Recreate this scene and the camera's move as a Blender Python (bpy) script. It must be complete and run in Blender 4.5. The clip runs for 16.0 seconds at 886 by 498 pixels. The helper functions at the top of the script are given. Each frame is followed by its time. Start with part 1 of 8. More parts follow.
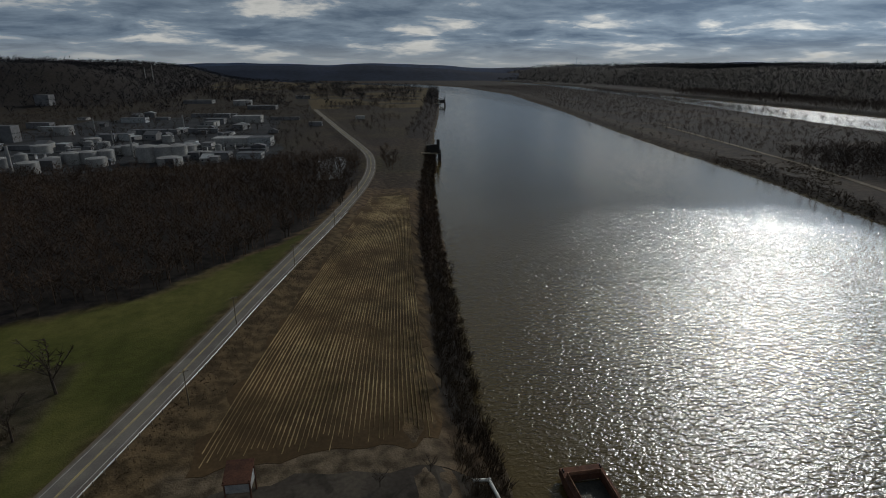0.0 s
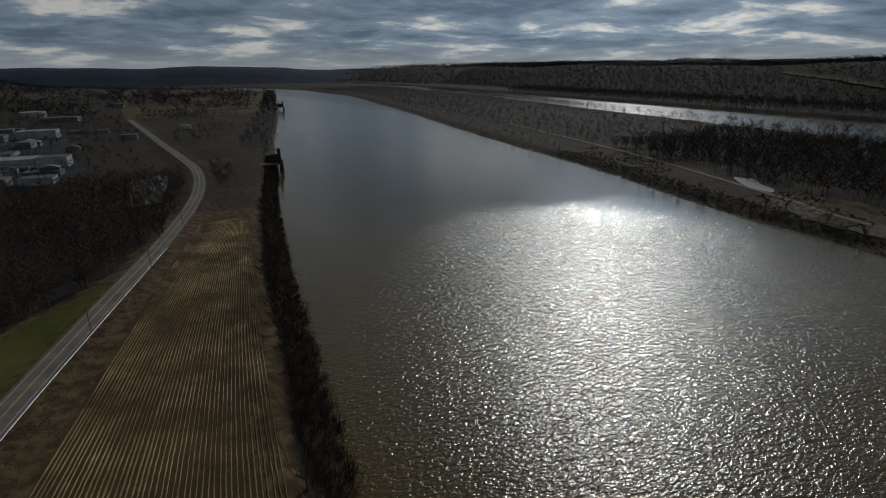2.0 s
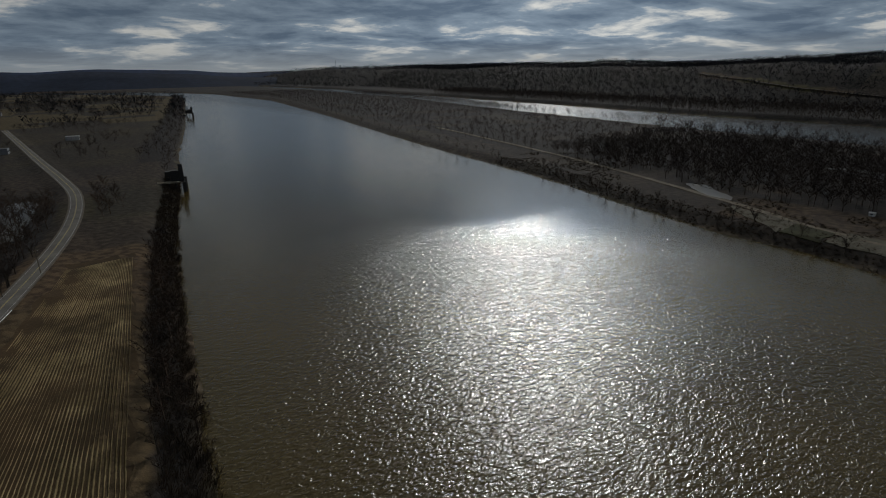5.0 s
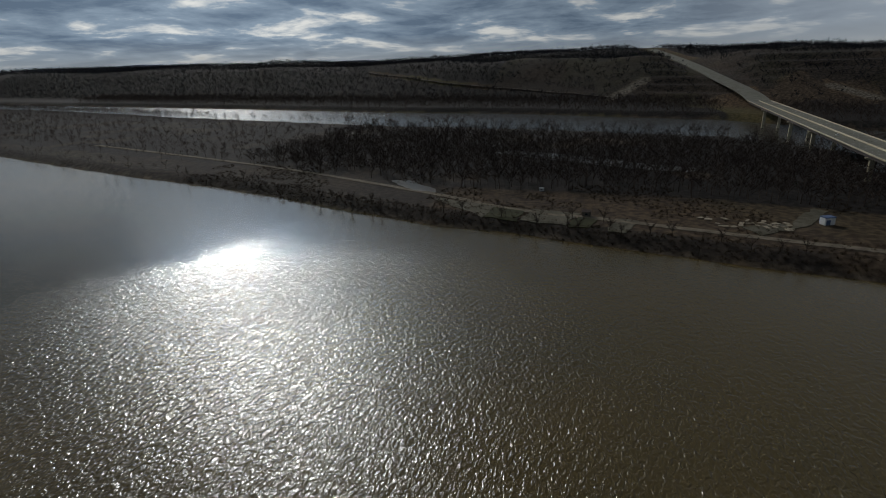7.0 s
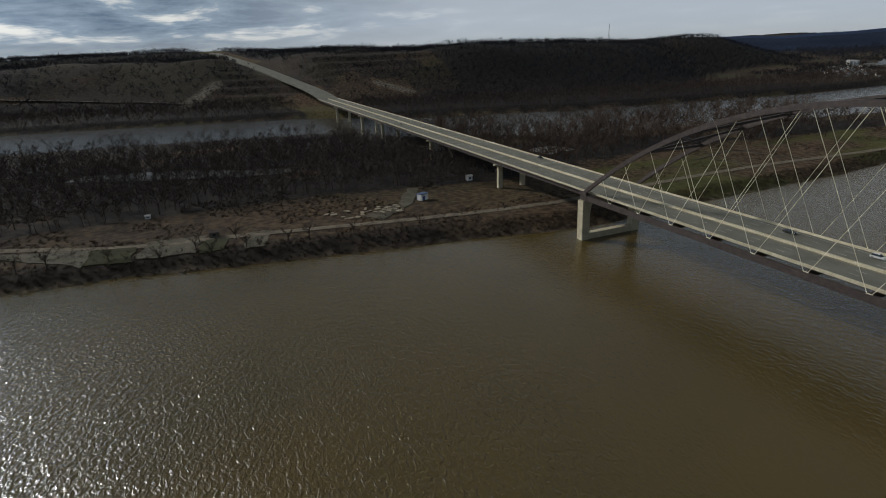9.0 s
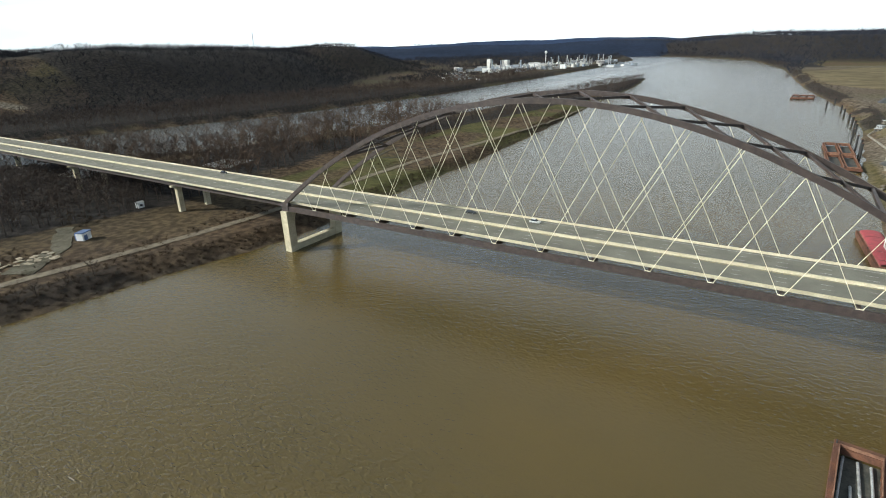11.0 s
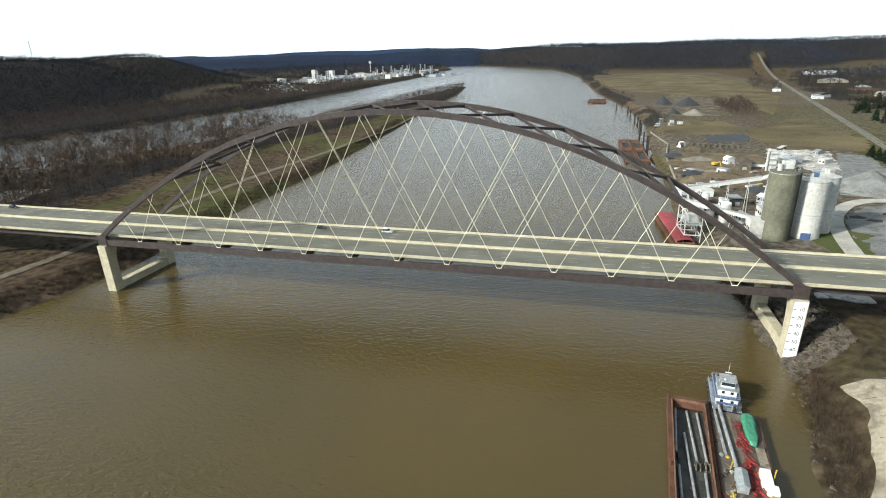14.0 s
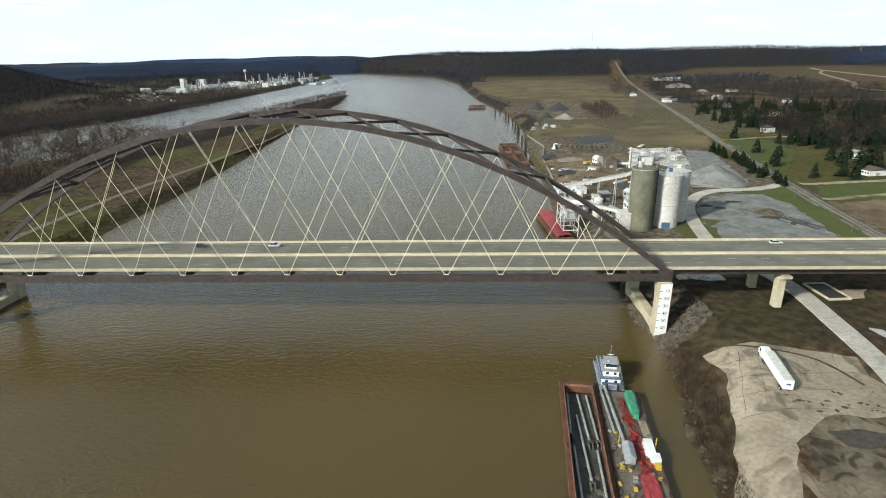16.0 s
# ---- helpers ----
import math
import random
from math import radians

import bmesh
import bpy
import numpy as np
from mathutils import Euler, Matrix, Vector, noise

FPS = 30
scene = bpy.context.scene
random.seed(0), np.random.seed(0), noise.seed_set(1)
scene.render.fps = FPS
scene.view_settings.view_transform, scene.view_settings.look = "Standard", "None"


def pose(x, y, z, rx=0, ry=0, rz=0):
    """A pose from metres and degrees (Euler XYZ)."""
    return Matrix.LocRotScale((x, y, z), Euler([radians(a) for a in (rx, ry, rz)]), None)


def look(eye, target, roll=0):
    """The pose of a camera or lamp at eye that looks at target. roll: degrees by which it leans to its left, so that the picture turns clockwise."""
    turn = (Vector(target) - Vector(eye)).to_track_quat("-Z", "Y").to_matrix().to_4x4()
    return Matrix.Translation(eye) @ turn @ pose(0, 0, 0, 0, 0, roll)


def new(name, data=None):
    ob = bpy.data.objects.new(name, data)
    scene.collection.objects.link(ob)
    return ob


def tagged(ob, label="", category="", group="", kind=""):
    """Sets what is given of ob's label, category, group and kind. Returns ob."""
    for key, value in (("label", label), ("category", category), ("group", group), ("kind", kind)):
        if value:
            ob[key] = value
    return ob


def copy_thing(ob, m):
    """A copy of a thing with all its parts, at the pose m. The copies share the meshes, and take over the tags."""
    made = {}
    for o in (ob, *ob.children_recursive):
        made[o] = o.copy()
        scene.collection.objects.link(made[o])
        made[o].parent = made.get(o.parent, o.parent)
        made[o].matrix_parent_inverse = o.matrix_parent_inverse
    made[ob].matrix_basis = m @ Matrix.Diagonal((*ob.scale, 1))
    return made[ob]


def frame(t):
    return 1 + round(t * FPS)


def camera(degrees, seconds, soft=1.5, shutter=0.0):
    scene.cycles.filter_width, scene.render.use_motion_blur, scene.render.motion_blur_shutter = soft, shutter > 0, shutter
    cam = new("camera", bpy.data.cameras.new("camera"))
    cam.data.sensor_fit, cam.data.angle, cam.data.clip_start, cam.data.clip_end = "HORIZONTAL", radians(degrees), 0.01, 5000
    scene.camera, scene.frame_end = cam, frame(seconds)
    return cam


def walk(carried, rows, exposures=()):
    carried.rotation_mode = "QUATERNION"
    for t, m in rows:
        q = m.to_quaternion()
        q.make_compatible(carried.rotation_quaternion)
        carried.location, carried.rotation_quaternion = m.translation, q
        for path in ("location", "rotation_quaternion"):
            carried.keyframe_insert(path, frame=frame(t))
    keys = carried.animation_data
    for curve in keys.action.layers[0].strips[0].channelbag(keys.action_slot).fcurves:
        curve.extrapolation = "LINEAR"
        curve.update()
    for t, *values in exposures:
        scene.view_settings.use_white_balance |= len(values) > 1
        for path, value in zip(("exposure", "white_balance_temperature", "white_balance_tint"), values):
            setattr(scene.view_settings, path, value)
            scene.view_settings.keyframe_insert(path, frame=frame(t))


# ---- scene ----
cam = camera(78.95, 16.0, soft=1.0)
PATH = [
    (0.0, pose(10.12, -5.36, 96.16, 71.31, -0.04, -14.65)),
    (0.5, pose(12.70, 3.45, 95.88, 71.32, 0.25, -17.65)),
    (1.0, pose(15.83, 12.24, 95.58, 71.33, 0.40, -21.60)),
    (1.5, pose(19.13, 21.05, 95.20, 71.36, 0.53, -26.05)),
    (2.0, pose(22.46, 29.91, 94.83, 71.33, 0.73, -30.81)),
    (2.5, pose(26.23, 38.63, 94.37, 71.41, 0.70, -32.20)),
    (3.0, pose(30.37, 47.29, 93.92, 71.45, 0.62, -33.22)),
    (5.5, pose(51.44, 86.64, 93.76, 71.41, 1.19, -43.55)),
    (6.0, pose(55.80, 93.49, 94.28, 71.21, 1.33, -51.59)),
    (6.5, pose(60.03, 99.84, 94.80, 70.97, 1.44, -60.79)),
    (7.0, pose(63.78, 105.57, 95.18, 70.76, 1.66, -71.07)),
    (7.5, pose(67.71, 110.19, 95.45, 70.45, 1.84, -82.27)),
    (8.0, pose(72.09, 114.33, 95.68, 70.16, 2.05, -93.38)),
    (8.5, pose(76.78, 117.69, 95.88, 69.85, 2.15, -103.80)),
    (9.0, pose(81.12, 120.87, 96.06, 69.61, 2.12, -113.52)),
    (9.5, pose(84.93, 124.11, 96.10, 69.44, 2.05, -122.83)),
    (10.0, pose(88.50, 126.98, 96.00, 69.41, 1.72, -131.91)),
    (12.5, pose(99.71, 126.92, 96.24, 69.32, 1.35, -162.86)),
    (13.0, pose(99.74, 127.31, 96.52, 69.52, 1.42, -164.19)),
    (13.5, pose(99.73, 127.50, 96.66, 69.68, 1.36, -165.11)),
    (14.0, pose(99.72, 127.54, 96.65, 69.88, 1.24, -165.78)),
    (14.5, pose(99.61, 127.25, 96.59, 70.07, 1.17, -166.17)),
    (15.0, pose(99.42, 127.47, 96.63, 70.21, 1.12, -167.90)),
    (15.5, pose(99.40, 127.46, 96.62, 70.32, 1.11, -172.27)),
    (16.0, pose(99.37, 127.56, 96.45, 70.40, 1.10, -177.75)),
]
walk(cam, PATH, [(0.0, -2.03, 6250, 8), (1.5, -2.16, 6250, 8), (3.0, -2.45, 6250, 8), (5.5, -2.25, 6250, 8), (7.5, -2.05, 6150, 8), (8.2, -1.9, 6150, 8), (9.0, -1.52, 6200, 8), (9.5, -1.22, 6250, 7), (10.0, -0.7, 6250, 5), (12.3, 0.02, 6200, 3), (14.0, -0.05, 6200, 3), (16.0, -0.3, 6300, 3)])

# ---- light: winter sun low over the river, broken cloud ----
SUN_YAW, SUN_ELEV = -49.3, 28.0
world = bpy.data.worlds.new("world")
scene.world = world
world.use_nodes = True
wn, wl = world.node_tree.nodes, world.node_tree.links
wn.clear()


def wnode(kind, **values):
    n = wn.new(kind)
    for k, v in values.items():
        n.inputs[k].default_value = v
    return n


sky = wn.new("ShaderNodeTexSky")
sky.sky_type, sky.sun_disc = "NISHITA", False
sky.sun_elevation, sky.sun_rotation = radians(SUN_ELEV), radians(-SUN_YAW)
sky.air_density, sky.dust_density, sky.ozone_density = 1.0, 0.6, 2.0
coord = wn.new("ShaderNodeTexCoord")
split = wn.new("ShaderNodeSeparateXYZ")
wl.new(coord.outputs["Generated"], split.inputs[0])


def wmath(op, a, b=None, clamp=False):
    n = wn.new("ShaderNodeMath")
    n.operation, n.use_clamp = op, clamp
    for i, v in enumerate((a, b)):
        if v is None:
            continue
        if isinstance(v, (int, float)):
            n.inputs[i].default_value = v
        else:
            wl.new(v, n.inputs[i])
    return n.outputs[0]


# clouds lie on a flat layer: the direction divided by its height
lift = wmath("ADD", wmath("MAXIMUM", split.outputs["Z"], 0.0), 0.13)
flat = wn.new("ShaderNodeCombineXYZ")
wl.new(wmath("DIVIDE", split.outputs["X"], lift), flat.inputs["X"])
wl.new(wmath("DIVIDE", split.outputs["Y"], lift), flat.inputs["Y"])
cloud = wnode("ShaderNodeTexNoise", Scale=1.25, Detail=10.0, Roughness=0.6, Distortion=0.25)
wl.new(flat.outputs[0], cloud.inputs["Vector"])
cover = wn.new("ShaderNodeValToRGB")
cover.color_ramp.elements[0].position, cover.color_ramp.elements[1].position = 0.12, 0.34
wl.new(cloud.outputs["Fac"], cover.inputs["Fac"])
# thick bases are grey, thin edges white
shade = wn.new("ShaderNodeValToRGB")
shade.color_ramp.elements[0].position, shade.color_ramp.elements[1].position = 0.36, 0.62
shade.color_ramp.elements[0].color = (22.0, 21.4, 20.0, 1)
shade.color_ramp.elements[1].color = (3.7, 5.0, 6.8, 1)
middle = shade.color_ramp.elements.new(0.46)
middle.color = (7.6, 9.4, 11.4, 1)
wl.new(cloud.outputs["Fac"], shade.inputs["Fac"])
# clouds round the sun are brighter
sunward = wn.new("ShaderNodeVectorMath")
sunward.operation = "DOT_PRODUCT"
wl.new(coord.outputs["Generated"], sunward.inputs[0])
sunward.inputs[1].default_value = (math.cos(radians(SUN_ELEV)) * math.sin(radians(-SUN_YAW)),
                                   math.cos(radians(SUN_ELEV)) * math.cos(radians(SUN_YAW)), math.sin(radians(SUN_ELEV)))
# towards the south the cloud thins to a pale blue veil
southward = wn.new("ShaderNodeVectorMath")
southward.operation = "DOT_PRODUCT"
wl.new(coord.outputs["Generated"], southward.inputs[0])
southward.inputs[1].default_value = (0.259, -0.966, 0.0)
facing = wmath("MULTIPLY", wmath("DIVIDE", wmath("SUBTRACT", southward.outputs["Value"], 0.25), 0.4, True), 0.9)
lit = wn.new("ShaderNodeMix")
lit.data_type = "RGBA"
wl.new(facing, lit.inputs["Factor"])
wl.new(shade.outputs["Color"], lit.inputs["A"])
lit.inputs["B"].default_value = (13.6, 14.8, 16.2, 1)
glow = wmath("POWER", wmath("MAXIMUM", sunward.outputs["Value"], 0.0), 10.0)
burn = wmath("POWER", wmath("MAXIMUM", sunward.outputs["Value"], 0.0), 150.0)
gain = wmath("ADD", wmath("ADD", wmath("MULTIPLY", glow, 1.5), wmath("MULTIPLY", burn, 105.0)), 1.0)
bright = wn.new("ShaderNodeVectorMath")
bright.operation = "SCALE"
wl.new(lit.outputs["Result"], bright.inputs[0])
wl.new(gain, bright.inputs["Scale"])
mixed = wn.new("ShaderNodeMix")
mixed.data_type = "RGBA"
wl.new(cover.outputs["Color"], mixed.inputs["Factor"])
wl.new(sky.outputs["Color"], mixed.inputs["A"])
wl.new(bright.outputs[0], mixed.inputs["B"])
# pale haze along the horizon
haze = wmath("POWER", wmath("SUBTRACT", 1.0, wmath("MULTIPLY", wmath("MAXIMUM", split.outputs["Z"], 0.0), 22.0, True), True), 1.1)
hazed = wn.new("ShaderNodeMix")
hazed.data_type = "RGBA"
wl.new(wmath("MULTIPLY", haze, 0.8), hazed.inputs["Factor"])
wl.new(mixed.outputs["Result"], hazed.inputs["A"])
hazed.inputs["B"].default_value = (11.6, 12.0, 12.0, 1)
# the cloud is thicker overhead than towards the rim of the sky
thick = wmath("SUBTRACT", 1.0, wmath("MULTIPLY", wmath("MULTIPLY", wmath("MAXIMUM", split.outputs["Z"], 0.0), 2.0, True), 0.6))
dome_sky = wn.new("ShaderNodeVectorMath")
dome_sky.operation = "SCALE"
wl.new(hazed.outputs["Result"], dome_sky.inputs[0])
wl.new(thick, dome_sky.inputs["Scale"])
back = wnode("ShaderNodeBackground", Strength=0.1)
wl.new(dome_sky.outputs[0], back.inputs["Color"])
wout = wn.new("ShaderNodeOutputWorld")
wl.new(back.outputs[0], wout.inputs[0])

sun = new("sun", bpy.data.lights.new("sun", "SUN"))
sun.data.energy, sun.data.angle, sun.data.color = 5.4, radians(3.0), (1.0, 0.90, 0.76)
sun.matrix_world = look((0, 0, 0), tuple(-v for v in sunward.inputs[1].default_value))

# ---- materials ----
def material(name, colour, second=None, rough=0.8, scale=1.0, bump=0.0, metal=0.0, fine=8.0, spread=0.35, random_tint=0.0, ior=1.45, stain=0.0):
    """A surface with two scales of variation: broad patches between two colours, and fine grain."""
    m = bpy.data.materials.new(name)
    m.use_nodes = True
    nt = m.node_tree
    n, l = nt.nodes, nt.links
    p = n["Principled BSDF"]
    second = second or tuple(c * (1 - spread) for c in colour)
    tc = n.new("ShaderNodeTexCoord")
    big = n.new("ShaderNodeTexNoise")
    big.inputs["Scale"].default_value, big.inputs["Detail"].default_value = scale, 5.0
    small = n.new("ShaderNodeTexNoise")
    small.inputs["Scale"].default_value, small.inputs["Detail"].default_value = scale * fine, 4.0
    l.new(tc.outputs["Object"], big.inputs["Vector"])
    l.new(tc.outputs["Object"], small.inputs["Vector"])
    ramp = n.new("ShaderNodeValToRGB")
    ramp.color_ramp.elements[0].position, ramp.color_ramp.elements[1].position = 0.35, 0.65
    ramp.color_ramp.elements[0].color, ramp.color_ramp.elements[1].color = (*second, 1), (*colour, 1)
    l.new(big.outputs["Fac"], ramp.inputs["Fac"])
    grain = n.new("ShaderNodeMix")
    grain.data_type, grain.blend_type = "RGBA", "OVERLAY"
    grain.inputs["Factor"].default_value = 0.45
    l.new(ramp.outputs["Color"], grain.inputs["A"])
    l.new(small.outputs["Fac"], grain.inputs["B"])
    out = grain.outputs["Result"]
    if stain:
        # irregular dark stains with a shape of their own
        blot = n.new("ShaderNodeTexNoise")
        blot.inputs["Scale"].default_value, blot.inputs["Detail"].default_value, blot.inputs["Distortion"].default_value = scale * 1.7, 6.0, 1.2
        l.new(tc.outputs["Object"], blot.inputs["Vector"])
        br = n.new("ShaderNodeMapRange")
        br.inputs["From Min"].default_value, br.inputs["From Max"].default_value, br.inputs["To Max"].default_value = 0.52, 0.64, stain
        l.new(blot.outputs["Fac"], br.inputs["Value"])
        dark = n.new("ShaderNodeMix")
        dark.data_type = "RGBA"
        l.new(br.outputs[0], dark.inputs["Factor"])
        l.new(out, dark.inputs["A"])
        dark.inputs["B"].default_value = (*(c * 0.3 for c in second), 1)
        out = dark.outputs["Result"]
    if random_tint:
        info, hsv = n.new("ShaderNodeObjectInfo"), n.new("ShaderNodeHueSaturation")
        mul = n.new("ShaderNodeMapRange")
        mul.inputs["To Min"].default_value, mul.inputs["To Max"].default_value = 1 - random_tint, 1 + random_tint
        l.new(info.outputs["Random"], mul.inputs["Value"])
        l.new(mul.outputs[0], hsv.inputs["Value"])
        l.new(out, hsv.inputs["Color"])
        out = hsv.outputs["Color"]
    l.new(out, p.inputs["Base Color"])
    p.inputs["Roughness"].default_value, p.inputs["Metallic"].default_value, p.inputs["IOR"].default_value = rough, metal, ior
    if rough >= 0.85:
        p.inputs["Specular IOR Level"].default_value = 0.12      # earth, bark and stone have no gloss
    if bump:
        b = n.new("ShaderNodeBump")
        b.inputs["Strength"].default_value, b.inputs["Distance"].default_value = 1.0, bump
        l.new(small.outputs["Fac"], b.inputs["Height"])
        l.new(b.outputs[0], p.inputs["Normal"])
    return m


def water_material(name, colour, slope):
    """Muddy water with wind waves: two crossing noise fields as relief."""
    m = bpy.data.materials.new(name)
    m.use_nodes = True
    n, l = m.node_tree.nodes, m.node_tree.links
    p = n["Principled BSDF"]
    tc = n.new("ShaderNodeTexCoord")
    murk = n.new("ShaderNodeTexNoise")
    murk.inputs["Scale"].default_value, murk.inputs["Detail"].default_value = 0.012, 4.0
    l.new(tc.outputs["Object"], murk.inputs["Vector"])
    ramp = n.new("ShaderNodeValToRGB")
    ramp.color_ramp.elements[0].position, ramp.color_ramp.elements[1].position = 0.3, 0.7
    ramp.color_ramp.elements[0].color = (*colour, 1)
    ramp.color_ramp.elements[1].color = (colour[0] * 1.3, colour[1] * 1.22, colour[2] * 1.15, 1)
    l.new(murk.outputs["Fac"], ramp.inputs["Fac"])
    l.new(ramp.outputs["Color"], p.inputs["Base Color"])
    p.inputs["Roughness"].default_value, p.inputs["IOR"].default_value = 0.19, 1.46
    # ripple raised round one point shapes the sun glare and its cloud-shade edge; elsewhere it is lighter, with cat's
    # paws
    glare_edge = n.new("ShaderNodeTexNoise")
    glare_edge.inputs["Scale"].default_value, glare_edge.inputs["Detail"].default_value = 0.012, 4.0
    l.new(tc.outputs["Object"], glare_edge.inputs["Vector"])
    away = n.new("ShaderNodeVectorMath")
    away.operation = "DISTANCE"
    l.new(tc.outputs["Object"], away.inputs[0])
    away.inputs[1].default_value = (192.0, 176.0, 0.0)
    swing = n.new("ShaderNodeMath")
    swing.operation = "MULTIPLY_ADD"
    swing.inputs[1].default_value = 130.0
    l.new(glare_edge.outputs["Fac"], swing.inputs[0])
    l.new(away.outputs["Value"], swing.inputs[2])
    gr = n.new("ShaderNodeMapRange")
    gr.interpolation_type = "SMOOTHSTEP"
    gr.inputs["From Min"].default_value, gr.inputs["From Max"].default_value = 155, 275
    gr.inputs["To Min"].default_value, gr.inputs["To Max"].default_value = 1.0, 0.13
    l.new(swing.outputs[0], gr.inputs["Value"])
    # upstream of the bridge a breeze keeps the whole width rippled
    where = n.new("ShaderNodeSeparateXYZ")
    l.new(tc.outputs["Object"], where.inputs[0])
    breeze = n.new("ShaderNodeMapRange")
    breeze.inputs["From Min"].default_value, breeze.inputs["From Max"].default_value = 85.0, -70.0
    breeze.inputs["To Max"].default_value = 0.6
    l.new(where.outputs["Y"], breeze.inputs["Value"])
    ripple_gain = n.new("ShaderNodeMath")
    ripple_gain.operation = "MAXIMUM"
    l.new(gr.outputs[0], ripple_gain.inputs[0])
    l.new(breeze.outputs[0], ripple_gain.inputs[1])
    total = None
    for scale, amount, turn, stretch in ((0.45, 1.0, 0.5, 1.7), (1.15, 0.27, -0.3, 1.4)):
        mp = n.new("ShaderNodeMapping")
        mp.inputs["Rotation"].default_value = (0, 0, turn)
        mp.inputs["Scale"].default_value = (scale, scale * stretch, scale)
        l.new(tc.outputs["Object"], mp.inputs["Vector"])
        w = n.new("ShaderNodeTexNoise")
        w.inputs["Scale"].default_value, w.inputs["Detail"].default_value, w.inputs["Distortion"].default_value = 1.0, 1.1, 0.8
        l.new(mp.outputs[0], w.inputs["Vector"])
        mul = n.new("ShaderNodeMath")
        mul.operation = "MULTIPLY"
        mul.inputs[1].default_value = amount
        l.new(w.outputs["Fac"], mul.inputs[0])
        if total is None:
            total = mul.outputs[0]
        else:
            add = n.new("ShaderNodeMath")
            l.new(total, add.inputs[0])
            l.new(mul.outputs[0], add.inputs[1])
            total = add.outputs[0]
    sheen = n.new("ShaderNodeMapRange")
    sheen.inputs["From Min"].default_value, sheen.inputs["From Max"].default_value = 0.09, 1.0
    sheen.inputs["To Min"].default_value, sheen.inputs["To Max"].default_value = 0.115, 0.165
    l.new(ripple_gain.outputs[0], sheen.inputs["Value"])
    # the back channel beyond the island lies open to the wind
    part_x = n.new("ShaderNodeSeparateXYZ")
    l.new(tc.outputs["Object"], part_x.inputs[0])
    east = n.new("ShaderNodeMapRange")
    east.inputs["From Min"].default_value, east.inputs["From Max"].default_value = 470.0, 640.0
    east.inputs["To Max"].default_value = 0.24
    l.new(part_x.outputs["X"], east.inputs["Value"])
    rougher = n.new("ShaderNodeMath")
    rougher.operation = "MAXIMUM"
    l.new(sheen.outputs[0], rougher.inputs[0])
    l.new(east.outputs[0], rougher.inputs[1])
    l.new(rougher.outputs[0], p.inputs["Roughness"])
    # and its base colour is greyer than the main stream's
    clear = n.new("ShaderNodeMapRange")
    clear.inputs["From Min"].default_value, clear.inputs["From Max"].default_value = 560.0, 680.0
    l.new(part_x.outputs["X"], clear.inputs["Value"])
    grey_mix = n.new("ShaderNodeMix")
    grey_mix.data_type = "RGBA"
    l.new(clear.outputs[0], grey_mix.inputs["Factor"])
    l.new(ramp.outputs["Color"], grey_mix.inputs["A"])
    grey_mix.inputs["B"].default_value = (0.060, 0.055, 0.045, 1)
    l.new(grey_mix.outputs["Result"], p.inputs["Base Color"])
    ripple_height = n.new("ShaderNodeMath")
    ripple_height.operation = "MULTIPLY"
    l.new(total, ripple_height.inputs[0])
    l.new(ripple_gain.outputs[0], ripple_height.inputs[1])
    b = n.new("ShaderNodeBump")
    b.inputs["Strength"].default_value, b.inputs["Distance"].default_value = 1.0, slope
    l.new(ripple_height.outputs[0], b.inputs["Height"])
    l.new(b.outputs[0], p.inputs["Normal"])
    return m


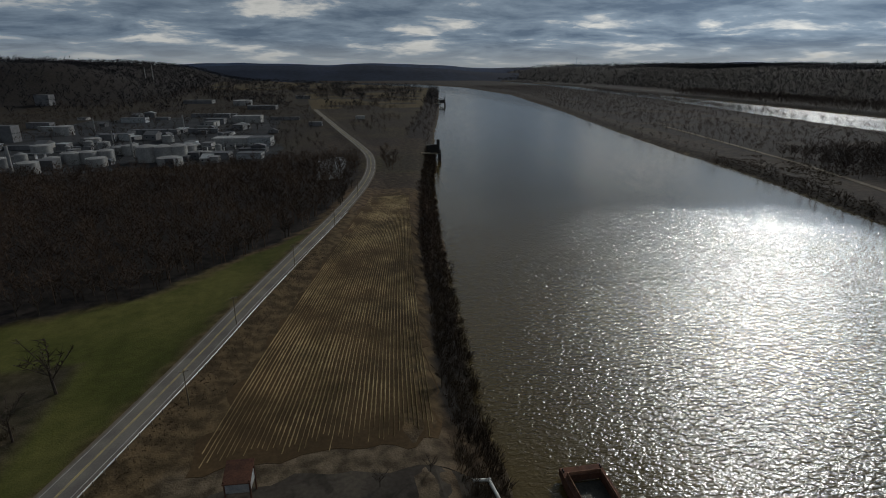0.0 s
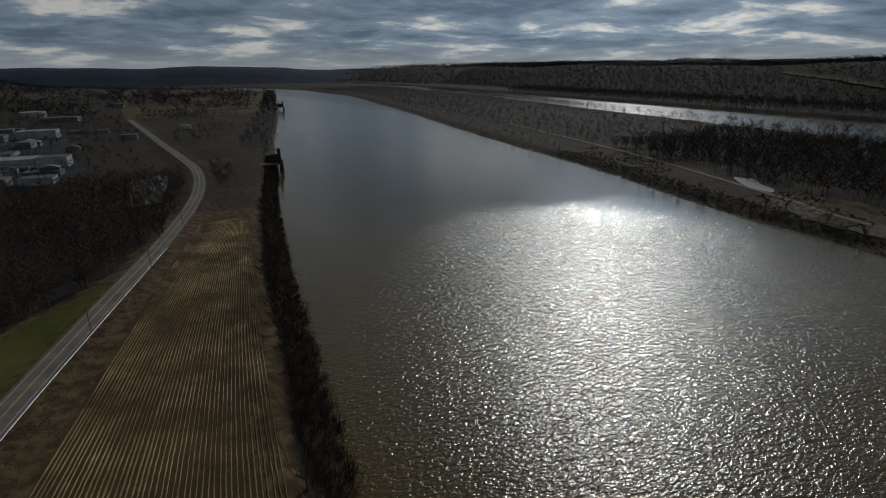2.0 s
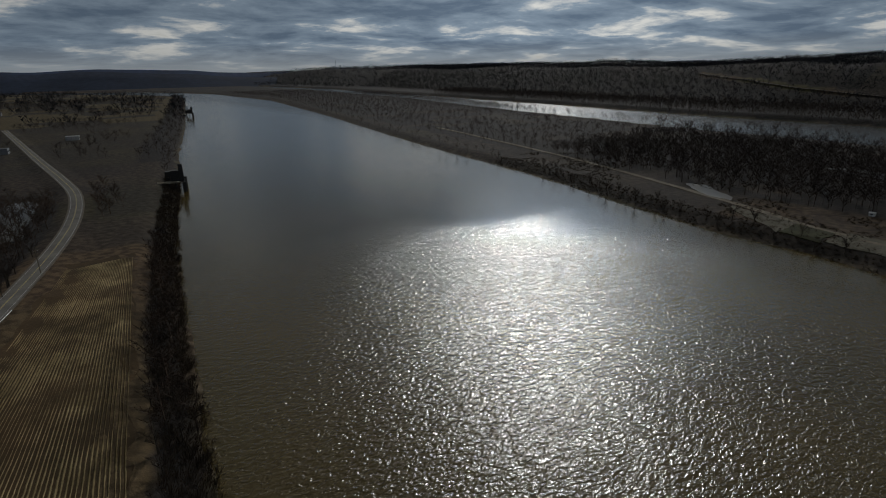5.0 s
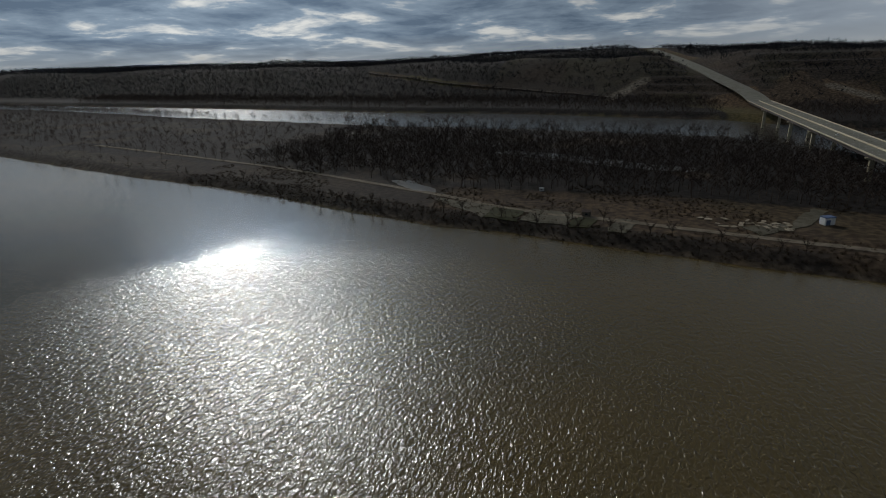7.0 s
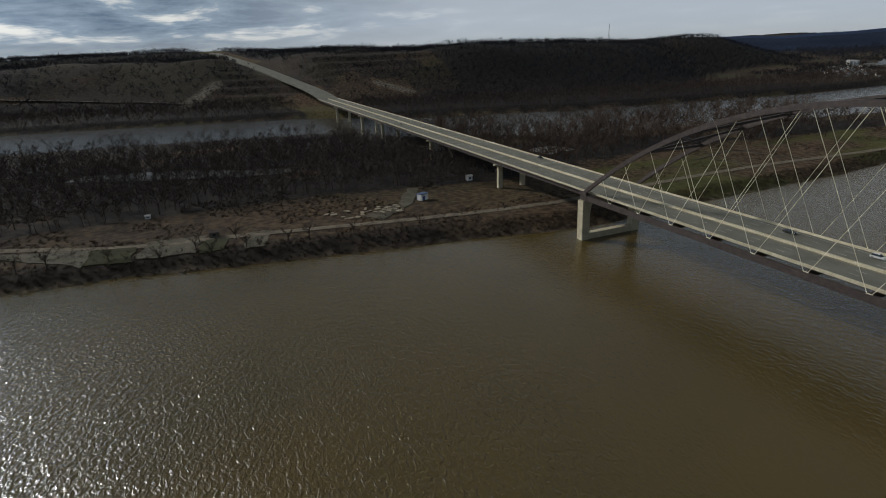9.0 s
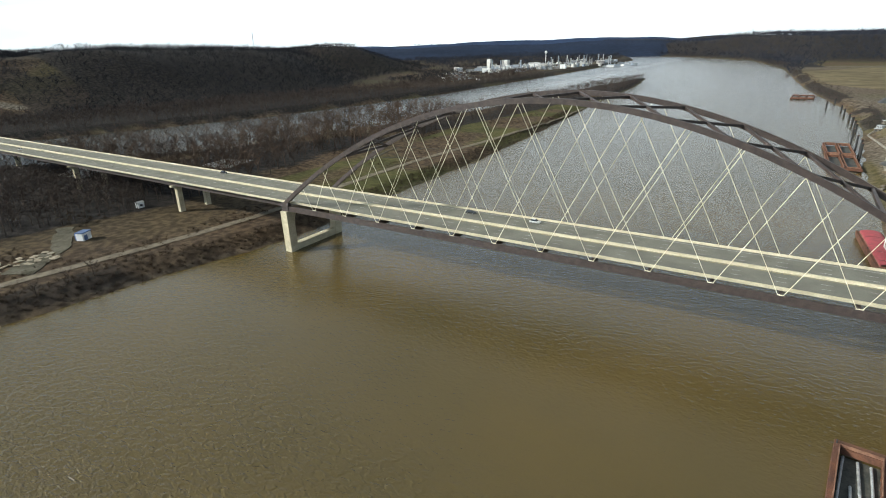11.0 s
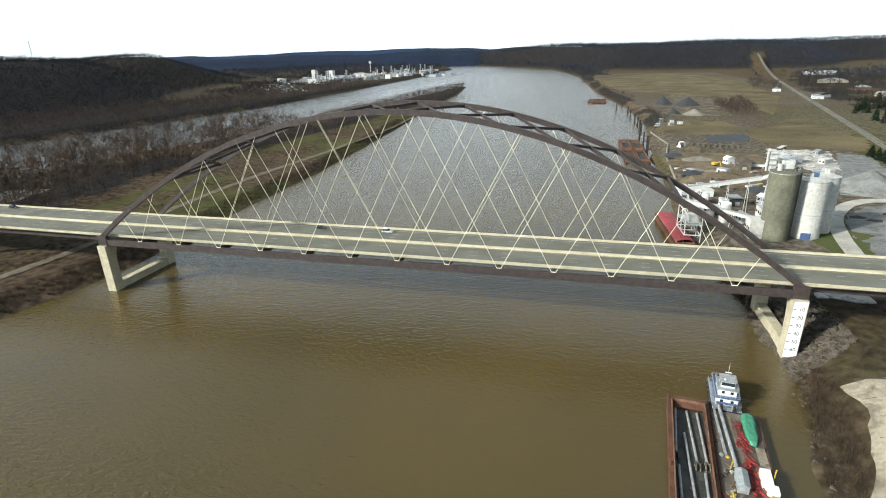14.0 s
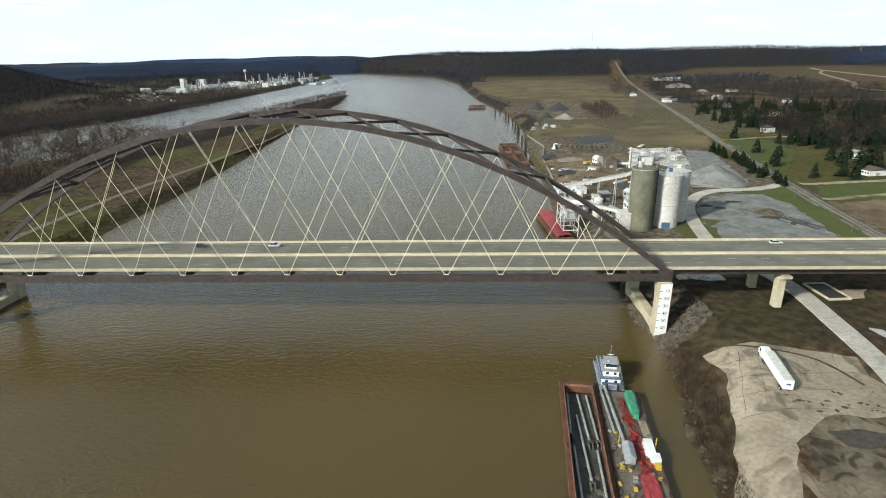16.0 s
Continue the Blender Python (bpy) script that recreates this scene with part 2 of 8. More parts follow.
def ground_material():
    """The land: dry winter grass, green grass and a dark leaf-litter tone, laid out by the mesh's cover attribute."""
    m = bpy.data.materials.new("ground")
    m.use_nodes = True
    n, l = m.node_tree.nodes, m.node_tree.links
    p = n["Principled BSDF"]
    tc = n.new("ShaderNodeTexCoord")
    cover = n.new("ShaderNodeAttribute")
    cover.attribute_name = "cover"
    parts_ = n.new("ShaderNodeSeparateColor")
    l.new(cover.outputs["Color"], parts_.inputs["Color"])

    def noise_at(scale, detail=5.0):
        t = n.new("ShaderNodeTexNoise")
        t.inputs["Scale"].default_value, t.inputs["Detail"].default_value = scale, detail
        l.new(tc.outputs["Object"], t.inputs["Vector"])
        return t.outputs["Fac"]

    def two(fac, a, b, lo=0.38, hi=0.62):
        r = n.new("ShaderNodeValToRGB")
        r.color_ramp.elements[0].position, r.color_ramp.elements[1].position = lo, hi
        r.color_ramp.elements[0].color, r.color_ramp.elements[1].color = (*a, 1), (*b, 1)
        l.new(fac, r.inputs["Fac"])
        return r.outputs["Color"]

    def blend(fac, a, b, kind="MIX"):
        x = n.new("ShaderNodeMix")
        x.data_type, x.blend_type = "RGBA", kind
        if isinstance(fac, float):
            x.inputs["Factor"].default_value = fac
        else:
            l.new(fac, x.inputs["Factor"])
        l.new(a, x.inputs["A"])
        l.new(b, x.inputs["B"])
        return x.outputs["Result"]

    broad, mid, fine = noise_at(0.03), noise_at(0.25), noise_at(2.2)
    dry = two(mid, (0.050, 0.033, 0.020), (0.104, 0.071, 0.041))
    green = two(broad, (0.050, 0.056, 0.012), (0.088, 0.088, 0.024))
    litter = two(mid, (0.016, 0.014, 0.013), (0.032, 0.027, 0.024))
    mud = two(mid, (0.075, 0.062, 0.046), (0.17, 0.148, 0.118))
    base = blend(parts_.outputs["Green"], dry, green)
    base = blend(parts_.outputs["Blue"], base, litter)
    base = blend(parts_.outputs["Red"], base, mud)
    base = blend(0.5, base, fine, "OVERLAY")
    base = blend(0.4, base, mid, "OVERLAY")
    l.new(base, p.inputs["Base Color"])
    p.inputs["Roughness"].default_value = 0.95
    p.inputs["Specular IOR Level"].default_value = 0.1
    b = n.new("ShaderNodeBump")
    b.inputs["Strength"].default_value, b.inputs["Distance"].default_value = 0.8, 0.22
    l.new(fine, b.inputs["Height"])
    l.new(b.outputs[0], p.inputs["Normal"])
    return m


GROUND = ground_material()
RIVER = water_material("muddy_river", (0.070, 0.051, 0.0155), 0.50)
POND = material("still_pond", (0.12, 0.11, 0.09), (0.09, 0.085, 0.07), rough=0.3, scale=0.05, ior=1.45)
STEEL = material("weathering_steel", (0.062, 0.046, 0.041), (0.038, 0.029, 0.027), rough=0.6, scale=0.5, bump=0.01)
CONCRETE = material("concrete", (0.53, 0.475, 0.345), (0.43, 0.38, 0.27), rough=0.85, scale=0.3, bump=0.01)
PAINTED = material("white_paint", (0.80, 0.80, 0.78), (0.72, 0.72, 0.70), rough=0.6, scale=0.4)
DECK = material("concrete_deck", (0.185, 0.180, 0.148), (0.14, 0.136, 0.112), rough=0.9, scale=0.12, fine=25)
CABLE = material("white_cable", (0.76, 0.72, 0.55), (0.66, 0.62, 0.46), rough=0.5, scale=0.3)
ASPHALT = material("worn_asphalt", (0.17, 0.157, 0.137), (0.115, 0.106, 0.095), rough=0.92, scale=0.12, bump=0.01, fine=25)
BARK = material("bare_bark", (0.085, 0.068, 0.055), (0.05, 0.04, 0.033), rough=0.95, scale=0.6)
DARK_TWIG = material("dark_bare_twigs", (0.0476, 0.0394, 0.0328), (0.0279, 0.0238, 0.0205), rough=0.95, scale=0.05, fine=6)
TWIG = material("bare_twigs", (0.0804, 0.0623, 0.0525), (0.0476, 0.0369, 0.0320), rough=0.95, scale=0.05, fine=6)
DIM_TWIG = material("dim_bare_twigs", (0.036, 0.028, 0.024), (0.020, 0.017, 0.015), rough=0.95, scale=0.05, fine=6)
# blue of distance haze mixed into the twig colour, for the upstream hills
HAZE_TWIG = material("haze_blue_forest", (0.040, 0.043, 0.056), (0.025, 0.028, 0.038), rough=0.95, scale=0.02, fine=6)
WARM_TWIG = material("brown_bare_twigs", (0.105, 0.072, 0.052), (0.052, 0.038, 0.030), rough=0.95, scale=0.04, fine=6)
# a slight distance-haze blue is put into this twig colour
FAR_TWIG = material("hazed_distant_forest", (0.0296, 0.0289, 0.0339), (0.0176, 0.0180, 0.0218), rough=0.95, scale=0.02, fine=6)
BRUSH = material("winter_brush", (0.0820, 0.0599, 0.0402), (0.0443, 0.0328, 0.0238), rough=0.95, scale=0.08, fine=6)
NEEDLE = material("conifer_needles", (0.022, 0.036, 0.018), (0.012, 0.021, 0.012), rough=0.9, scale=0.3)
LINE_Y = material("road_line_yellow", (0.48, 0.38, 0.14), (0.30, 0.25, 0.12), rough=0.8, scale=0.4)
LINE_W = material("road_line_white", (0.50, 0.49, 0.46), (0.28, 0.27, 0.25), rough=0.8, scale=0.4)

# ---- mesh helpers ----
def mesh_of(name, verts, faces):
    """A mesh from numpy arrays of places and of triangles or quads."""
    verts, faces = np.asarray(verts, np.float32), np.asarray(faces, np.int32)
    me = bpy.data.meshes.new(name)
    k = faces.shape[1]
    me.vertices.add(len(verts))
    me.vertices.foreach_set("co", verts.ravel())
    me.loops.add(faces.size)
    me.loops.foreach_set("vertex_index", faces.ravel())
    me.polygons.add(len(faces))
    me.polygons.foreach_set("loop_start", np.arange(0, faces.size, k, dtype=np.int32))
    me.update(calc_edges=True)
    return me


def part(name, bm, mat, parent=None, label=""):
    """Links a bmesh, or a mesh, as one object under its thing."""
    if isinstance(bm, bmesh.types.BMesh):
        me = bpy.data.meshes.new(name)
        bmesh.ops.recalc_face_normals(bm, faces=bm.faces)
        bm.to_mesh(me)
        bm.free()
    else:
        me = bm
    if not me.materials:
        me.materials.append(mat)
    ob = new(name, me)
    if parent:
        ob.parent = parent
    if label:
        tagged(ob, label)
    return ob


def thing(name, m, label, category, group="", kind=""):
    ob = new(name)
    ob.matrix_basis = m
    return tagged(ob, label, category, group, kind)


def box(bm, centre, size, turn=0.0, bevel=0.0):
    got = bmesh.ops.create_cube(bm, size=1.0)["verts"]
    m = Matrix.Translation(centre) @ Matrix.Rotation(radians(turn), 4, "Z") @ Matrix.Diagonal((*size, 1))
    bmesh.ops.transform(bm, matrix=m, verts=got)
    if bevel:
        edges = {e for v in got for e in v.link_edges}
        bmesh.ops.bevel(bm, geom=list(edges), offset=bevel, segments=2, affect="EDGES", profile=0.5)
    return bm


def rod(bm, a, b, r, r2=None, n=8):
    a, b = Vector(a), Vector(b)
    got = bmesh.ops.create_cone(bm, cap_ends=True, segments=n, radius1=r, radius2=r if r2 is None else max(r2, 0.001), depth=(b - a).length)["verts"]
    m = Matrix.Translation((a + b) / 2) @ (b - a).to_track_quat("Z", "Y").to_matrix().to_4x4()
    bmesh.ops.transform(bm, matrix=m, verts=got)
    return bm


def beam(bm, a, b, width, height):
    """A box-shaped member from a to b, its height upright."""
    a, b = Vector(a), Vector(b)
    d = (b - a).normalized()
    side = d.cross(Vector((0, 0, 1)))
    side = side.normalized() if side.length > 1e-4 else Vector((1, 0, 0))
    up = side.cross(d)
    vs = [bm.verts.new(p + side * sx * width / 2 + up * sz * height / 2) for p in (a, b) for sx, sz in ((-1, -1), (1, -1), (1, 1), (-1, 1))]
    for q in ((0, 1, 2, 3), (7, 6, 5, 4), (0, 4, 5, 1), (1, 5, 6, 2), (2, 6, 7, 3), (3, 7, 4, 0)):
        bm.faces.new([vs[i] for i in q])
    return bm


def prism(bm, outline, lo, hi):
    """A flat outline raised from lo to hi."""
    low = [bm.verts.new((x, y, lo)) for x, y in outline]
    top = [bm.verts.new((x, y, hi)) for x, y in outline]
    k = len(outline)
    bm.faces.new(top)
    bm.faces.new(low[::-1])
    for i in range(k):
        bm.faces.new((low[i], low[(i + 1) % k], top[(i + 1) % k], top[i]))
    return bm


def sweep(bm, line, section, closed=True):
    """A section of (side, up) places carried along a line."""
    pts = [Vector(p) for p in line]
    rings = []
    for i, p in enumerate(pts):
        d = (pts[min(i + 1, len(pts) - 1)] - pts[max(i - 1, 0)])
        d.z = 0
        d.normalize()
        side = Vector((d.y, -d.x, 0))
        rings.append([bm.verts.new(p + side * s + Vector((0, 0, u))) for s, u in section])
    k = len(section)
    for a, b in zip(rings, rings[1:]):
        for j in range(k if closed else k - 1):
            bm.faces.new((a[j], a[(j + 1) % k], b[(j + 1) % k], b[j]))
    if closed:
        bm.faces.new(rings[0][::-1])
        bm.faces.new(rings[-1])
    return bm


def smooth_line(points, step):
    """Places every step metres along a Catmull-Rom curve through the points."""
    pts = [Vector((p[0], p[1], p[2] if len(p) > 2 else 0)) for p in points]
    out = []
    for i in range(len(pts) - 1):
        p0, p1, p2, p3 = pts[max(i - 1, 0)], pts[i], pts[i + 1], pts[min(i + 2, len(pts) - 1)]
        k = max(1, int((p2 - p1).length / step))
        for j in range(k):
            t = j / k
            out.append(0.5 * ((2 * p1) + (p2 - p0) * t + (2 * p0 - 5 * p1 + 4 * p2 - p3) * t * t + (3 * p1 - p0 - 3 * p2 + p3) * t ** 3))
    out.append(pts[-1])
    return out


def many(base_v, base_f, places, scales, turns, heights=None):
    """Many turned and scaled copies of one small shape, as arrays of places and triangles."""
    base_v, base_f = np.asarray(base_v), np.asarray(base_f)
    n, k = len(places), len(base_v)
    c, s = np.cos(turns)[:, None], np.sin(turns)[:, None]
    hs = scales if heights is None else heights
    x = (base_v[None, :, 0] * c - base_v[None, :, 1] * s) * scales[:, None]
    y = (base_v[None, :, 0] * s + base_v[None, :, 1] * c) * scales[:, None]
    z = base_v[None, :, 2] * hs[:, None]
    v = np.stack([x, y, z], 2) + np.asarray(places)[:, None, :]
    f = base_f[None] + (np.arange(n) * k)[:, None, None]
    return v.reshape(-1, 3), f.reshape(-1, base_f.shape[1])


def box_mesh(w, d, h):
    me = bpy.data.meshes.new("slab")
    bm = box(bmesh.new(), (0, 0, 0), (w, d, h), bevel=0.05)
    bm.to_mesh(me)
    bm.free()
    me.materials.append(PALE_LOT)
    return me

# ---- the lie of the land: shores as x by y ----
BANK = np.array([(-4600, 2200), (-4067, 1136), (-3400, 560), (-2873, 273), (-2005, 128), (-1166, 71), (-838, 28), (-600, 22), (-389, 37), (-293, 40), (-169, 42), (-92, 35), (-41, 31), (2, 38), (29, 42), (86, 50), (122, 55), (170, 63), (207, 70), (261, 79), (315, 90), (432, 116), (542, 144), (817, 212), (1182, 312), (2361, 607), (2718, 550), (3004, 369), (3576, -12), (5125, -675)], float)
ISLAND = np.array([(-1460, 434), (-1186, 395), (-774, 366), (-431, 332), (-297, 321), (-186, 319), (-63, 313), (5, 325), (55, 335), (109, 344), (172, 356), (228, 364), (301, 385), (424, 421), (582, 450), (837, 512), (1113, 586), (1911, 768), (2674, 813), (3129, 709), (3471, 604), (3890, 194), (5132, -576)], float)
BACK = np.array([(-1460, 440), (-1186, 470), (-858, 490), (-609, 500), (-370, 550), (-213, 585), (-87, 670), (0, 769), (108, 791), (200, 814), (468, 839), (930, 940), (1572, 1103), (2672, 1282), (3475, 1343), (4274, 1344), (5270, 1311)], float)
FAR = np.array([(-4600, 3200), (-3888, 1104), (-3000, 840), (-2480, 786), (-1900, 750), (-1455, 735), (-854, 720), (-432, 775), (-154, 870), (-15, 985), (104, 1014), (266, 1061), (416, 1080), (565, 1087), (1058, 1178), (1752, 1280), (2681, 1411), (3481, 1423), (4277, 1384), (5273, 1351)], float)


def at(table, y):
    return np.interp(y, table[:, 0], table[:, 1])


def lumps(x, y, size, seed):
    """Soft value noise, 0 to 1, on arrays."""
    rng = np.random.RandomState(seed)
    grid = rng.rand(64, 64)
    u, v = x / size + 1000.37, y / size + 1000.71
    i, j = np.floor(u).astype(int), np.floor(v).astype(int)
    a, b = u - i, v - j
    a, b = a * a * (3 - 2 * a), b * b * (3 - 2 * b)
    g = lambda p, q: grid[p % 64, q % 64]
    return (g(i, j) * (1 - a) + g(i + 1, j) * a) * (1 - b) + (g(i, j + 1) * (1 - a) + g(i + 1, j + 1) * a) * b


def ramp(v, lo, hi):
    t = np.clip((v - lo) / (hi - lo), 0, 1)
    return t * t * (3 - 2 * t)


ROAD = [(-640.0, -2720.0, 62.0), (-592.0, -2500.0, 52.0), (-502.0, -2080.0, 29.0), (-424.0, -1690.0, 11.0), (-326.0, -1230.0, 9.3), (-199.0, -613.0, 9.3), (-144.0, -347.0, 9.3), (-119.0, -226.0, 9.3), (-105.0, -142.0, 9.3), (-95, -55, 9.5), (-75, 25, 9.8), (-46.5, 101.9, 10.0), (-28.5, 153.0, 10.0), (-14.8, 196.0, 10.0), (4.5, 253.0, 10.0), (30.5, 328.0, 10.0), (54.5, 408.0, 10.0), (69.0, 476.0, 10.0), (77.0, 552.0, 10.0), (75.2, 634.0, 10.0), (67.9, 762.5, 10.0), (62.0, 880.0, 10.0), (45.5, 1210.0, 10.0)]
ROAD_LINE = smooth_line(ROAD, 12)
ROAD_XY = np.array([(p.x, p.y, p.z) for p in ROAD_LINE])


def road_distance(x, y):
    d, z = np.full(x.shape, 1e9), np.full(x.shape, 9.0)
    for (ax, ay, az), (bx, by, bz) in zip(ROAD_XY, ROAD_XY[1:]):
        near = (np.abs(x - ax) < 80) & (np.abs(y - ay) < 80)
        if not near.any():
            continue
        px, py = x[near] - ax, y[near] - ay
        L = (bx - ax) ** 2 + (by - ay) ** 2
        t = np.clip((px * (bx - ax) + py * (by - ay)) / L, 0, 1)
        e = np.hypot(px - t * (bx - ax), py - t * (by - ay))
        old = d[near]
        better = e < old
        d[near] = np.where(better, e, old)
        z[near] = np.where(better, az + t * (bz - az), z[near])
    return d, z


def hills(x, y):
    """How far into the uplands a place lies, 0 to 1, and their height."""
    foot = at(FAR, y) + np.interp(y, [-1592, -1176, -794, -500], [520, 400, 180, 100])
    east = ramp(x - foot, 0, 330) * ramp(y, -1950, -1500)        # upland over the back channel
    south = ramp(-y - 900 * ramp(-x, 700, 1300), 2250, 2950) * ramp(at(BANK, y) - 60 - x, 0, 260)    # beyond the plain, upstream
    plantside = ramp(-y, 3300, 4300) * ramp(x - at(FAR, y), 300, 1000)
    west = ramp(-x - 900 - 0.35 * np.abs(y), 0, 900) * 0.8
    northwest = ramp(-(x + 165 + 0.06 * y), 0, 420) * ramp(y, 1300, 1900)
    north = ramp(y, 3300, 4300) * ramp(at(BANK, y) - 100 - x, 0, 400)
    rim = np.maximum(ramp(np.abs(y), 4350, 4800), ramp(np.abs(x), 4250, 4800)) * 1.05
    m = np.maximum.reduce([east, south, plantside, west, northwest, north, rim])
    fine = 1 - ramp(np.maximum(np.abs(y), np.abs(x)), 1500, 2500)
    height = 62 - 6 * ramp(x, 600, 900) + 26 * lumps(x, y, 1100, 6) + 32 * lumps(x, y, 420, 3) + fine * (16 * lumps(x, y, 150, 4) + 5 * lumps(x, y, 60, 5)) + 10 * (1 - fine)
    return m, height


CUT = np.array([(900, -66), (1000, -66), (1200, -42), (1480, 6), (2300, 130)], float)


def height(x, y):
    x, y = np.asarray(x, float), np.asarray(y, float)
    left, isl, bk, far = at(BANK, y), at(ISLAND, y), at(BACK, y), at(FAR, y)
    wob = (lumps(x, y, 23, 7) - 0.5) * 5 + (lumps(x, y, 9, 8) - 0.5) * 2
    d = np.maximum(left - x, x - far)                               # mainland, either side
    di = np.where(y > -1460, np.minimum(x - isl, bk - x), -50)      # the island
    d2 = np.maximum(d, di) + wob
    level = np.where(d > di, np.where(x < left, 8.0, 9.0), 5.0)
    shore = np.where(d > di, 14.0, 10.0)
    h = np.where(d2 < 0, np.maximum(d2 * 0.35, -5), level * ramp(d2, -2, shore * 1.5) + 0.02)
    h = h + np.where(d2 > 6, (lumps(x, y, 12, 9) - 0.5) * 0.35, 0)
    m, hh = hills(x, y)
    h = np.where((d2 > 0) | (np.abs(y) > 4250), h * (1 - m) + hh * m, h)
    # old benches step the slopes either side of the road cut
    terrace = ramp(x, 1120, 1180) * (1 - ramp(x, 1480, 1560)) * ramp(y, -350, -300) * (1 - ramp(y, 60, 110))
    step = 13.0
    u = h / step
    flat_step = (np.floor(u) + ramp(u - np.floor(u), 0.45, 1.0)) * step
    h = np.where(d2 > 0, h + (flat_step - h) * 0.7 * terrace, h)
    # the cut for the road off the bridge
    cut = np.abs(y - at(CUT, x))
    grade = np.interp(x, [960, 980, 1060, 1200, 1480, 1900, 2300], [26.0, 26.6, 34.2, 49.0, 78.0, 109.5, 130.0])
    inside = (x > 930) & (x < 2300)
    c = ramp(cut, 14, 75)
    h = np.where(inside & (d2 > 0), np.minimum(h, grade * (1 - c) + np.maximum(h, grade) * c) * ramp(x, 930, 985) + h * (1 - ramp(x, 930, 985)), h)
    rd, rz = road_distance(x, y)
    k = ramp(rd, 5, 16)
    h = np.where(rd < 16, (rz - 0.25) * (1 - k) + h * k, h)
    return h


def spaced(stops):
    """Grid lines whose spacing changes from stretch to stretch."""
    out = [stops[0][0]]
    for (a, _), (b, step) in zip(stops, stops[1:]):
        k = max(1, int(round((b - a) / step)))
        out += [a + (b - a) * (i + 1) / k for i in range(k)]
    return np.array(out)


GX = spaced([(-4900, 0), (-2000, 90), (-700, 40), (-200, 12), (20, 5), (110, 3), (300, 8), (440, 4), (700, 8), (1000, 14), (1300, 8), (1500, 12), (2400, 28), (4900, 90)])
GY = spaced([(-4900, 0), (-2200, 70), (-900, 22), (-250, 8), (420, 4.5), (800, 9), (1600, 20), (2600, 40), (4900, 80)])
gx, gy = np.meshgrid(GX, GY)
gz = height(gx, gy)
nx, ny = len(GX), len(GY)
idx = np.arange(nx * ny).reshape(ny, nx)
quads = np.stack([idx[:-1, :-1], idx[:-1, 1:], idx[1:, 1:], idx[1:, :-1]], -1).reshape(-1, 4)
land = mesh_of("ground", np.stack([gx, gy, gz], -1).reshape(-1, 3), quads)


def inside(poly, x, y):
    """Which places lie in a polygon."""
    hit = np.zeros(np.shape(x), bool)
    for (ax, ay), (bx, by) in zip(poly, poly[1:] + poly[:1]):
        cross = ((ay > y) != (by > y)) & (x < (bx - ax) * (y - ay) / ((by - ay) or 1e-9) + ax)
        hit ^= cross
    return hit


MEADOW = [(-156, 90), (-165, 201), (-98, 200), (-73, 208), (-56, 215), (-37, 232), (-21, 259), (0, 281), (13, 300), (-4, 249), (-24, 197), (-39, 144), (-52, 100)]


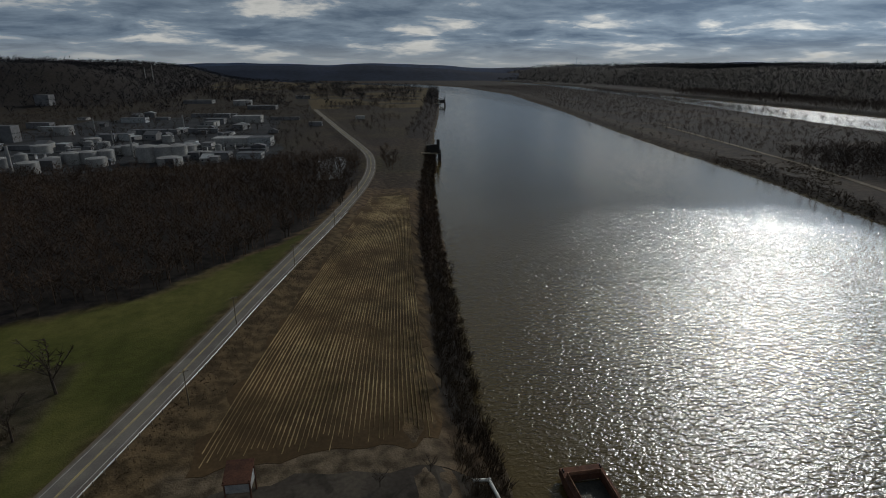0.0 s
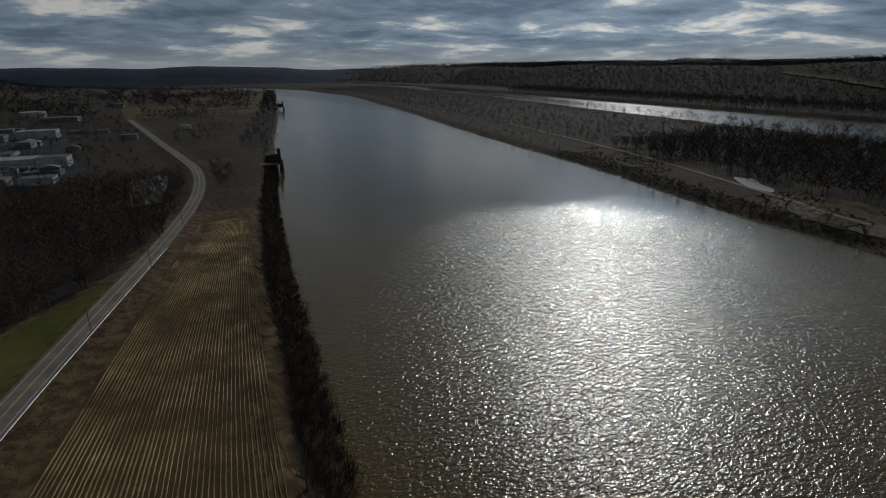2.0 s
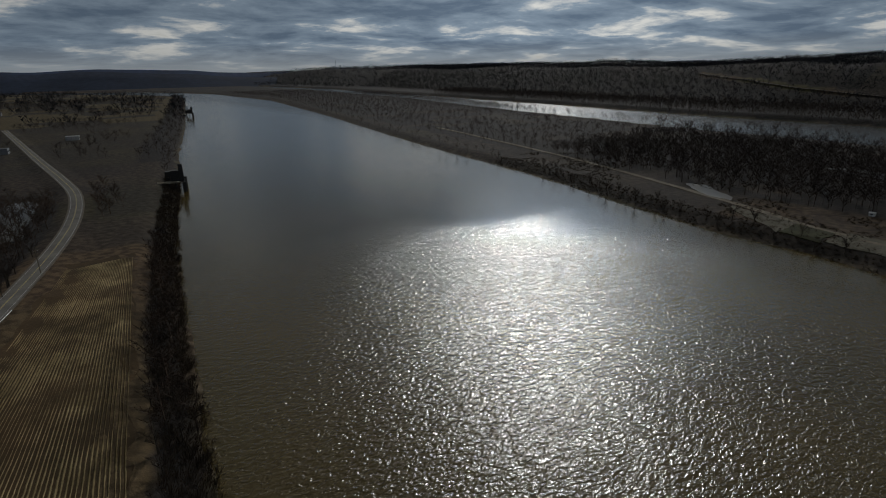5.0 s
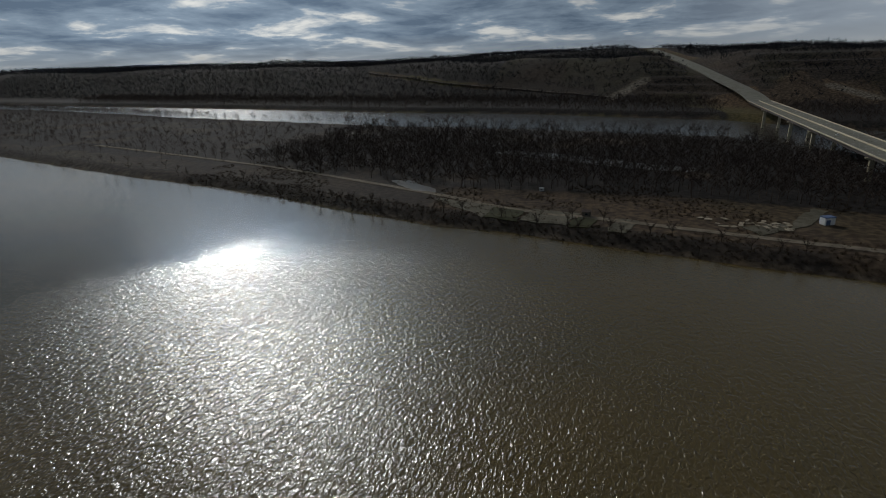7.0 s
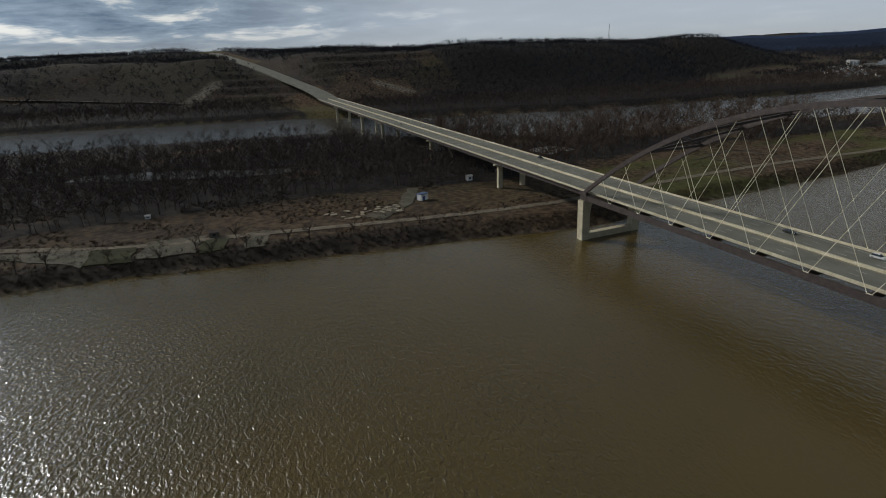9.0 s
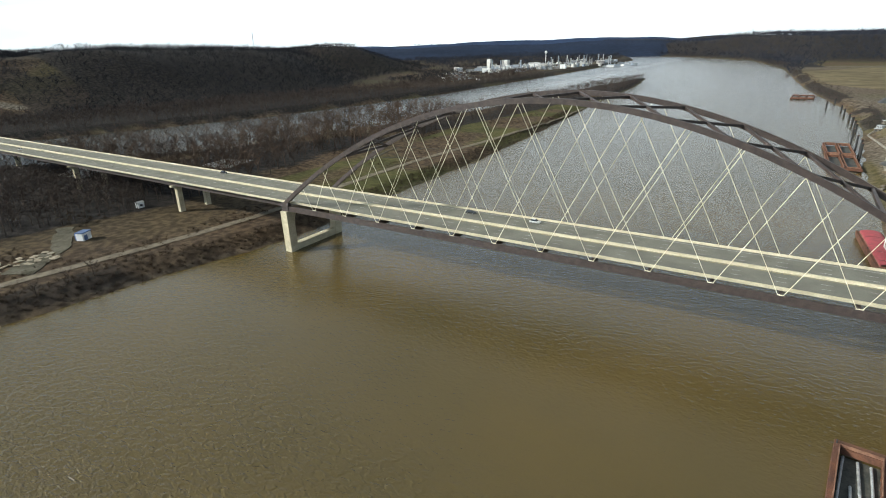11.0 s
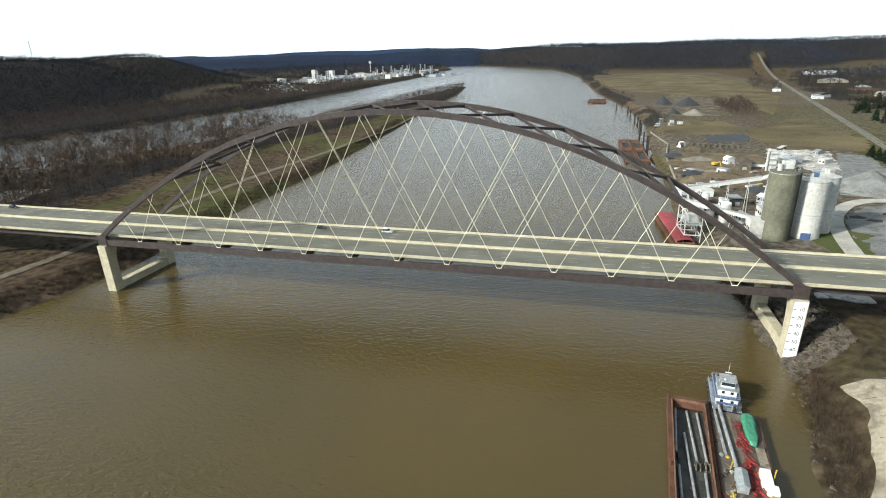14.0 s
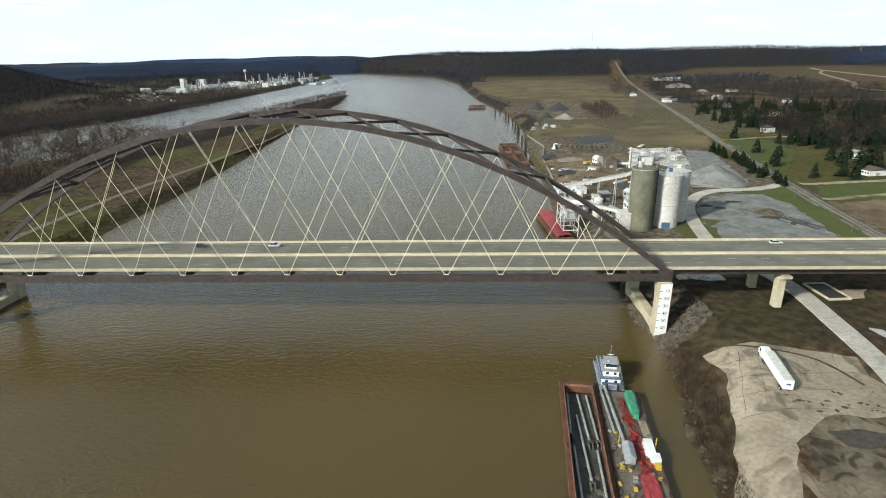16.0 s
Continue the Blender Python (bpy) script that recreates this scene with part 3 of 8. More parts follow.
def woods(x, y):
    """Density of woodland, 0 to 1."""
    left, isl, bk, far = at(BANK, y), at(ISLAND, y), at(BACK, y), at(FAR, y)
    rd, _ = road_distance(x, y)
    n = lumps(x, y, 60, 11)
    w = np.zeros(x.shape)
    # behind the meadow, up to the works
    edge = np.interp(x, [-412, -98, -56, -21, -0, 35, 59], [176, 204, 219, 262, 286, 344, 415])
    top = np.interp(x, [-434, -229, -99, -12, 55], [469, 509, 504, 540, 545])
    w = np.where((x < 64) & (x > -440) & (y > edge) & (y < top), 1.0, w)
    # strip along the bank
    w = np.where((left - x > 1) & (left - x < 12) & (y > 55), 1.0, w)
    w = np.where((left - x > 0) & (left - x < 60) & (y > 470) & (y < 550), 0.8, w)
    w = np.where((left - x > 1) & (left - x < 40) & (y > 700), 1.0, w)
    w = np.where((x < left - 60) & (y > 760) & (n > 0.5), 0.8, w)
    w = np.where((left - x > 2) & (left - x < 26) & (y < -560) & (n > 0.35), 0.9, w)
    w = np.where((left - x > 2) & (left - x < 110) & (y < -1950), 1.0, w)
    # the island: flooded woods behind open ground, brush along the shore
    iw = x - isl
    open_w = np.interp(y, [-900, -600, -391, -246, -169, -60, 0, 100, 200, 300, 600, 1200], [20, 60, 105, 135, 115, 105, 110, 105, 80, 75, 60, 25])
    w = np.where((iw > open_w) & (x < bk - 4), np.where(lumps(x, y, 45, 12) > 0.25, 1.0, 0.25), w)
    w = np.where((iw > 2) & (iw < 20) & (y > 15), 0.8, w)
    w = np.where((y < -900) & (iw > 3) & (x < bk - 3), 1.0, w)
    # beyond the back channel
    e = x - far
    w = np.where((e > 3) & (e < np.interp(y, [-1000, -700], [70, 280])) & (y > -1500), 1.0, w)
    w = np.where((e > 3) & (e < 60) & (y < -1400), 0.9, w)
    w = np.where((e > 60) & (e < 1500) & (y < -1000) & (y > -3600) & (lumps(x, y, 130, 18) > 0.42), 0.6, w)
    # across the highway
    w = np.where((x < -190 - 0.12 * -y) & (x > -900) & (y > -1900) & (y < -160) & (n > np.where(y > -950, 0.5, 0.35)), 0.9, w)
    m, _ = hills(x, y)
    w = np.maximum(w, ramp(m, 0.01, 0.06))
    cut = np.abs(y - at(CUT, x))
    w = np.where((x > 900) & (x < 2300) & (cut < 40), 0, w)
    # scrub on the benches round the road cut, bare ground along the hillside road and its scars
    scrub = (y > -330) & (y < 420) & (x > np.interp(y, [-330, -60, 60, 150, 250, 420], [1010, 1010, 1150, 1205, 1250, 1310])) & (x < 1520)
    w = np.where(scrub, w * np.where(lumps(x, y, 55, 31) > 0.5, 0.8, 0.4), w)
    rx = np.interp(y, [148, 200, 240, 375, 540, 670, 800], [1196, 1222, 1244, 1292, 1330, 1395, 1460])
    w = np.where((y > 145) & (y < 800) & (np.abs(x - rx) < 13), 0, w)
    sx = np.interp(y, [92, 113, 132, 154], [1268, 1240, 1215, 1190])
    w = np.where((y > 86) & (y < 160) & (np.abs(x - sx) < 30), 0, w)
    tx = np.interp(y, [-226, -205, -184], [1036, 1062, 1090])
    w = np.where((y > -236) & (y < -176) & (np.abs(x - tx) < 22), 0, w)
    return np.where(rd < np.where(y < -1200, 24, 11), 0, w)


# the dark litter tone follows tree density; later masks add it on open ground
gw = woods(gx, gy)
green = ramp(lumps(gx, gy, 70, 21), 0.45, 0.75) * 0.45
green = np.where((gx < -125) & (gy < 0) & (gy > -800), 0.35 + 0.45 * lumps(gx, gy, 55, 24), green)
green = np.where((gx < at(BANK, gy)) & (gy > 700), 0.25, green)
green = np.where(inside(MEADOW, gx, gy), 1.0, green)
green = np.where((gx > at(ISLAND, gy)) & (gx < at(BACK, gy)), np.where((gy < -95) & (gx < at(ISLAND, gy) + 95), 0.75 * ramp(lumps(gx, gy, 40, 26), 0.3, 0.6), green * 0.3), green)
on_island = (gx > at(ISLAND, gy)) & (gx < at(BACK, gy)) & (gy > -1460)
gw = np.where(on_island, np.maximum(gw, np.where(gy < -90, 0.02 + 0.22 * lumps(gx, gy, 28, 71), 0.12 + 0.35 * lumps(gx, gy, 28, 71))), gw)
benches = (gx > 1150) & (gx < 1520) & (gy > -330) & (gy < 420)
gw = np.where(benches, np.maximum(gw, 0.55 + 0.35 * lumps(gx, gy, 60, 74)), gw)
gw = np.where((gx < 40) & (gy > 500) & (gy < 2400), np.maximum(gw, 0.6 + 0.4 * lumps(gx, gy, 60, 72)), gw)
mud = np.clip(1 - np.abs(gz - 0.4) / 1.2, 0, 1) * 0.35
mud = np.where((gx > -130) & (gx < 32) & (gy < -120) & (gy > -520), 0.55 + 0.3 * lumps(gx, gy, 30, 33), mud)
mud = np.where((gx > -30) & (gx < 42) & (gy < -85) & (gy > -200), 0.85, mud)
gw = np.where((gx > at(FAR, gy) + 20) & (gy < -950), np.maximum(gw * 0.8, 0.15 + 0.5 * lumps(gx, gy, 110, 73)), gw)
plain = (gx < at(BANK, gy) - 8) & (gx > -340) & (gy > -2050) & (gy < -520) & (gw < 0.3)
mud = np.where(plain, np.maximum(mud, 0.25 + 0.5 * lumps(gx, gy, 90, 34)), mud)
mud = np.where((gx > -30) & (gx < 60) & (gy > 40) & (gy < 108), 0.35, mud)
bankside = (at(BANK, gy) - gx > -2) & (at(BANK, gy) - gx < 13) & (gy > -30) & (gy < 110)
mud, gw = np.where(bankside, 0.0, mud), np.where(bankside, 0.35, gw)
green = np.where(bankside, 0.12, green)
for ends, wide in (([(1186, 156), (1268, 92)], 17), ([(1034, -228), (1092, -182)], 11)):
    (ax, ay), (bx, by) = ends
    t = np.clip(((gx - ax) * (bx - ax) + (gy - ay) * (by - ay)) / ((bx - ax) ** 2 + (by - ay) ** 2), 0, 1)
    near = ramp(-np.hypot(gx - ax - t * (bx - ax), gy - ay - t * (by - ay)), -wide, -wide * 0.4)
    mud, gw = np.maximum(mud, near), gw * (1 - near)
verge = (gx > np.interp(gy, ROAD_XY[:, 1], ROAD_XY[:, 0]) - 5) & (gx < at(BANK, gy)) & (gy > 60) & (gy < 460)
green = np.where(verge, green * 0.25, green)
gw = np.where(on_island & (gy > 230), np.maximum(gw, 0.62 + 0.3 * lumps(gx, gy, 35, 77)), gw)
gw = np.where((gx < at(BANK, gy)) & (gx > 0) & (gy > 395) & (gy < 1250), np.maximum(gw, 0.5 + 0.4 * lumps(gx, gy, 40, 78)), gw)
rough_corner = (gx < -62) & (gx > -160) & (gy > 50) & (gy < 165)
green = np.where(rough_corner, green * (0.25 + 0.4 * lumps(gx, gy, 18, 79)), green)
gw = np.where(rough_corner, np.maximum(gw, 0.35 + 0.45 * lumps(gx, gy, 18, 80)), gw)
# darker tone and patchy green on the ground about the bridge
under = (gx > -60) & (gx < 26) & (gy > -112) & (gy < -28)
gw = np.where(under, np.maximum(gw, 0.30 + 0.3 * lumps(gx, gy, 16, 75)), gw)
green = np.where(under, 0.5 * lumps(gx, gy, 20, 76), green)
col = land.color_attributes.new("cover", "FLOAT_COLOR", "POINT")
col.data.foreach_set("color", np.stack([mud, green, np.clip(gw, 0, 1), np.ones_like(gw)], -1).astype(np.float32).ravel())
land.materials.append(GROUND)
land.polygons.foreach_set("use_smooth", np.ones(len(land.polygons), bool))
tagged(new("ground", land), "winter river valley of dry brown grass, mud and leaf litter", "ground", kind="structure")


def ground_at(x, y):
    return float(height(np.array([x]), np.array([y]))[0])


# ridges along the horizon, the blue of distance haze put into their colour
def ridge(radius, drop, colour, label):
    vs, fs, k = [], [], 720
    a = np.arange(k) / k * math.tau
    cx, cy = 80 + np.cos(a) * 4650, 60 + np.sin(a) * 4650
    top = hills(cx, cy)[1] * 1.05 + 6 + 7 * lumps(cx, cy, 160, 44)
    top = 96 + (top - 96) * radius / 4650 - drop * (0.4 + 1.2 * lumps(cx, cy, 700, 45))
    for r, z in ((radius - 420, -6 + 0 * top), (radius - 130, top * 0.62), (radius, top), (radius + 160, top * 0.6), (radius + 420, -6 + 0 * top)):
        vs.append(np.stack([80 + np.cos(a) * r, 60 + np.sin(a) * r, z], 1))
    i = np.arange(k)
    for b in range(4):
        fs.append(np.stack([b * k + i, b * k + (i + 1) % k, (b + 1) * k + (i + 1) % k, (b + 1) * k + i], 1))
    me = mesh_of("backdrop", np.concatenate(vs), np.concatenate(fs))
    me.materials.append(material("hazed_wooded_ridge", colour, tuple(c * 0.7 for c in colour), rough=1.0, scale=0.004, fine=9))
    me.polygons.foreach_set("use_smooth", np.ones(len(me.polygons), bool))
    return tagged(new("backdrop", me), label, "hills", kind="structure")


ridge(4280, 22, (0.019, 0.028, 0.052), "distant wooded ridge tinted with blue haze")
ridge(4700, 0, (0.030, 0.048, 0.098), "farthest ridge on the horizon in paler haze blue")

# the river: one sheet of water
wx, wy = np.meshgrid(np.linspace(-600, 4900, 23), np.linspace(-4900, 4900, 40))
wi = np.arange(wx.size).reshape(wx.shape)
wq = np.stack([wi[:-1, :-1], wi[:-1, 1:], wi[1:, 1:], wi[1:, :-1]], -1).reshape(-1, 4)
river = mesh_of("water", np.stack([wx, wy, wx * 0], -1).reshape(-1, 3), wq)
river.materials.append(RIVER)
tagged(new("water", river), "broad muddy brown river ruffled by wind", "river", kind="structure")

# ---- fields, roads and paved ground ----
def drape(outline, off, step=6.0, edge=0.25, ragged=2.2):
    """A sheet over the ground within an outline, with its rim turned down."""
    bm = bmesh.new()
    rough, k = [], len(outline)
    for (ax, ay), (bx, by) in zip(outline, outline[1:] + outline[:1]):
        long = math.hypot(bx - ax, by - ay)
        cuts = max(1, min(24, int(long / 3.0)))
        for i in range(cuts):
            x, y = ax + (bx - ax) * i / cuts, ay + (by - ay) * i / cuts
            wob = Vector((noise.noise(Vector((x * 0.13, y * 0.13, 1.7))), noise.noise(Vector((x * 0.13, y * 0.13, 9.1))), 0)) * ragged
            rough.append((x + wob.x, y + wob.y))
    outline = rough
    bm.faces.new([bm.verts.new((x, y, 0)) for x, y in outline])
    xs, ys = [p[0] for p in outline], [p[1] for p in outline]
    for axis, lo, hi in ((0, min(xs), max(xs)), (1, min(ys), max(ys))):
        k = min(60, int((hi - lo) / step))
        for i in range(1, k):
            co, no = [0, 0, 0], [0, 0, 0]
            co[axis], no[axis] = lo + (hi - lo) * i / k, 1
            bmesh.ops.bisect_plane(bm, geom=bm.verts[:] + bm.edges[:] + bm.faces[:], plane_co=co, plane_no=no)
    z = height(np.array([v.co.x for v in bm.verts]), np.array([v.co.y for v in bm.verts]))
    for v, h in zip(bm.verts, z):
        v.co.z = h + off
    rim = [e for e in bm.edges if e.is_boundary]
    got = bmesh.ops.extrude_edge_only(bm, edges=rim)["geom"]
    for v in got:
        if isinstance(v, bmesh.types.BMVert):
            v.co.z -= off + edge
    return bm


def ribbon(points, width, off, step=6.0, follow=True):
    """A road surface along a curve: a slab with a slight crown."""
    line = smooth_line(points, step)
    if follow:
        z = height(np.array([p.x for p in line]), np.array([p.y for p in line]))
        for p, h in zip(line, z):
            p.z = h
    w = width / 2
    return sweep(bmesh.new(), line, [(-w, off - 0.5), (-w, off), (0, off + 0.06), (w, off), (w, off - 0.5)])


SOIL = material("stubble_soil", (0.082, 0.053, 0.026), (0.046, 0.032, 0.017), rough=0.95, scale=0.035, fine=30, bump=0.05)
STRAW = material("corn_stubble", (0.30, 0.228, 0.118), (0.080, 0.060, 0.026), rough=0.95, scale=0.07, fine=12, bump=0.05)
ROADSIDE = material("gravel_shoulder", (0.15, 0.125, 0.095), (0.10, 0.085, 0.065), rough=0.95, scale=0.3, fine=10)
HILL_TRACK = material("hillside_track", (0.15, 0.125, 0.10), (0.09, 0.075, 0.06), rough=0.95, scale=0.05, fine=10)
PALE_LOT = material("worn_concrete_lot", (0.37, 0.315, 0.235), (0.22, 0.185, 0.135), rough=0.92, scale=0.06, fine=14, bump=0.02, stain=0.6)
DARK_LOT = material("dark_cinder", (0.190, 0.158, 0.112), (0.072, 0.058, 0.040), rough=0.95, scale=0.09, fine=10, bump=0.04, stain=0.7)
GRAVEL = material("pale_gravel", (0.27, 0.245, 0.205), (0.18, 0.163, 0.135), rough=0.95, scale=0.15, fine=10, bump=0.04)
WHITE_STONE = material("white_stone_dust", (0.60, 0.58, 0.54), (0.30, 0.28, 0.25), rough=0.95, scale=0.08, fine=8, stain=0.75)
COAL = material("coal", (0.03, 0.03, 0.033), (0.05, 0.05, 0.053), rough=0.75, scale=0.4, bump=0.05)
LAWN = material("winter_lawn", (0.062, 0.084, 0.024), (0.084, 0.088, 0.034), rough=0.95, scale=0.08, fine=14, bump=0.03)
GRASS = material("dry_winter_grass", (0.165, 0.128, 0.070), (0.100, 0.082, 0.044), rough=0.95, scale=0.014, fine=26, bump=0.04, stain=0.45)
WET_CINDER = material("wet_cinder", (0.075, 0.064, 0.050), (0.042, 0.036, 0.030), rough=0.9, scale=0.09, fine=12, bump=0.03, stain=0.5)
GREY_STONE = material("crushed_grey_stone", (0.235, 0.235, 0.222), (0.155, 0.155, 0.145), rough=0.95, scale=0.12, fine=12, bump=0.05, stain=0.35)
LIGHT_CONCRETE = material("light_concrete", (0.50, 0.47, 0.41), (0.38, 0.355, 0.31), rough=0.9, scale=0.1, fine=14, stain=0.25)
EARTH = material("bare_brown_earth", (0.195, 0.148, 0.094), (0.115, 0.086, 0.057), rough=0.95, scale=0.06, fine=12, bump=0.05, stain=0.4)

DULL_GRASS = material("dull_winter_grass", (0.050, 0.050, 0.024), (0.034, 0.034, 0.018), rough=0.95, scale=0.15, fine=12, bump=0.03)
DULL_PAD = material("dull_gravel_pad", (0.125, 0.112, 0.085), (0.085, 0.078, 0.055), rough=0.95, scale=0.15, fine=10, stain=0.4)
ISLAND_TRACK = material("muddy_gravel_track", (0.185, 0.155, 0.115), (0.115, 0.097, 0.072), rough=0.95, scale=0.2, fine=10)
# stubble field between road and river
FIELD_L = [(-22, 106), (-9, 155), (8, 214), (57, 376)]
FIELD_R = [(38, 103), (45, 152), (54.5, 212), (85, 380)]
field = part("corn_field", drape(FIELD_L + FIELD_R[::-1], 0.07, 8, ragged=5.0), SOIL)
tagged(field, "harvested corn field with pale rows of stubble", "field", kind="structure")


def along(line, t):
    f = t * (len(line) - 1)
    i = min(int(f), len(line) - 2)
    a, b = line[i], line[i + 1]
    return a[0] + (b[0] - a[0]) * (f - i), a[1] + (b[1] - a[1]) * (f - i)


rowrng = random.Random(5)
ROWS = 46
for k in range(1, ROWS):
    u = (k + rowrng.uniform(-0.12, 0.12)) / ROWS
    pts = []
    t0 = 0.01 + rowrng.uniform(0, 0.045)
    for i in range(121):
        t = t0 + (0.985 - t0) * i / 120
        (ax, ay), (bx, by) = along(FIELD_L, t), along(FIELD_R, t)
        pts.append((ax + (bx - ax) * u + rowrng.uniform(-0.05, 0.05), ay + (by - ay) * u))
    z = height(np.array([p[0] for p in pts]), np.array([p[1] for p in pts]))
    # stalks are missing in places, so that a row comes and goes
    bm = bmesh.new()
    prev = None
    for (x, y), h in zip(pts, z):
        full = 0.5 + 0.9 * noise.noise(Vector((x * 0.05, y * 0.05, 3.0))) + 0.5 * noise.noise(Vector((x * 0.3, y * 0.2, 8.0)))
        w = 0.06 + 0.26 * min(1.0, max(0.0, full)) * rowrng.uniform(0.8, 1.2)
        cur = [bm.verts.new((x + a * w, y, h + 0.08 + b)) for a, b in ((-1, 0.0), (0, 0.10 + 0.4 * w), (1, 0.0))]
        if prev:
            bm.faces.new((prev[0], prev[1], cur[1], cur[0]))
            bm.faces.new((prev[1], prev[2], cur[2], cur[1]))
        prev = cur
    part("stubble_row", bm, STRAW, field)

# the highway with its edge lines
road = part("road", sweep(bmesh.new(), ROAD_LINE, [(-4.4, -0.6), (-4.4, -0.05), (-3.4, 0.0), (0, 0.07), (3.4, 0.0), (4.4, -0.05), (4.4, -0.6)]), ASPHALT)
tagged(road, "pale worn two-lane asphalt highway along the river", "road", kind="structure")
for s, mt in ((-3.3, LINE_W), (3.3, LINE_W), (-0.18, LINE_Y), (0.18, LINE_Y)):
    u = 0.012 + (0.07 * (1 - abs(s) / 3.4))
    part("road_line", sweep(bmesh.new(), ROAD_LINE[:], [(s - 0.09, u - 0.05), (s - 0.09, u), (s + 0.09, u), (s + 0.09, u - 0.05)]), mt, road)
for s in (-4.2, 4.2):
    part("shoulder", sweep(bmesh.new(), ROAD_LINE, [(s - 0.5, -0.4), (s - 0.5, -0.03), (s + 0.5, -0.03), (s + 0.5, -0.4)]), ROADSIDE, road, "gravel road shoulder")

# road off the far end of the bridge, through its cut
far_road = part("road", sweep(bmesh.new(), smooth_line([(980, -66.2, 27.0), (1060, -64, 34.6), (1200, -42, 49.4), (1480, 6, 78.5), (1900, 69, 110)], 20),
                              [(-15, -1.5), (-15, 0.25), (0, 0.5), (15, 0.25), (15, -1.5)]), DECK)
tagged(far_road, "four-lane concrete road climbing through a cut in the hill", "road", kind="structure")
for pts, w, label in (([(1196, 148), (1222, 200), (1244, 240), (1292, 375), (1330, 540), (1395, 670), (1460, 800)], 9, "pale road along the foot of the hill"),
                      ):
    tagged(part("road", ribbon(pts, w, 1.1, 14), HILL_TRACK), label, "road", kind="structure")

# island service road and its paved widenings
tagged(part("road", ribbon([(583, 763), (546, 622), (483, 404), (418, 234), (391, 175), (377, 102), (361, 26), (351, -41), (349, -86), (355, -175), (355, -257), (346, -399), (350, -556), (362, -700)], 6.0, 0.3), ISLAND_TRACK),
       "pale gravel service road along the island shore", "road", kind="structure")
for outline, mt, label in (([(370, 188), (395, 186), (409, 230), (402, 229)], DULL_PAD, "dull gravel landing beside the island road"),
                           ([(366, 166), (389, 165), (394, 186), (371, 188)], DULL_GRASS, "square of grass beside the island road"),
                           ([(363, 137), (390, 132), (394, 161), (368, 164)], DULL_PAD, "pale gravel landing beside the island road"),
                           ([(360, 124), (376, 121), (385, 131), (362, 136)], DULL_GRASS, "small patch of grass between gravel pads"),
                           ([(356, 104), (381, 98), (383, 110), (356, 114)], DULL_PAD, "small gravel pad beside the track"),
                           ([(367, 38), (382, 22), (393, 24), (381, 45)], DULL_PAD, "gravel spur off the track"),
                           ([(383, 20), (400, 17), (431, -1), (424, -7), (390, 12)], DULL_PAD, "gravel drive to a small cabin")):
    tagged(part("pavement", drape(outline, 0.34, 5), mt), label, "pavement", kind="structure")
for outline, label in (([(423, 238), (434, 241), (450, 262), (463, 277), (456, 287), (441, 276), (428, 255)], "bright pond of standing water on the island"),
                       ([(556, -75), (585, -70), (612, -100), (600, -118), (566, -100)], "flooded hollow among bare trees"),
                       ([(532, 58), (552, 52), (566, 96), (588, 130), (606, 170), (622, 226), (600, 236), (582, 200), (562, 158), (540, 104)], "long flooded hollow among bare island trees"),
                       ([(480, -150), (510, -148), (518, -178), (488, -186)], "flooded hollow among bare trees"),
                       ([(20, 440), (41, 446), (54, 545), (47, 559), (26, 543)], "narrow pale creek beside the highway")):
    tagged(part("pond", drape(outline, 0.35, 8), POND), label, "pond", kind="structure")

# the truck lot, the road under the bridge and the riprap round the pier
lot = [(24, -27), (22, -14), (27, 2), (36, 22), (43, 40), (31, 40), (21, 18), (8, 9), (-14, 8), (-18, -20), (-6, -25), (8, -29)]
tagged(part("pavement", drape(lot, 0.3, 4), PALE_LOT), "cracked pale concrete truck lot", "pavement", kind="structure")
tagged(part("pavement", drape([(36, 38), (26, 13), (12, 4), (-14, 3), (-60, 14), (-60, 60), (20, 62)], 0.16, 6), DARK_LOT), "patchy dirt and cinder yard", "pavement", kind="structure")
tagged(part("road", ribbon([(-14, 60), (-18, 10), (-23, -13), (-27, -45), (-29, -71), (-26, -95), (-20, -118), (-22, -140), (-27, -166), (-36, -196), (-53, -223), (-72, -236), (-95, -238), (-120, -247)], 7.5, 0.42), LIGHT_CONCRETE),
       "pale concrete works road under the bridge", "road", kind="structure")
tagged(part("pavement", drape([(-18, 46), (48, 51), (52, 77), (43, 93), (3, 99), (-21, 97), (-28, 79)], 0.12, 6), WET_CINDER), "dark cinder landing by the river", "pavement", kind="structure")
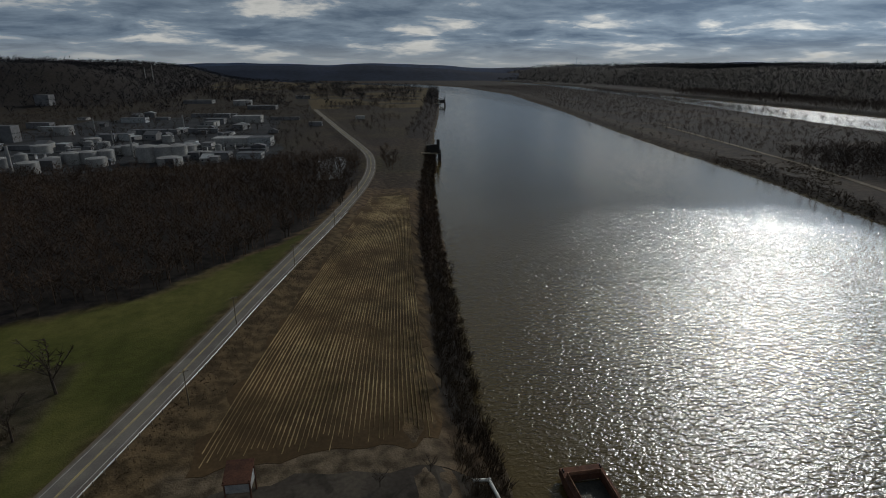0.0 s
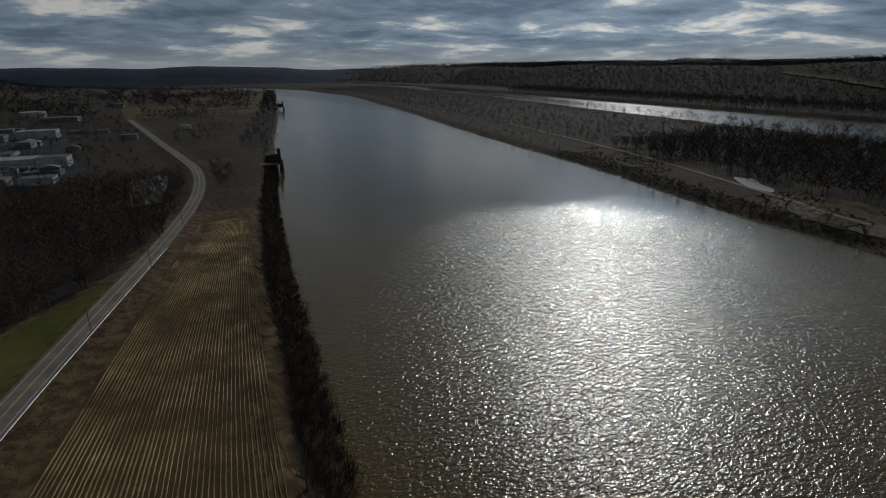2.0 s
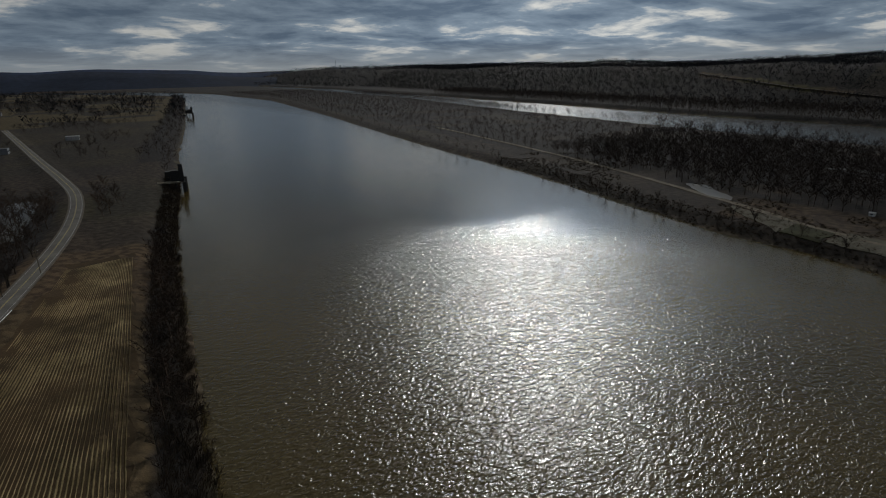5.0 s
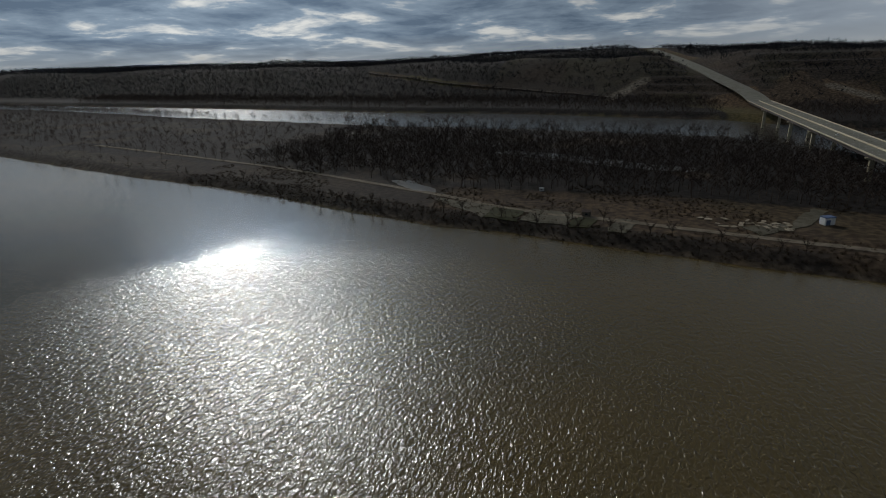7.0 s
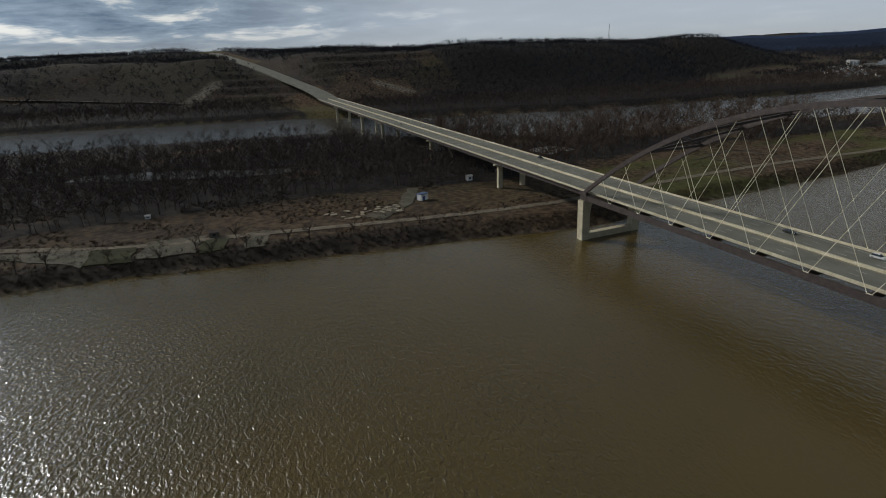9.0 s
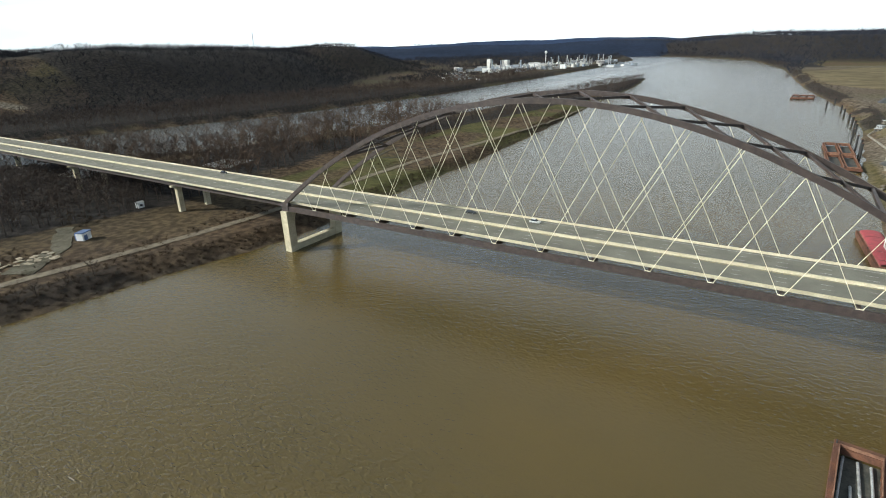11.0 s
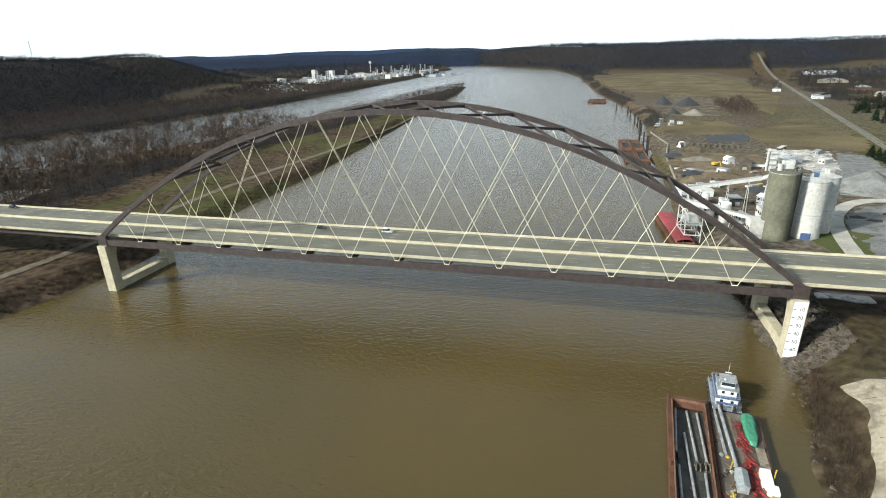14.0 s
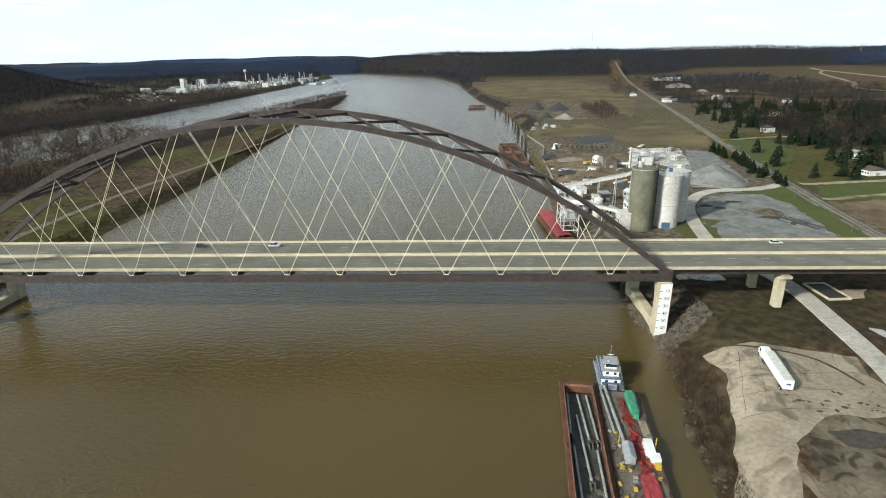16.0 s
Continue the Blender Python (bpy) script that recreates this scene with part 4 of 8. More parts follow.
for outline, mt, label in (([(-24, -493), (-69, -512), (-58, -458), (-19, -447)], COAL, "flat spread of black coal"),
                           ([(-62, -416), (-109, -408), (-90, -335), (-74, -300), (-63, -330), (-44, -338)], WHITE_STONE, "white stone dust yard"),
                           ([(30, -260), (-40, -265), (-48, -385), (26, -390)], EARTH, "bare brown graded earth"),
                           ([(-36, -184), (-46, -203), (-56, -215), (-74, -226), (-93, -222), (-98, -199), (-92, -165), (-85, -130), (-30, -130), (-31, -160)], GREY_STONE, "grey cinder yard with standing puddles"),
                           ([(-84, -231), (-113, -239), (-114, -214), (-106, -160), (-94, -118), (-86, -122), (-93, -167), (-100, -208)], LAWN, "green verge beside the highway"),
                           ([(-12, -132), (-28, -135), (-40, -165), (-24, -176), (-10, -168)], LAWN, "small green lawn at the silos"),
                           ([(-83, -560), (-166, -660), (-166, -479), (-140, -412), (-72, -424), (-66, -489)], GRASS, "dry yellow-brown grass field"),
                           ([(-8, -869), (-72, -1063), (-116, -922), (-93, -684), (-12, -672)], DARK_LOT, "grey cinder coal yard"),
                           ([(-112, -400), (-131, -388), (-103, -258), (-85, -242), (-58, -249), (-64, -292), (-84, -320)], GREY_STONE, "grey gravel yard below the highway"),
                           ([(55, -1250), (80, -1690), (-67, -1905), (-238, -1979), (-293, -1475), (-247, -1023), (-146, -690), (-136, -958), (-4, -1131)], GRASS, "dry yellow-brown meadow along the river"),
                           ([(20, -520), (10, -600), (-60, -640), (-80, -560), (-72, -520), (-22, -500)], GRASS, "rough brown grass beside the coal yard"),
                           ([(-123, -199), (-163, -210), (-210, -190), (-190, -110), (-112, -120)], EARTH, "bare brown field beyond the highway"),
                           ([(-140, -245), (-205, -265), (-270, -240), (-270, -196), (-125, -211)], LAWN, "green lawn beyond the highway"),
                           ([(-165, -453), (-218, -461), (-205, -380), (-151, -298), (-137, -292)], LAWN, "green lawns beyond the highway")):
    tagged(part("pavement" if mt not in (LAWN, EARTH, GRASS) else "field", drape(outline, 0.3, 9, ragged=7.0 if mt is GRASS else 3.0), mt), label, "yard" if mt not in (LAWN, GRASS) else "lawn" if mt is LAWN else "field", kind="structure")

# wet black wheel tracks and coal dust over the stone yard
trk = random.Random(23)
for k in range(13):
    x0, y0 = -62 - k * 1.9 + trk.uniform(-2, 2), -190 + k * 2.2 + trk.uniform(-3, 3)
    pts = [(x0 - i * 1.6 + trk.uniform(-0.6, 0.6), y0 + i * 4.5) for i in range(trk.randint(3, 7))]
    tagged(part("path", ribbon(pts, trk.uniform(0.5, 2.0), 0.38, 3), COAL), "black wet wheel track across the stone yard", "track", "wheel tracks", kind="structure")
for x, y, a, b in ((-46, -196, 5, 4), (-52, -190, 4, 3), (-72, -170, 8, 3), (-80, -158, 6, 4), (-66, -205, 6, 3)):
    o = [(x + a * math.cos(t) * trk.uniform(0.6, 1.2), y + b * math.sin(t) * trk.uniform(0.6, 1.2)) for t in np.arange(0, 6.2, 0.7)]
    tagged(part("pavement", drape(o, 0.34, 6, ragged=1.0), WET_CINDER), "dark damp patch on the stone yard", "yard", kind="structure")

# cracks, joints and stains of the truck lot
CRACK = material("dark_crack_filler", (0.055, 0.05, 0.042), (0.085, 0.076, 0.062), rough=0.95, scale=0.6)
crk = random.Random(14)
for k in range(7):
    x0, y0 = 20 - k * 5.4, -24 + k * 0.4
    pts = [(x0 + i * 1.55 + crk.uniform(-0.25, 0.25), y0 + i * 4.0) for i in range(3 + (6 - k))]
    pts = [p for p in pts if inside(lot, np.array([p[0]]), np.array([p[1]]))[0]]
    if len(pts) > 2:
        tagged(part("pavement_joint", ribbon(pts, 0.07, 0.285, 1.5), CRACK), "dark joint between slabs of the truck lot", "pavement", kind="structure")
for y in (-19, -11, -3, 5.5):
    pts = [(x, y + crk.uniform(-0.35, 0.35) + 0.04 * x) for x in np.arange(-13, 30, 2.7) if inside(lot, np.array([x]), np.array([y]))[0]]
    if len(pts) > 2:
        tagged(part("pavement_joint", ribbon(pts, 0.07, 0.285, 1.5), CRACK), "dark joint between slabs of the truck lot", "pavement", kind="structure")
for i in range(22):
    x, y = crk.uniform(-12, 14), crk.uniform(-2, 7.5)
    a, b = crk.uniform(0.3, 1.0), crk.uniform(0.25, 0.8)
    o = [(x + a * math.cos(t) * crk.uniform(0.5, 1.3), y + b * math.sin(t) * crk.uniform(0.5, 1.3)) for t in np.arange(0, 6.2, 0.8)]
    tagged(part("pavement_hole", drape(o, 0.36, 6, ragged=0.3), CRACK), "dark broken patch in the concrete lot", "pavement", kind="structure")
for o, mt, off, lab in (([(11, 15), (3, 14), (-2, 16), (1, 20), (9, 20)], CRACK, 0.36, "black puddle stain on the cinder yard"),
                        ([(-46, -70), (-55, -71), (-51, -63), (-44, -62)], PALE_LOT, 0.35, "pale concrete pad"),
                        ([(11, -88), (-7, -87), (-7, -80), (12, -81)], WHITE_STONE, 0.35, "white stone pad beside the pier")):
    tagged(part("pavement" if mt not in (LAWN, GRASS) else "field", drape(o, off, 5), mt), lab, "yard", kind="structure")
for pts, w, mt, lab in (([(20, -28), (6, -25.5), (-6, -19), (-11, -5)], 0.9, CRACK, "dark drainage ditch beside the lot"),
                        ([(396, -234), (407, -290), (384, -296), (356, -304)], 1.8, CRACK, "dark drainage ditch on the island"), ([(391, -244), (375, -251), (361, -249)], 1.6, CRACK, "dark drainage ditch on the island")):
    tagged(part("path", ribbon(pts, w, 0.38, 3), mt), lab, "ditch", kind="structure")

# ---- the arch bridge ----
X0, X1 = 30.0, 297.6                # the two springings
NEAR_Y, FAR_Y = -49.0, -83.0        # the planes of the two arch ribs
ROAD_Z = 25.0
APEX = 78.0
BAYS = 14


def arch_z(x):
    u = (x - (X0 + X1) / 2) / ((X1 - X0) / 2)
    return APEX - (APEX - ROAD_Z) * u * u


def deck_z(x):
    return ROAD_Z + max(0.0, x - X1) * 0.003


bridge = thing("arch_bridge", pose(0, 0, 0), "network arch bridge of brown weathering steel with white hangers", "bridge")


def deck_strip(name, x_from, x_to, section, mat, label="", step=12.0):
    k = max(2, int((x_to - x_from) / step))
    line = [(x_from + (x_to - x_from) * i / k, 0, deck_z(x_from + (x_to - x_from) * i / k)) for i in range(k + 1)]
    bm = bmesh.new()
    rings = [[bm.verts.new((p[0], y, p[2] + z)) for y, z in section] for p in line]
    n = len(section)
    for a, b in zip(rings, rings[1:]):
        for j in range(n):
            bm.faces.new((a[j], a[(j + 1) % n], b[(j + 1) % n], b[j]))
    bm.faces.new(rings[0])
    bm.faces.new(rings[-1][::-1])
    return part(name, bm, mat, bridge, label)


WEST, EAST = -420.0, 985.0
deck_strip("deck", WEST, EAST, [(-51, 0), (-81.5, 0), (-81.5, -0.5), (-51, -0.5)], DECK, "grey concrete road deck")
for y in (-51.0, -81.5):
    s = 1 if y > -60 else -1
    deck_strip("barrier", WEST, EAST, [(y + 0.22 * s, -0.25), (y + 0.22 * s, 0.85), (y - 0.02 * s, 0.85), (y - 0.15 * s, 0.2), (y - 0.25 * s, 0.02), (y - 0.25 * s, -0.25)],
               CONCRETE, "pale concrete parapet")
deck_strip("median_barrier", WEST, EAST, [(-66.75, 0.02), (-66.5, 0.25), (-66.4, 0.9), (-65.6, 0.9), (-65.5, 0.25), (-65.25, 0.02)], CONCRETE, "pale concrete median barrier")
for y in (-53.5, -60.0, -66.25, -72.5, -79.0):
    deck_strip("girder", WEST, X0 - 2, [(y - 0.3, -0.5), (y + 0.3, -0.5), (y + 0.3, -3.0), (y - 0.3, -3.0)], STEEL, "brown steel girder")
    deck_strip("girder", X1 + 2, EAST, [(y - 0.3, -0.5), (y + 0.3, -0.5), (y + 0.3, -3.4), (y - 0.3, -3.4)], STEEL, "brown steel girder")
for y, mt in ((-53.0, LINE_W), (-64.6, LINE_Y), (-67.4, LINE_Y), (-79.5, LINE_W)):
    deck_strip("lane_line", WEST, EAST, [(y - 0.11, 0.006), (y + 0.11, 0.006), (y + 0.11, 0.012), (y - 0.11, 0.012)], mt)
dv, df = [], []
for y in (-57.1, -60.9, -71.1, -75.2):
    x = WEST + 6
    while x < EAST - 6:
        z0, z1 = deck_z(x) + 0.012, deck_z(x + 3.2) + 0.012
        k = len(dv)
        dv += [(x, y - 0.1, z0), (x + 3.2, y - 0.1, z1), (x + 3.2, y + 0.1, z1), (x, y + 0.1, z0)]
        df.append((k, k + 1, k + 2, k + 3))
        x += 12.2
tagged(part("lane_marking", mesh_of("lane_marking", dv, df), LINE_W, bridge, "worn white lane dashes"), kind="stuff")

# ribs, tie girders, bracing
for y in (NEAR_Y, FAR_Y):
    bm = bmesh.new()
    rings = []
    for i in range(57):
        x = X0 + (X1 - X0) * i / 56
        z = arch_z(x)
        slope = math.atan2(arch_z(x + 0.5) - arch_z(x - 0.5), 1.0)
        up = Vector((-math.sin(slope), 0, math.cos(slope)))
        c = Vector((x, y, z))
        rings.append([bm.verts.new(c + up * u * 0.95 + Vector((0, s * 0.62, 0))) for s, u in ((-1, -1), (1, -1), (1, 1), (-1, 1))])
    for a, b in zip(rings, rings[1:]):
        for j in range(4):
            bm.faces.new((a[j], a[(j + 1) % 4], b[(j + 1) % 4], b[j]))
    bm.faces.new(rings[0])
    bm.faces.new(rings[-1])
    part("arch_rib", bm, STEEL, bridge, "brown weathering steel box rib")
    bm = box(bmesh.new(), ((X0 + X1) / 2, y, 22.6), (X1 - X0 + 4, 1.2, 2.5))
    part("tie_girder", bm, STEEL, bridge, "brown steel tie girder with lighter joints")
    for x in (X0, X1):
        bm = box(bmesh.new(), (x, y, 23.2), (4.6, 1.7, 4.2), bevel=0.15)
        part("bearing_block", bm, STEEL, bridge)
    # splice plates along the girder
    for i in range(1, 28):
        x = X0 + (X1 - X0) * i / 28
        bm = box(bmesh.new(), (x, y, 22.6), (2.2 if i % 4 else 3.4, 1.28, 1.9))
        part("splice_plate", bm, STEEL, bridge)
nodes = [X0 + (X1 - X0) * k / BAYS for k in range(BAYS + 1)]
for a, b in list(zip(nodes, nodes[1:]))[2:-2]:
    for ya, yb in ((NEAR_Y, FAR_Y), (FAR_Y, NEAR_Y)):
        part("brace", beam(bmesh.new(), (a, ya, arch_z(a)), (b, yb, arch_z(b)), 0.8, 0.9), STEEL, bridge, "brown steel wind brace")
for x in (nodes[2], nodes[-3]):
    part("brace", beam(bmesh.new(), (x, NEAR_Y, arch_z(x)), (x, FAR_Y, arch_z(x)), 0.9, 1.1), STEEL, bridge, "brown steel portal strut")
for x in nodes[1:-1]:
    part("floor_beam", box(bmesh.new(), (x, -66, 22.9), (0.8, 33, 2.4)), STEEL, bridge)

# hangers lean both ways from each node of the tie
for y in (NEAR_Y, FAR_Y):
    for x in nodes[1:-1]:
        for s in (-1, 1):
            foot = Vector((x + s * 0.7, y, 23.9))
            top = None
            for i in range(1, 400):
                q = foot + Vector((s * 0.515, 0, 1.0)) * (i * 0.2)
                if not X0 < q.x < X1 or q.z > arch_z(q.x) - 0.9:
                    top = q
                    break
            if top is None or top.z < foot.z + 3:
                continue
            part("hanger", rod(bmesh.new(), foot, top, 0.105, n=6), CABLE, bridge, "white steel hanger cable")
        bm = box(bmesh.new(), (x, y, 23.95), (1.9, 0.2, 0.35), bevel=0.05)
        part("hanger_anchor", bm, CABLE, bridge)

# piers of the main span: two legs joined low by a strut, haunched inside
for x, foot, white in ((X0, -1.0, True), (X1, -3.0, False)):
    for y, s in ((NEAR_Y, 1), (FAR_Y, -1)):
        outline = [(y + 1.6 * s, foot), (y + 2.2 * s, 21.2), (y - 5.5 * s, 21.2), (y - 4.2 * s, 20.0), (y - 3.0 * s, 17.2), (y - 2.6 * s, 14), (y - 2.9 * s, foot)]
        bm = bmesh.new()
        fa = [bm.verts.new((x - 2.1, a, z)) for a, z in outline]
        fb = [bm.verts.new((x + 2.1, a, z)) for a, z in outline]
        bm.faces.new(fa)
        bm.faces.new(fb[::-1])
        for i in range(len(fa)):
            j = (i + 1) % len(fa)
            bm.faces.new((fa[i], fa[j], fb[j], fb[i]))
        part("pier_leg", bm, CONCRETE, bridge, "cream concrete pier leg")
    part("pier_strut", box(bmesh.new(), (x, -66.0, 2.6 if white else 1.2), (3.4, 29.6, 4.2), bevel=0.12), CONCRETE, bridge, "cream concrete strut")
    if white:
        # river gauge painted on the upstream face
        bm = bmesh.new()
        vs = [bm.verts.new(p) for p in ((x - 2.0, -47.33, 0.8), (x + 2.0, -47.33, 0.8), (x + 2.0, -46.74, 21.0), (x - 2.0, -46.74, 21.0))]
        bm.faces.new(vs)
        gauge = part("gauge_board", bm, PAINTED, bridge, "white painted clearance gauge")
        INK = material("black_paint", (0.03, 0.03, 0.03), rough=0.6)
        for k in range(6):
            z = 18.3 - k * 2.9
            yy = -46.74 - (21.0 - z) * 0.0292 + 0.03
            t = bpy.data.curves.new("gauge_number", "FONT")
            t.body, t.size, t.align_x, t.align_y = str((k + 1) * 10), 1.7, "CENTER", "CENTER"
            num = new("gauge_number", t)
            num.matrix_basis = Matrix.Translation((x - 0.5, yy + 0.02, z)) @ Euler((radians(90), 0, radians(180))).to_matrix().to_4x4()
            num.parent = bridge
            t.materials.append(INK)
            part("gauge_tick", box(bmesh.new(), (x + 1.5, yy, z), (0.8, 0.04, 0.22)), INK, bridge)

# approach piers: two columns under a hammerhead each
for x in (-350, -266, -182, -98, -14, 399, 521, 664, 748, 885):
    top = deck_z(x) - 3.5
    for y in (-56.5, -74.5):
        g = ground_at(x, y) - 1.5
        part("pier_column", box(bmesh.new(), (x, y, (g + top - 1.6) / 2), (2.6, 3.2, top - 1.6 - g), bevel=0.15), CONCRETE, bridge, "cream concrete column")
        bm = bmesh.new()
        o = [(-4.6, 0), (4.6, 0), (4.6, -1.0), (1.8, -2.2), (-1.8, -2.2), (-4.6, -1.0)]
        fa, fb = [bm.verts.new((x - 1.25, y + a, top + z)) for a, z in o], [bm.verts.new((x + 1.25, y + a, top + z)) for a, z in o]
        bm.faces.new(fa), bm.faces.new(fb[::-1])
        for i in range(6):
            bm.faces.new((fa[i], fa[(i + 1) % 6], fb[(i + 1) % 6], fb[i]))
        part("pier_cap", bm, CONCRETE, bridge, "cream concrete hammerhead")

# ---- trees and woods ----
def sliver_tree(seed, twigs, height_, spread, trunk=True, limbs=6, fat=1.0, light=False):
    """A bare tree of thin tapering blades, as arrays: trunk, limbs and twigs."""
    rng = random.Random(seed)
    vs, fs = [], []

    def blade(a, b, w):
        d = (b - a).normalized()
        s = d.cross(Vector((rng.uniform(-1, 1), rng.uniform(-1, 1), rng.uniform(-0.3, 0.3)))).normalized() * w
        k = len(vs)
        vs.extend([tuple(a - s), tuple(a + s), tuple(b)])
        fs.append((k, k + 1, k + 2))

    def spike(a, b, w):
        d = (b - a).normalized()
        s = d.orthogonal().normalized() * w
        t = d.cross(s).normalized() * w
        k = len(vs)
        for c, q in ((0, 1), (-0.5, 0.87), (-0.5, -0.87)):
            vs.append(tuple(a + s * c + t * q))
        vs.append(tuple(b))
        fs.extend([(k, k + 1, k + 3), (k + 1, k + 2, k + 3), (k + 2, k, k + 3)])

    if trunk:
        spike(Vector((0, 0, -0.3)), Vector((rng.uniform(-0.4, 0.4), rng.uniform(-0.4, 0.4), height_ * 0.9)), height_ * 0.02)
    tips = []
    for i in range(limbs):
        a = i * 2.4 + rng.uniform(-0.5, 0.5)
        z = height_ * (rng.uniform(0.22, 0.6) if trunk else rng.uniform(-0.05, 0.25))
        r = spread * rng.uniform(0.6, 1.0)
        tip = Vector((math.cos(a) * r, math.sin(a) * r, min(height_ * 0.97, z + r * (rng.uniform(0.7, 1.5) if trunk else rng.uniform(1.0, 1.6)))))
        start = Vector((0, 0, z))
        if light:
            blade(start, tip, height_ * 0.008 * (1 + fat * 0.25))
        else:
            spike(start, tip, height_ * 0.008 * (1 + fat * 0.25))
        tips.append((start, tip))
    for i in range(twigs):
        start, tip = tips[i % len(tips)]
        p = start.lerp(tip, rng.uniform(0.3, 1.0))
        q = p + Vector((rng.uniform(-1, 1), rng.uniform(-1, 1), rng.uniform(0.0, 1.1))) * spread * rng.uniform(0.25, 0.55)
        blade(p, q, height_ * rng.uniform(0.005, 0.012) * fat)
    return np.array(vs), np.array(fs)


def bush_shape(seed, blades, height_, spread):
    """A low tangle of upright stems."""
    rng = random.Random(seed)
    vs, fs = [], []
    for i in range(blades):
        a, r = rng.uniform(0, 6.28), spread * math.sqrt(rng.random())
        p = Vector((math.cos(a) * r * 0.6, math.sin(a) * r * 0.6, -0.2))
        q = Vector((math.cos(a) * r * 1.15 + rng.uniform(-0.5, 0.5), math.sin(a) * r * 1.15 + rng.uniform(-0.5, 0.5), height_ * rng.uniform(0.3, 1.0) * (1.1 - 0.6 * r / spread)))
        s = Vector((-math.sin(a + rng.uniform(-1, 1)), math.cos(a), 0)) * height_ * rng.uniform(0.014, 0.045)
        k = len(vs)
        vs.extend([tuple(p - s), tuple(p + s), tuple(q)])
        fs.append((k, k + 1, k + 2))
    return np.array(vs), np.array(fs)


def scatter(rng, x0, x1, y0, y1, gap, keep, wet=False):
    """Jittered places on a grid, kept by chance of keep(x, y), on the ground."""
    x, y = np.meshgrid(np.arange(x0, x1, gap), np.arange(y0, y1, gap))
    x, y = x.ravel(), y.ravel()
    x, y = x + rng.uniform(-0.5, 0.5, len(x)) * gap, y + rng.uniform(-0.5, 0.5, len(y)) * gap
    ok = rng.rand(len(x)) < keep(x, y)
    x, y = x[ok], y[ok]
    z = height(x, y)
    ok = (z > -0.6) | wet
    z = np.maximum(z, -0.5)
    return np.stack([x[ok], y[ok], z[ok]], 1)


def wood(name, places, shapes, rng, size, mat, label):
    vs, fs, k = [], [], 0
    pick = rng.randint(0, len(shapes), len(places))
    for i, (bv, bf) in enumerate(shapes):
        q = places[pick == i]
        if not len(q):
            continue
        sc = rng.uniform(*size, len(q))
        v, f = many(bv, bf, q, sc, rng.uniform(0, 6.28, len(q)), sc * rng.uniform(0.8, 1.15, len(q)))
        vs.append(v), fs.append(f + k)
        k += len(v)
    me = mesh_of(name, np.concatenate(vs), np.concatenate(fs))
    me.materials.append(mat)
    return tagged(new(name, me), label, "woodland", kind="stuff")


RNG = np.random.RandomState(12)
MID = [sliver_tree(i, 62, 13, 4.6, limbs=7, fat=1.15, light=True) for i in range(5)]
THIN = [sliver_tree(20 + i, 26, 14, 5.0, limbs=5, fat=2.2, light=True) for i in range(5)]
CLUMP = [sliver_tree(40 + i, 17, 11, 8.5, trunk=False, limbs=3, fat=5.0, light=True) for i in range(6)]
SHRUB = [bush_shape(i, 44, 2.4, 2.0) for i in range(5)]

wood("woods", scatter(RNG, -330, 100, 215, 570, 6.0, lambda x, y: woods(x, y) * 0.95 * ((y > 215) & (y < 575))), MID, RNG, (0.7, 1.15), WARM_TWIG, "bare winter woods between the meadow and the works")
wood("woods", scatter(RNG, 320, 1000, -80, 460, 8.5, lambda x, y: woods(x, y) * (x > at(ISLAND, y) + 22) * (x < at(BACK, y)) * (1 - 0.85 * (x > at(BACK, y) - 110) * (y > -80))), MID, RNG, (1.05, 1.6), TWIG, "bare grey-brown flooded woods on the river island")
wood("woods", scatter(RNG, 320, 700, -420, -80, 8.5, lambda x, y: 0.75 * woods(x, y) * (x > at(ISLAND, y) + 60) * (x < at(BACK, y))), MID, RNG, (1.2, 1.75), WARM_TWIG, "tall bare grey-brown woods on the river island")
wood("woods", scatter(RNG, 330, 1500, 460, 2600, 15, lambda x, y: woods(x, y) * (x < at(BACK, y) - 40) * (x > at(ISLAND, y))), THIN, RNG, (0.55, 0.9), TWIG, "bare woods on the far part of the island")
wood("woods", scatter(RNG, 600, 1300, 430, 2100, 9, lambda x, y: (x < at(BACK, y) + 2) * (x > at(BACK, y) - 45) * np.interp(y, [430, 820, 950, 1900, 2100], [0.25, 0.3, 0.95, 0.95, 0.2])), THIN, RNG, (0.9, 1.35), TWIG, "tall bare trees lining the back channel of the island")
wood("woods", scatter(RNG, 340, 700, -1460, -420, 10, lambda x, y: woods(x, y) * (x < at(BACK, y)) * (x > at(ISLAND, y))), THIN, RNG, (0.8, 1.2), TWIG, "bare woods on the island's upstream point")
wood("woods", scatter(RNG, 480, 740, -620, -70, 9.5, lambda x, y: (x > at(BACK, y) - 12) * (x < at(BACK, y) + 70 + 90 * lumps(x, y, 60, 17)) * 0.4 * ramp(-y, 70, 140), True), MID, RNG, (1.4, 2.0), WARM_TWIG, "tall bare trees standing in flood water behind the island")
wood("woods", scatter(RNG, -165, -85, -915, -680, 8, lambda x, y: inside([(-95, -820), (-88, -684), (-130, -702), (-158, -913)], x, y) * 0.9), MID, RNG, (0.8, 1.2), TWIG, "bare thicket beside the coal yard")
wood("woods", scatter(RNG, -330, -225, -1480, -1120, 11, lambda x, y: (x > np.interp(y, ROAD_XY[:, 1], ROAD_XY[:, 0]) + 16) * (x < np.interp(y, ROAD_XY[:, 1], ROAD_XY[:, 0]) + 75) * 0.9), THIN, RNG, (0.8, 1.1), TWIG, "bare trees beside the highway")
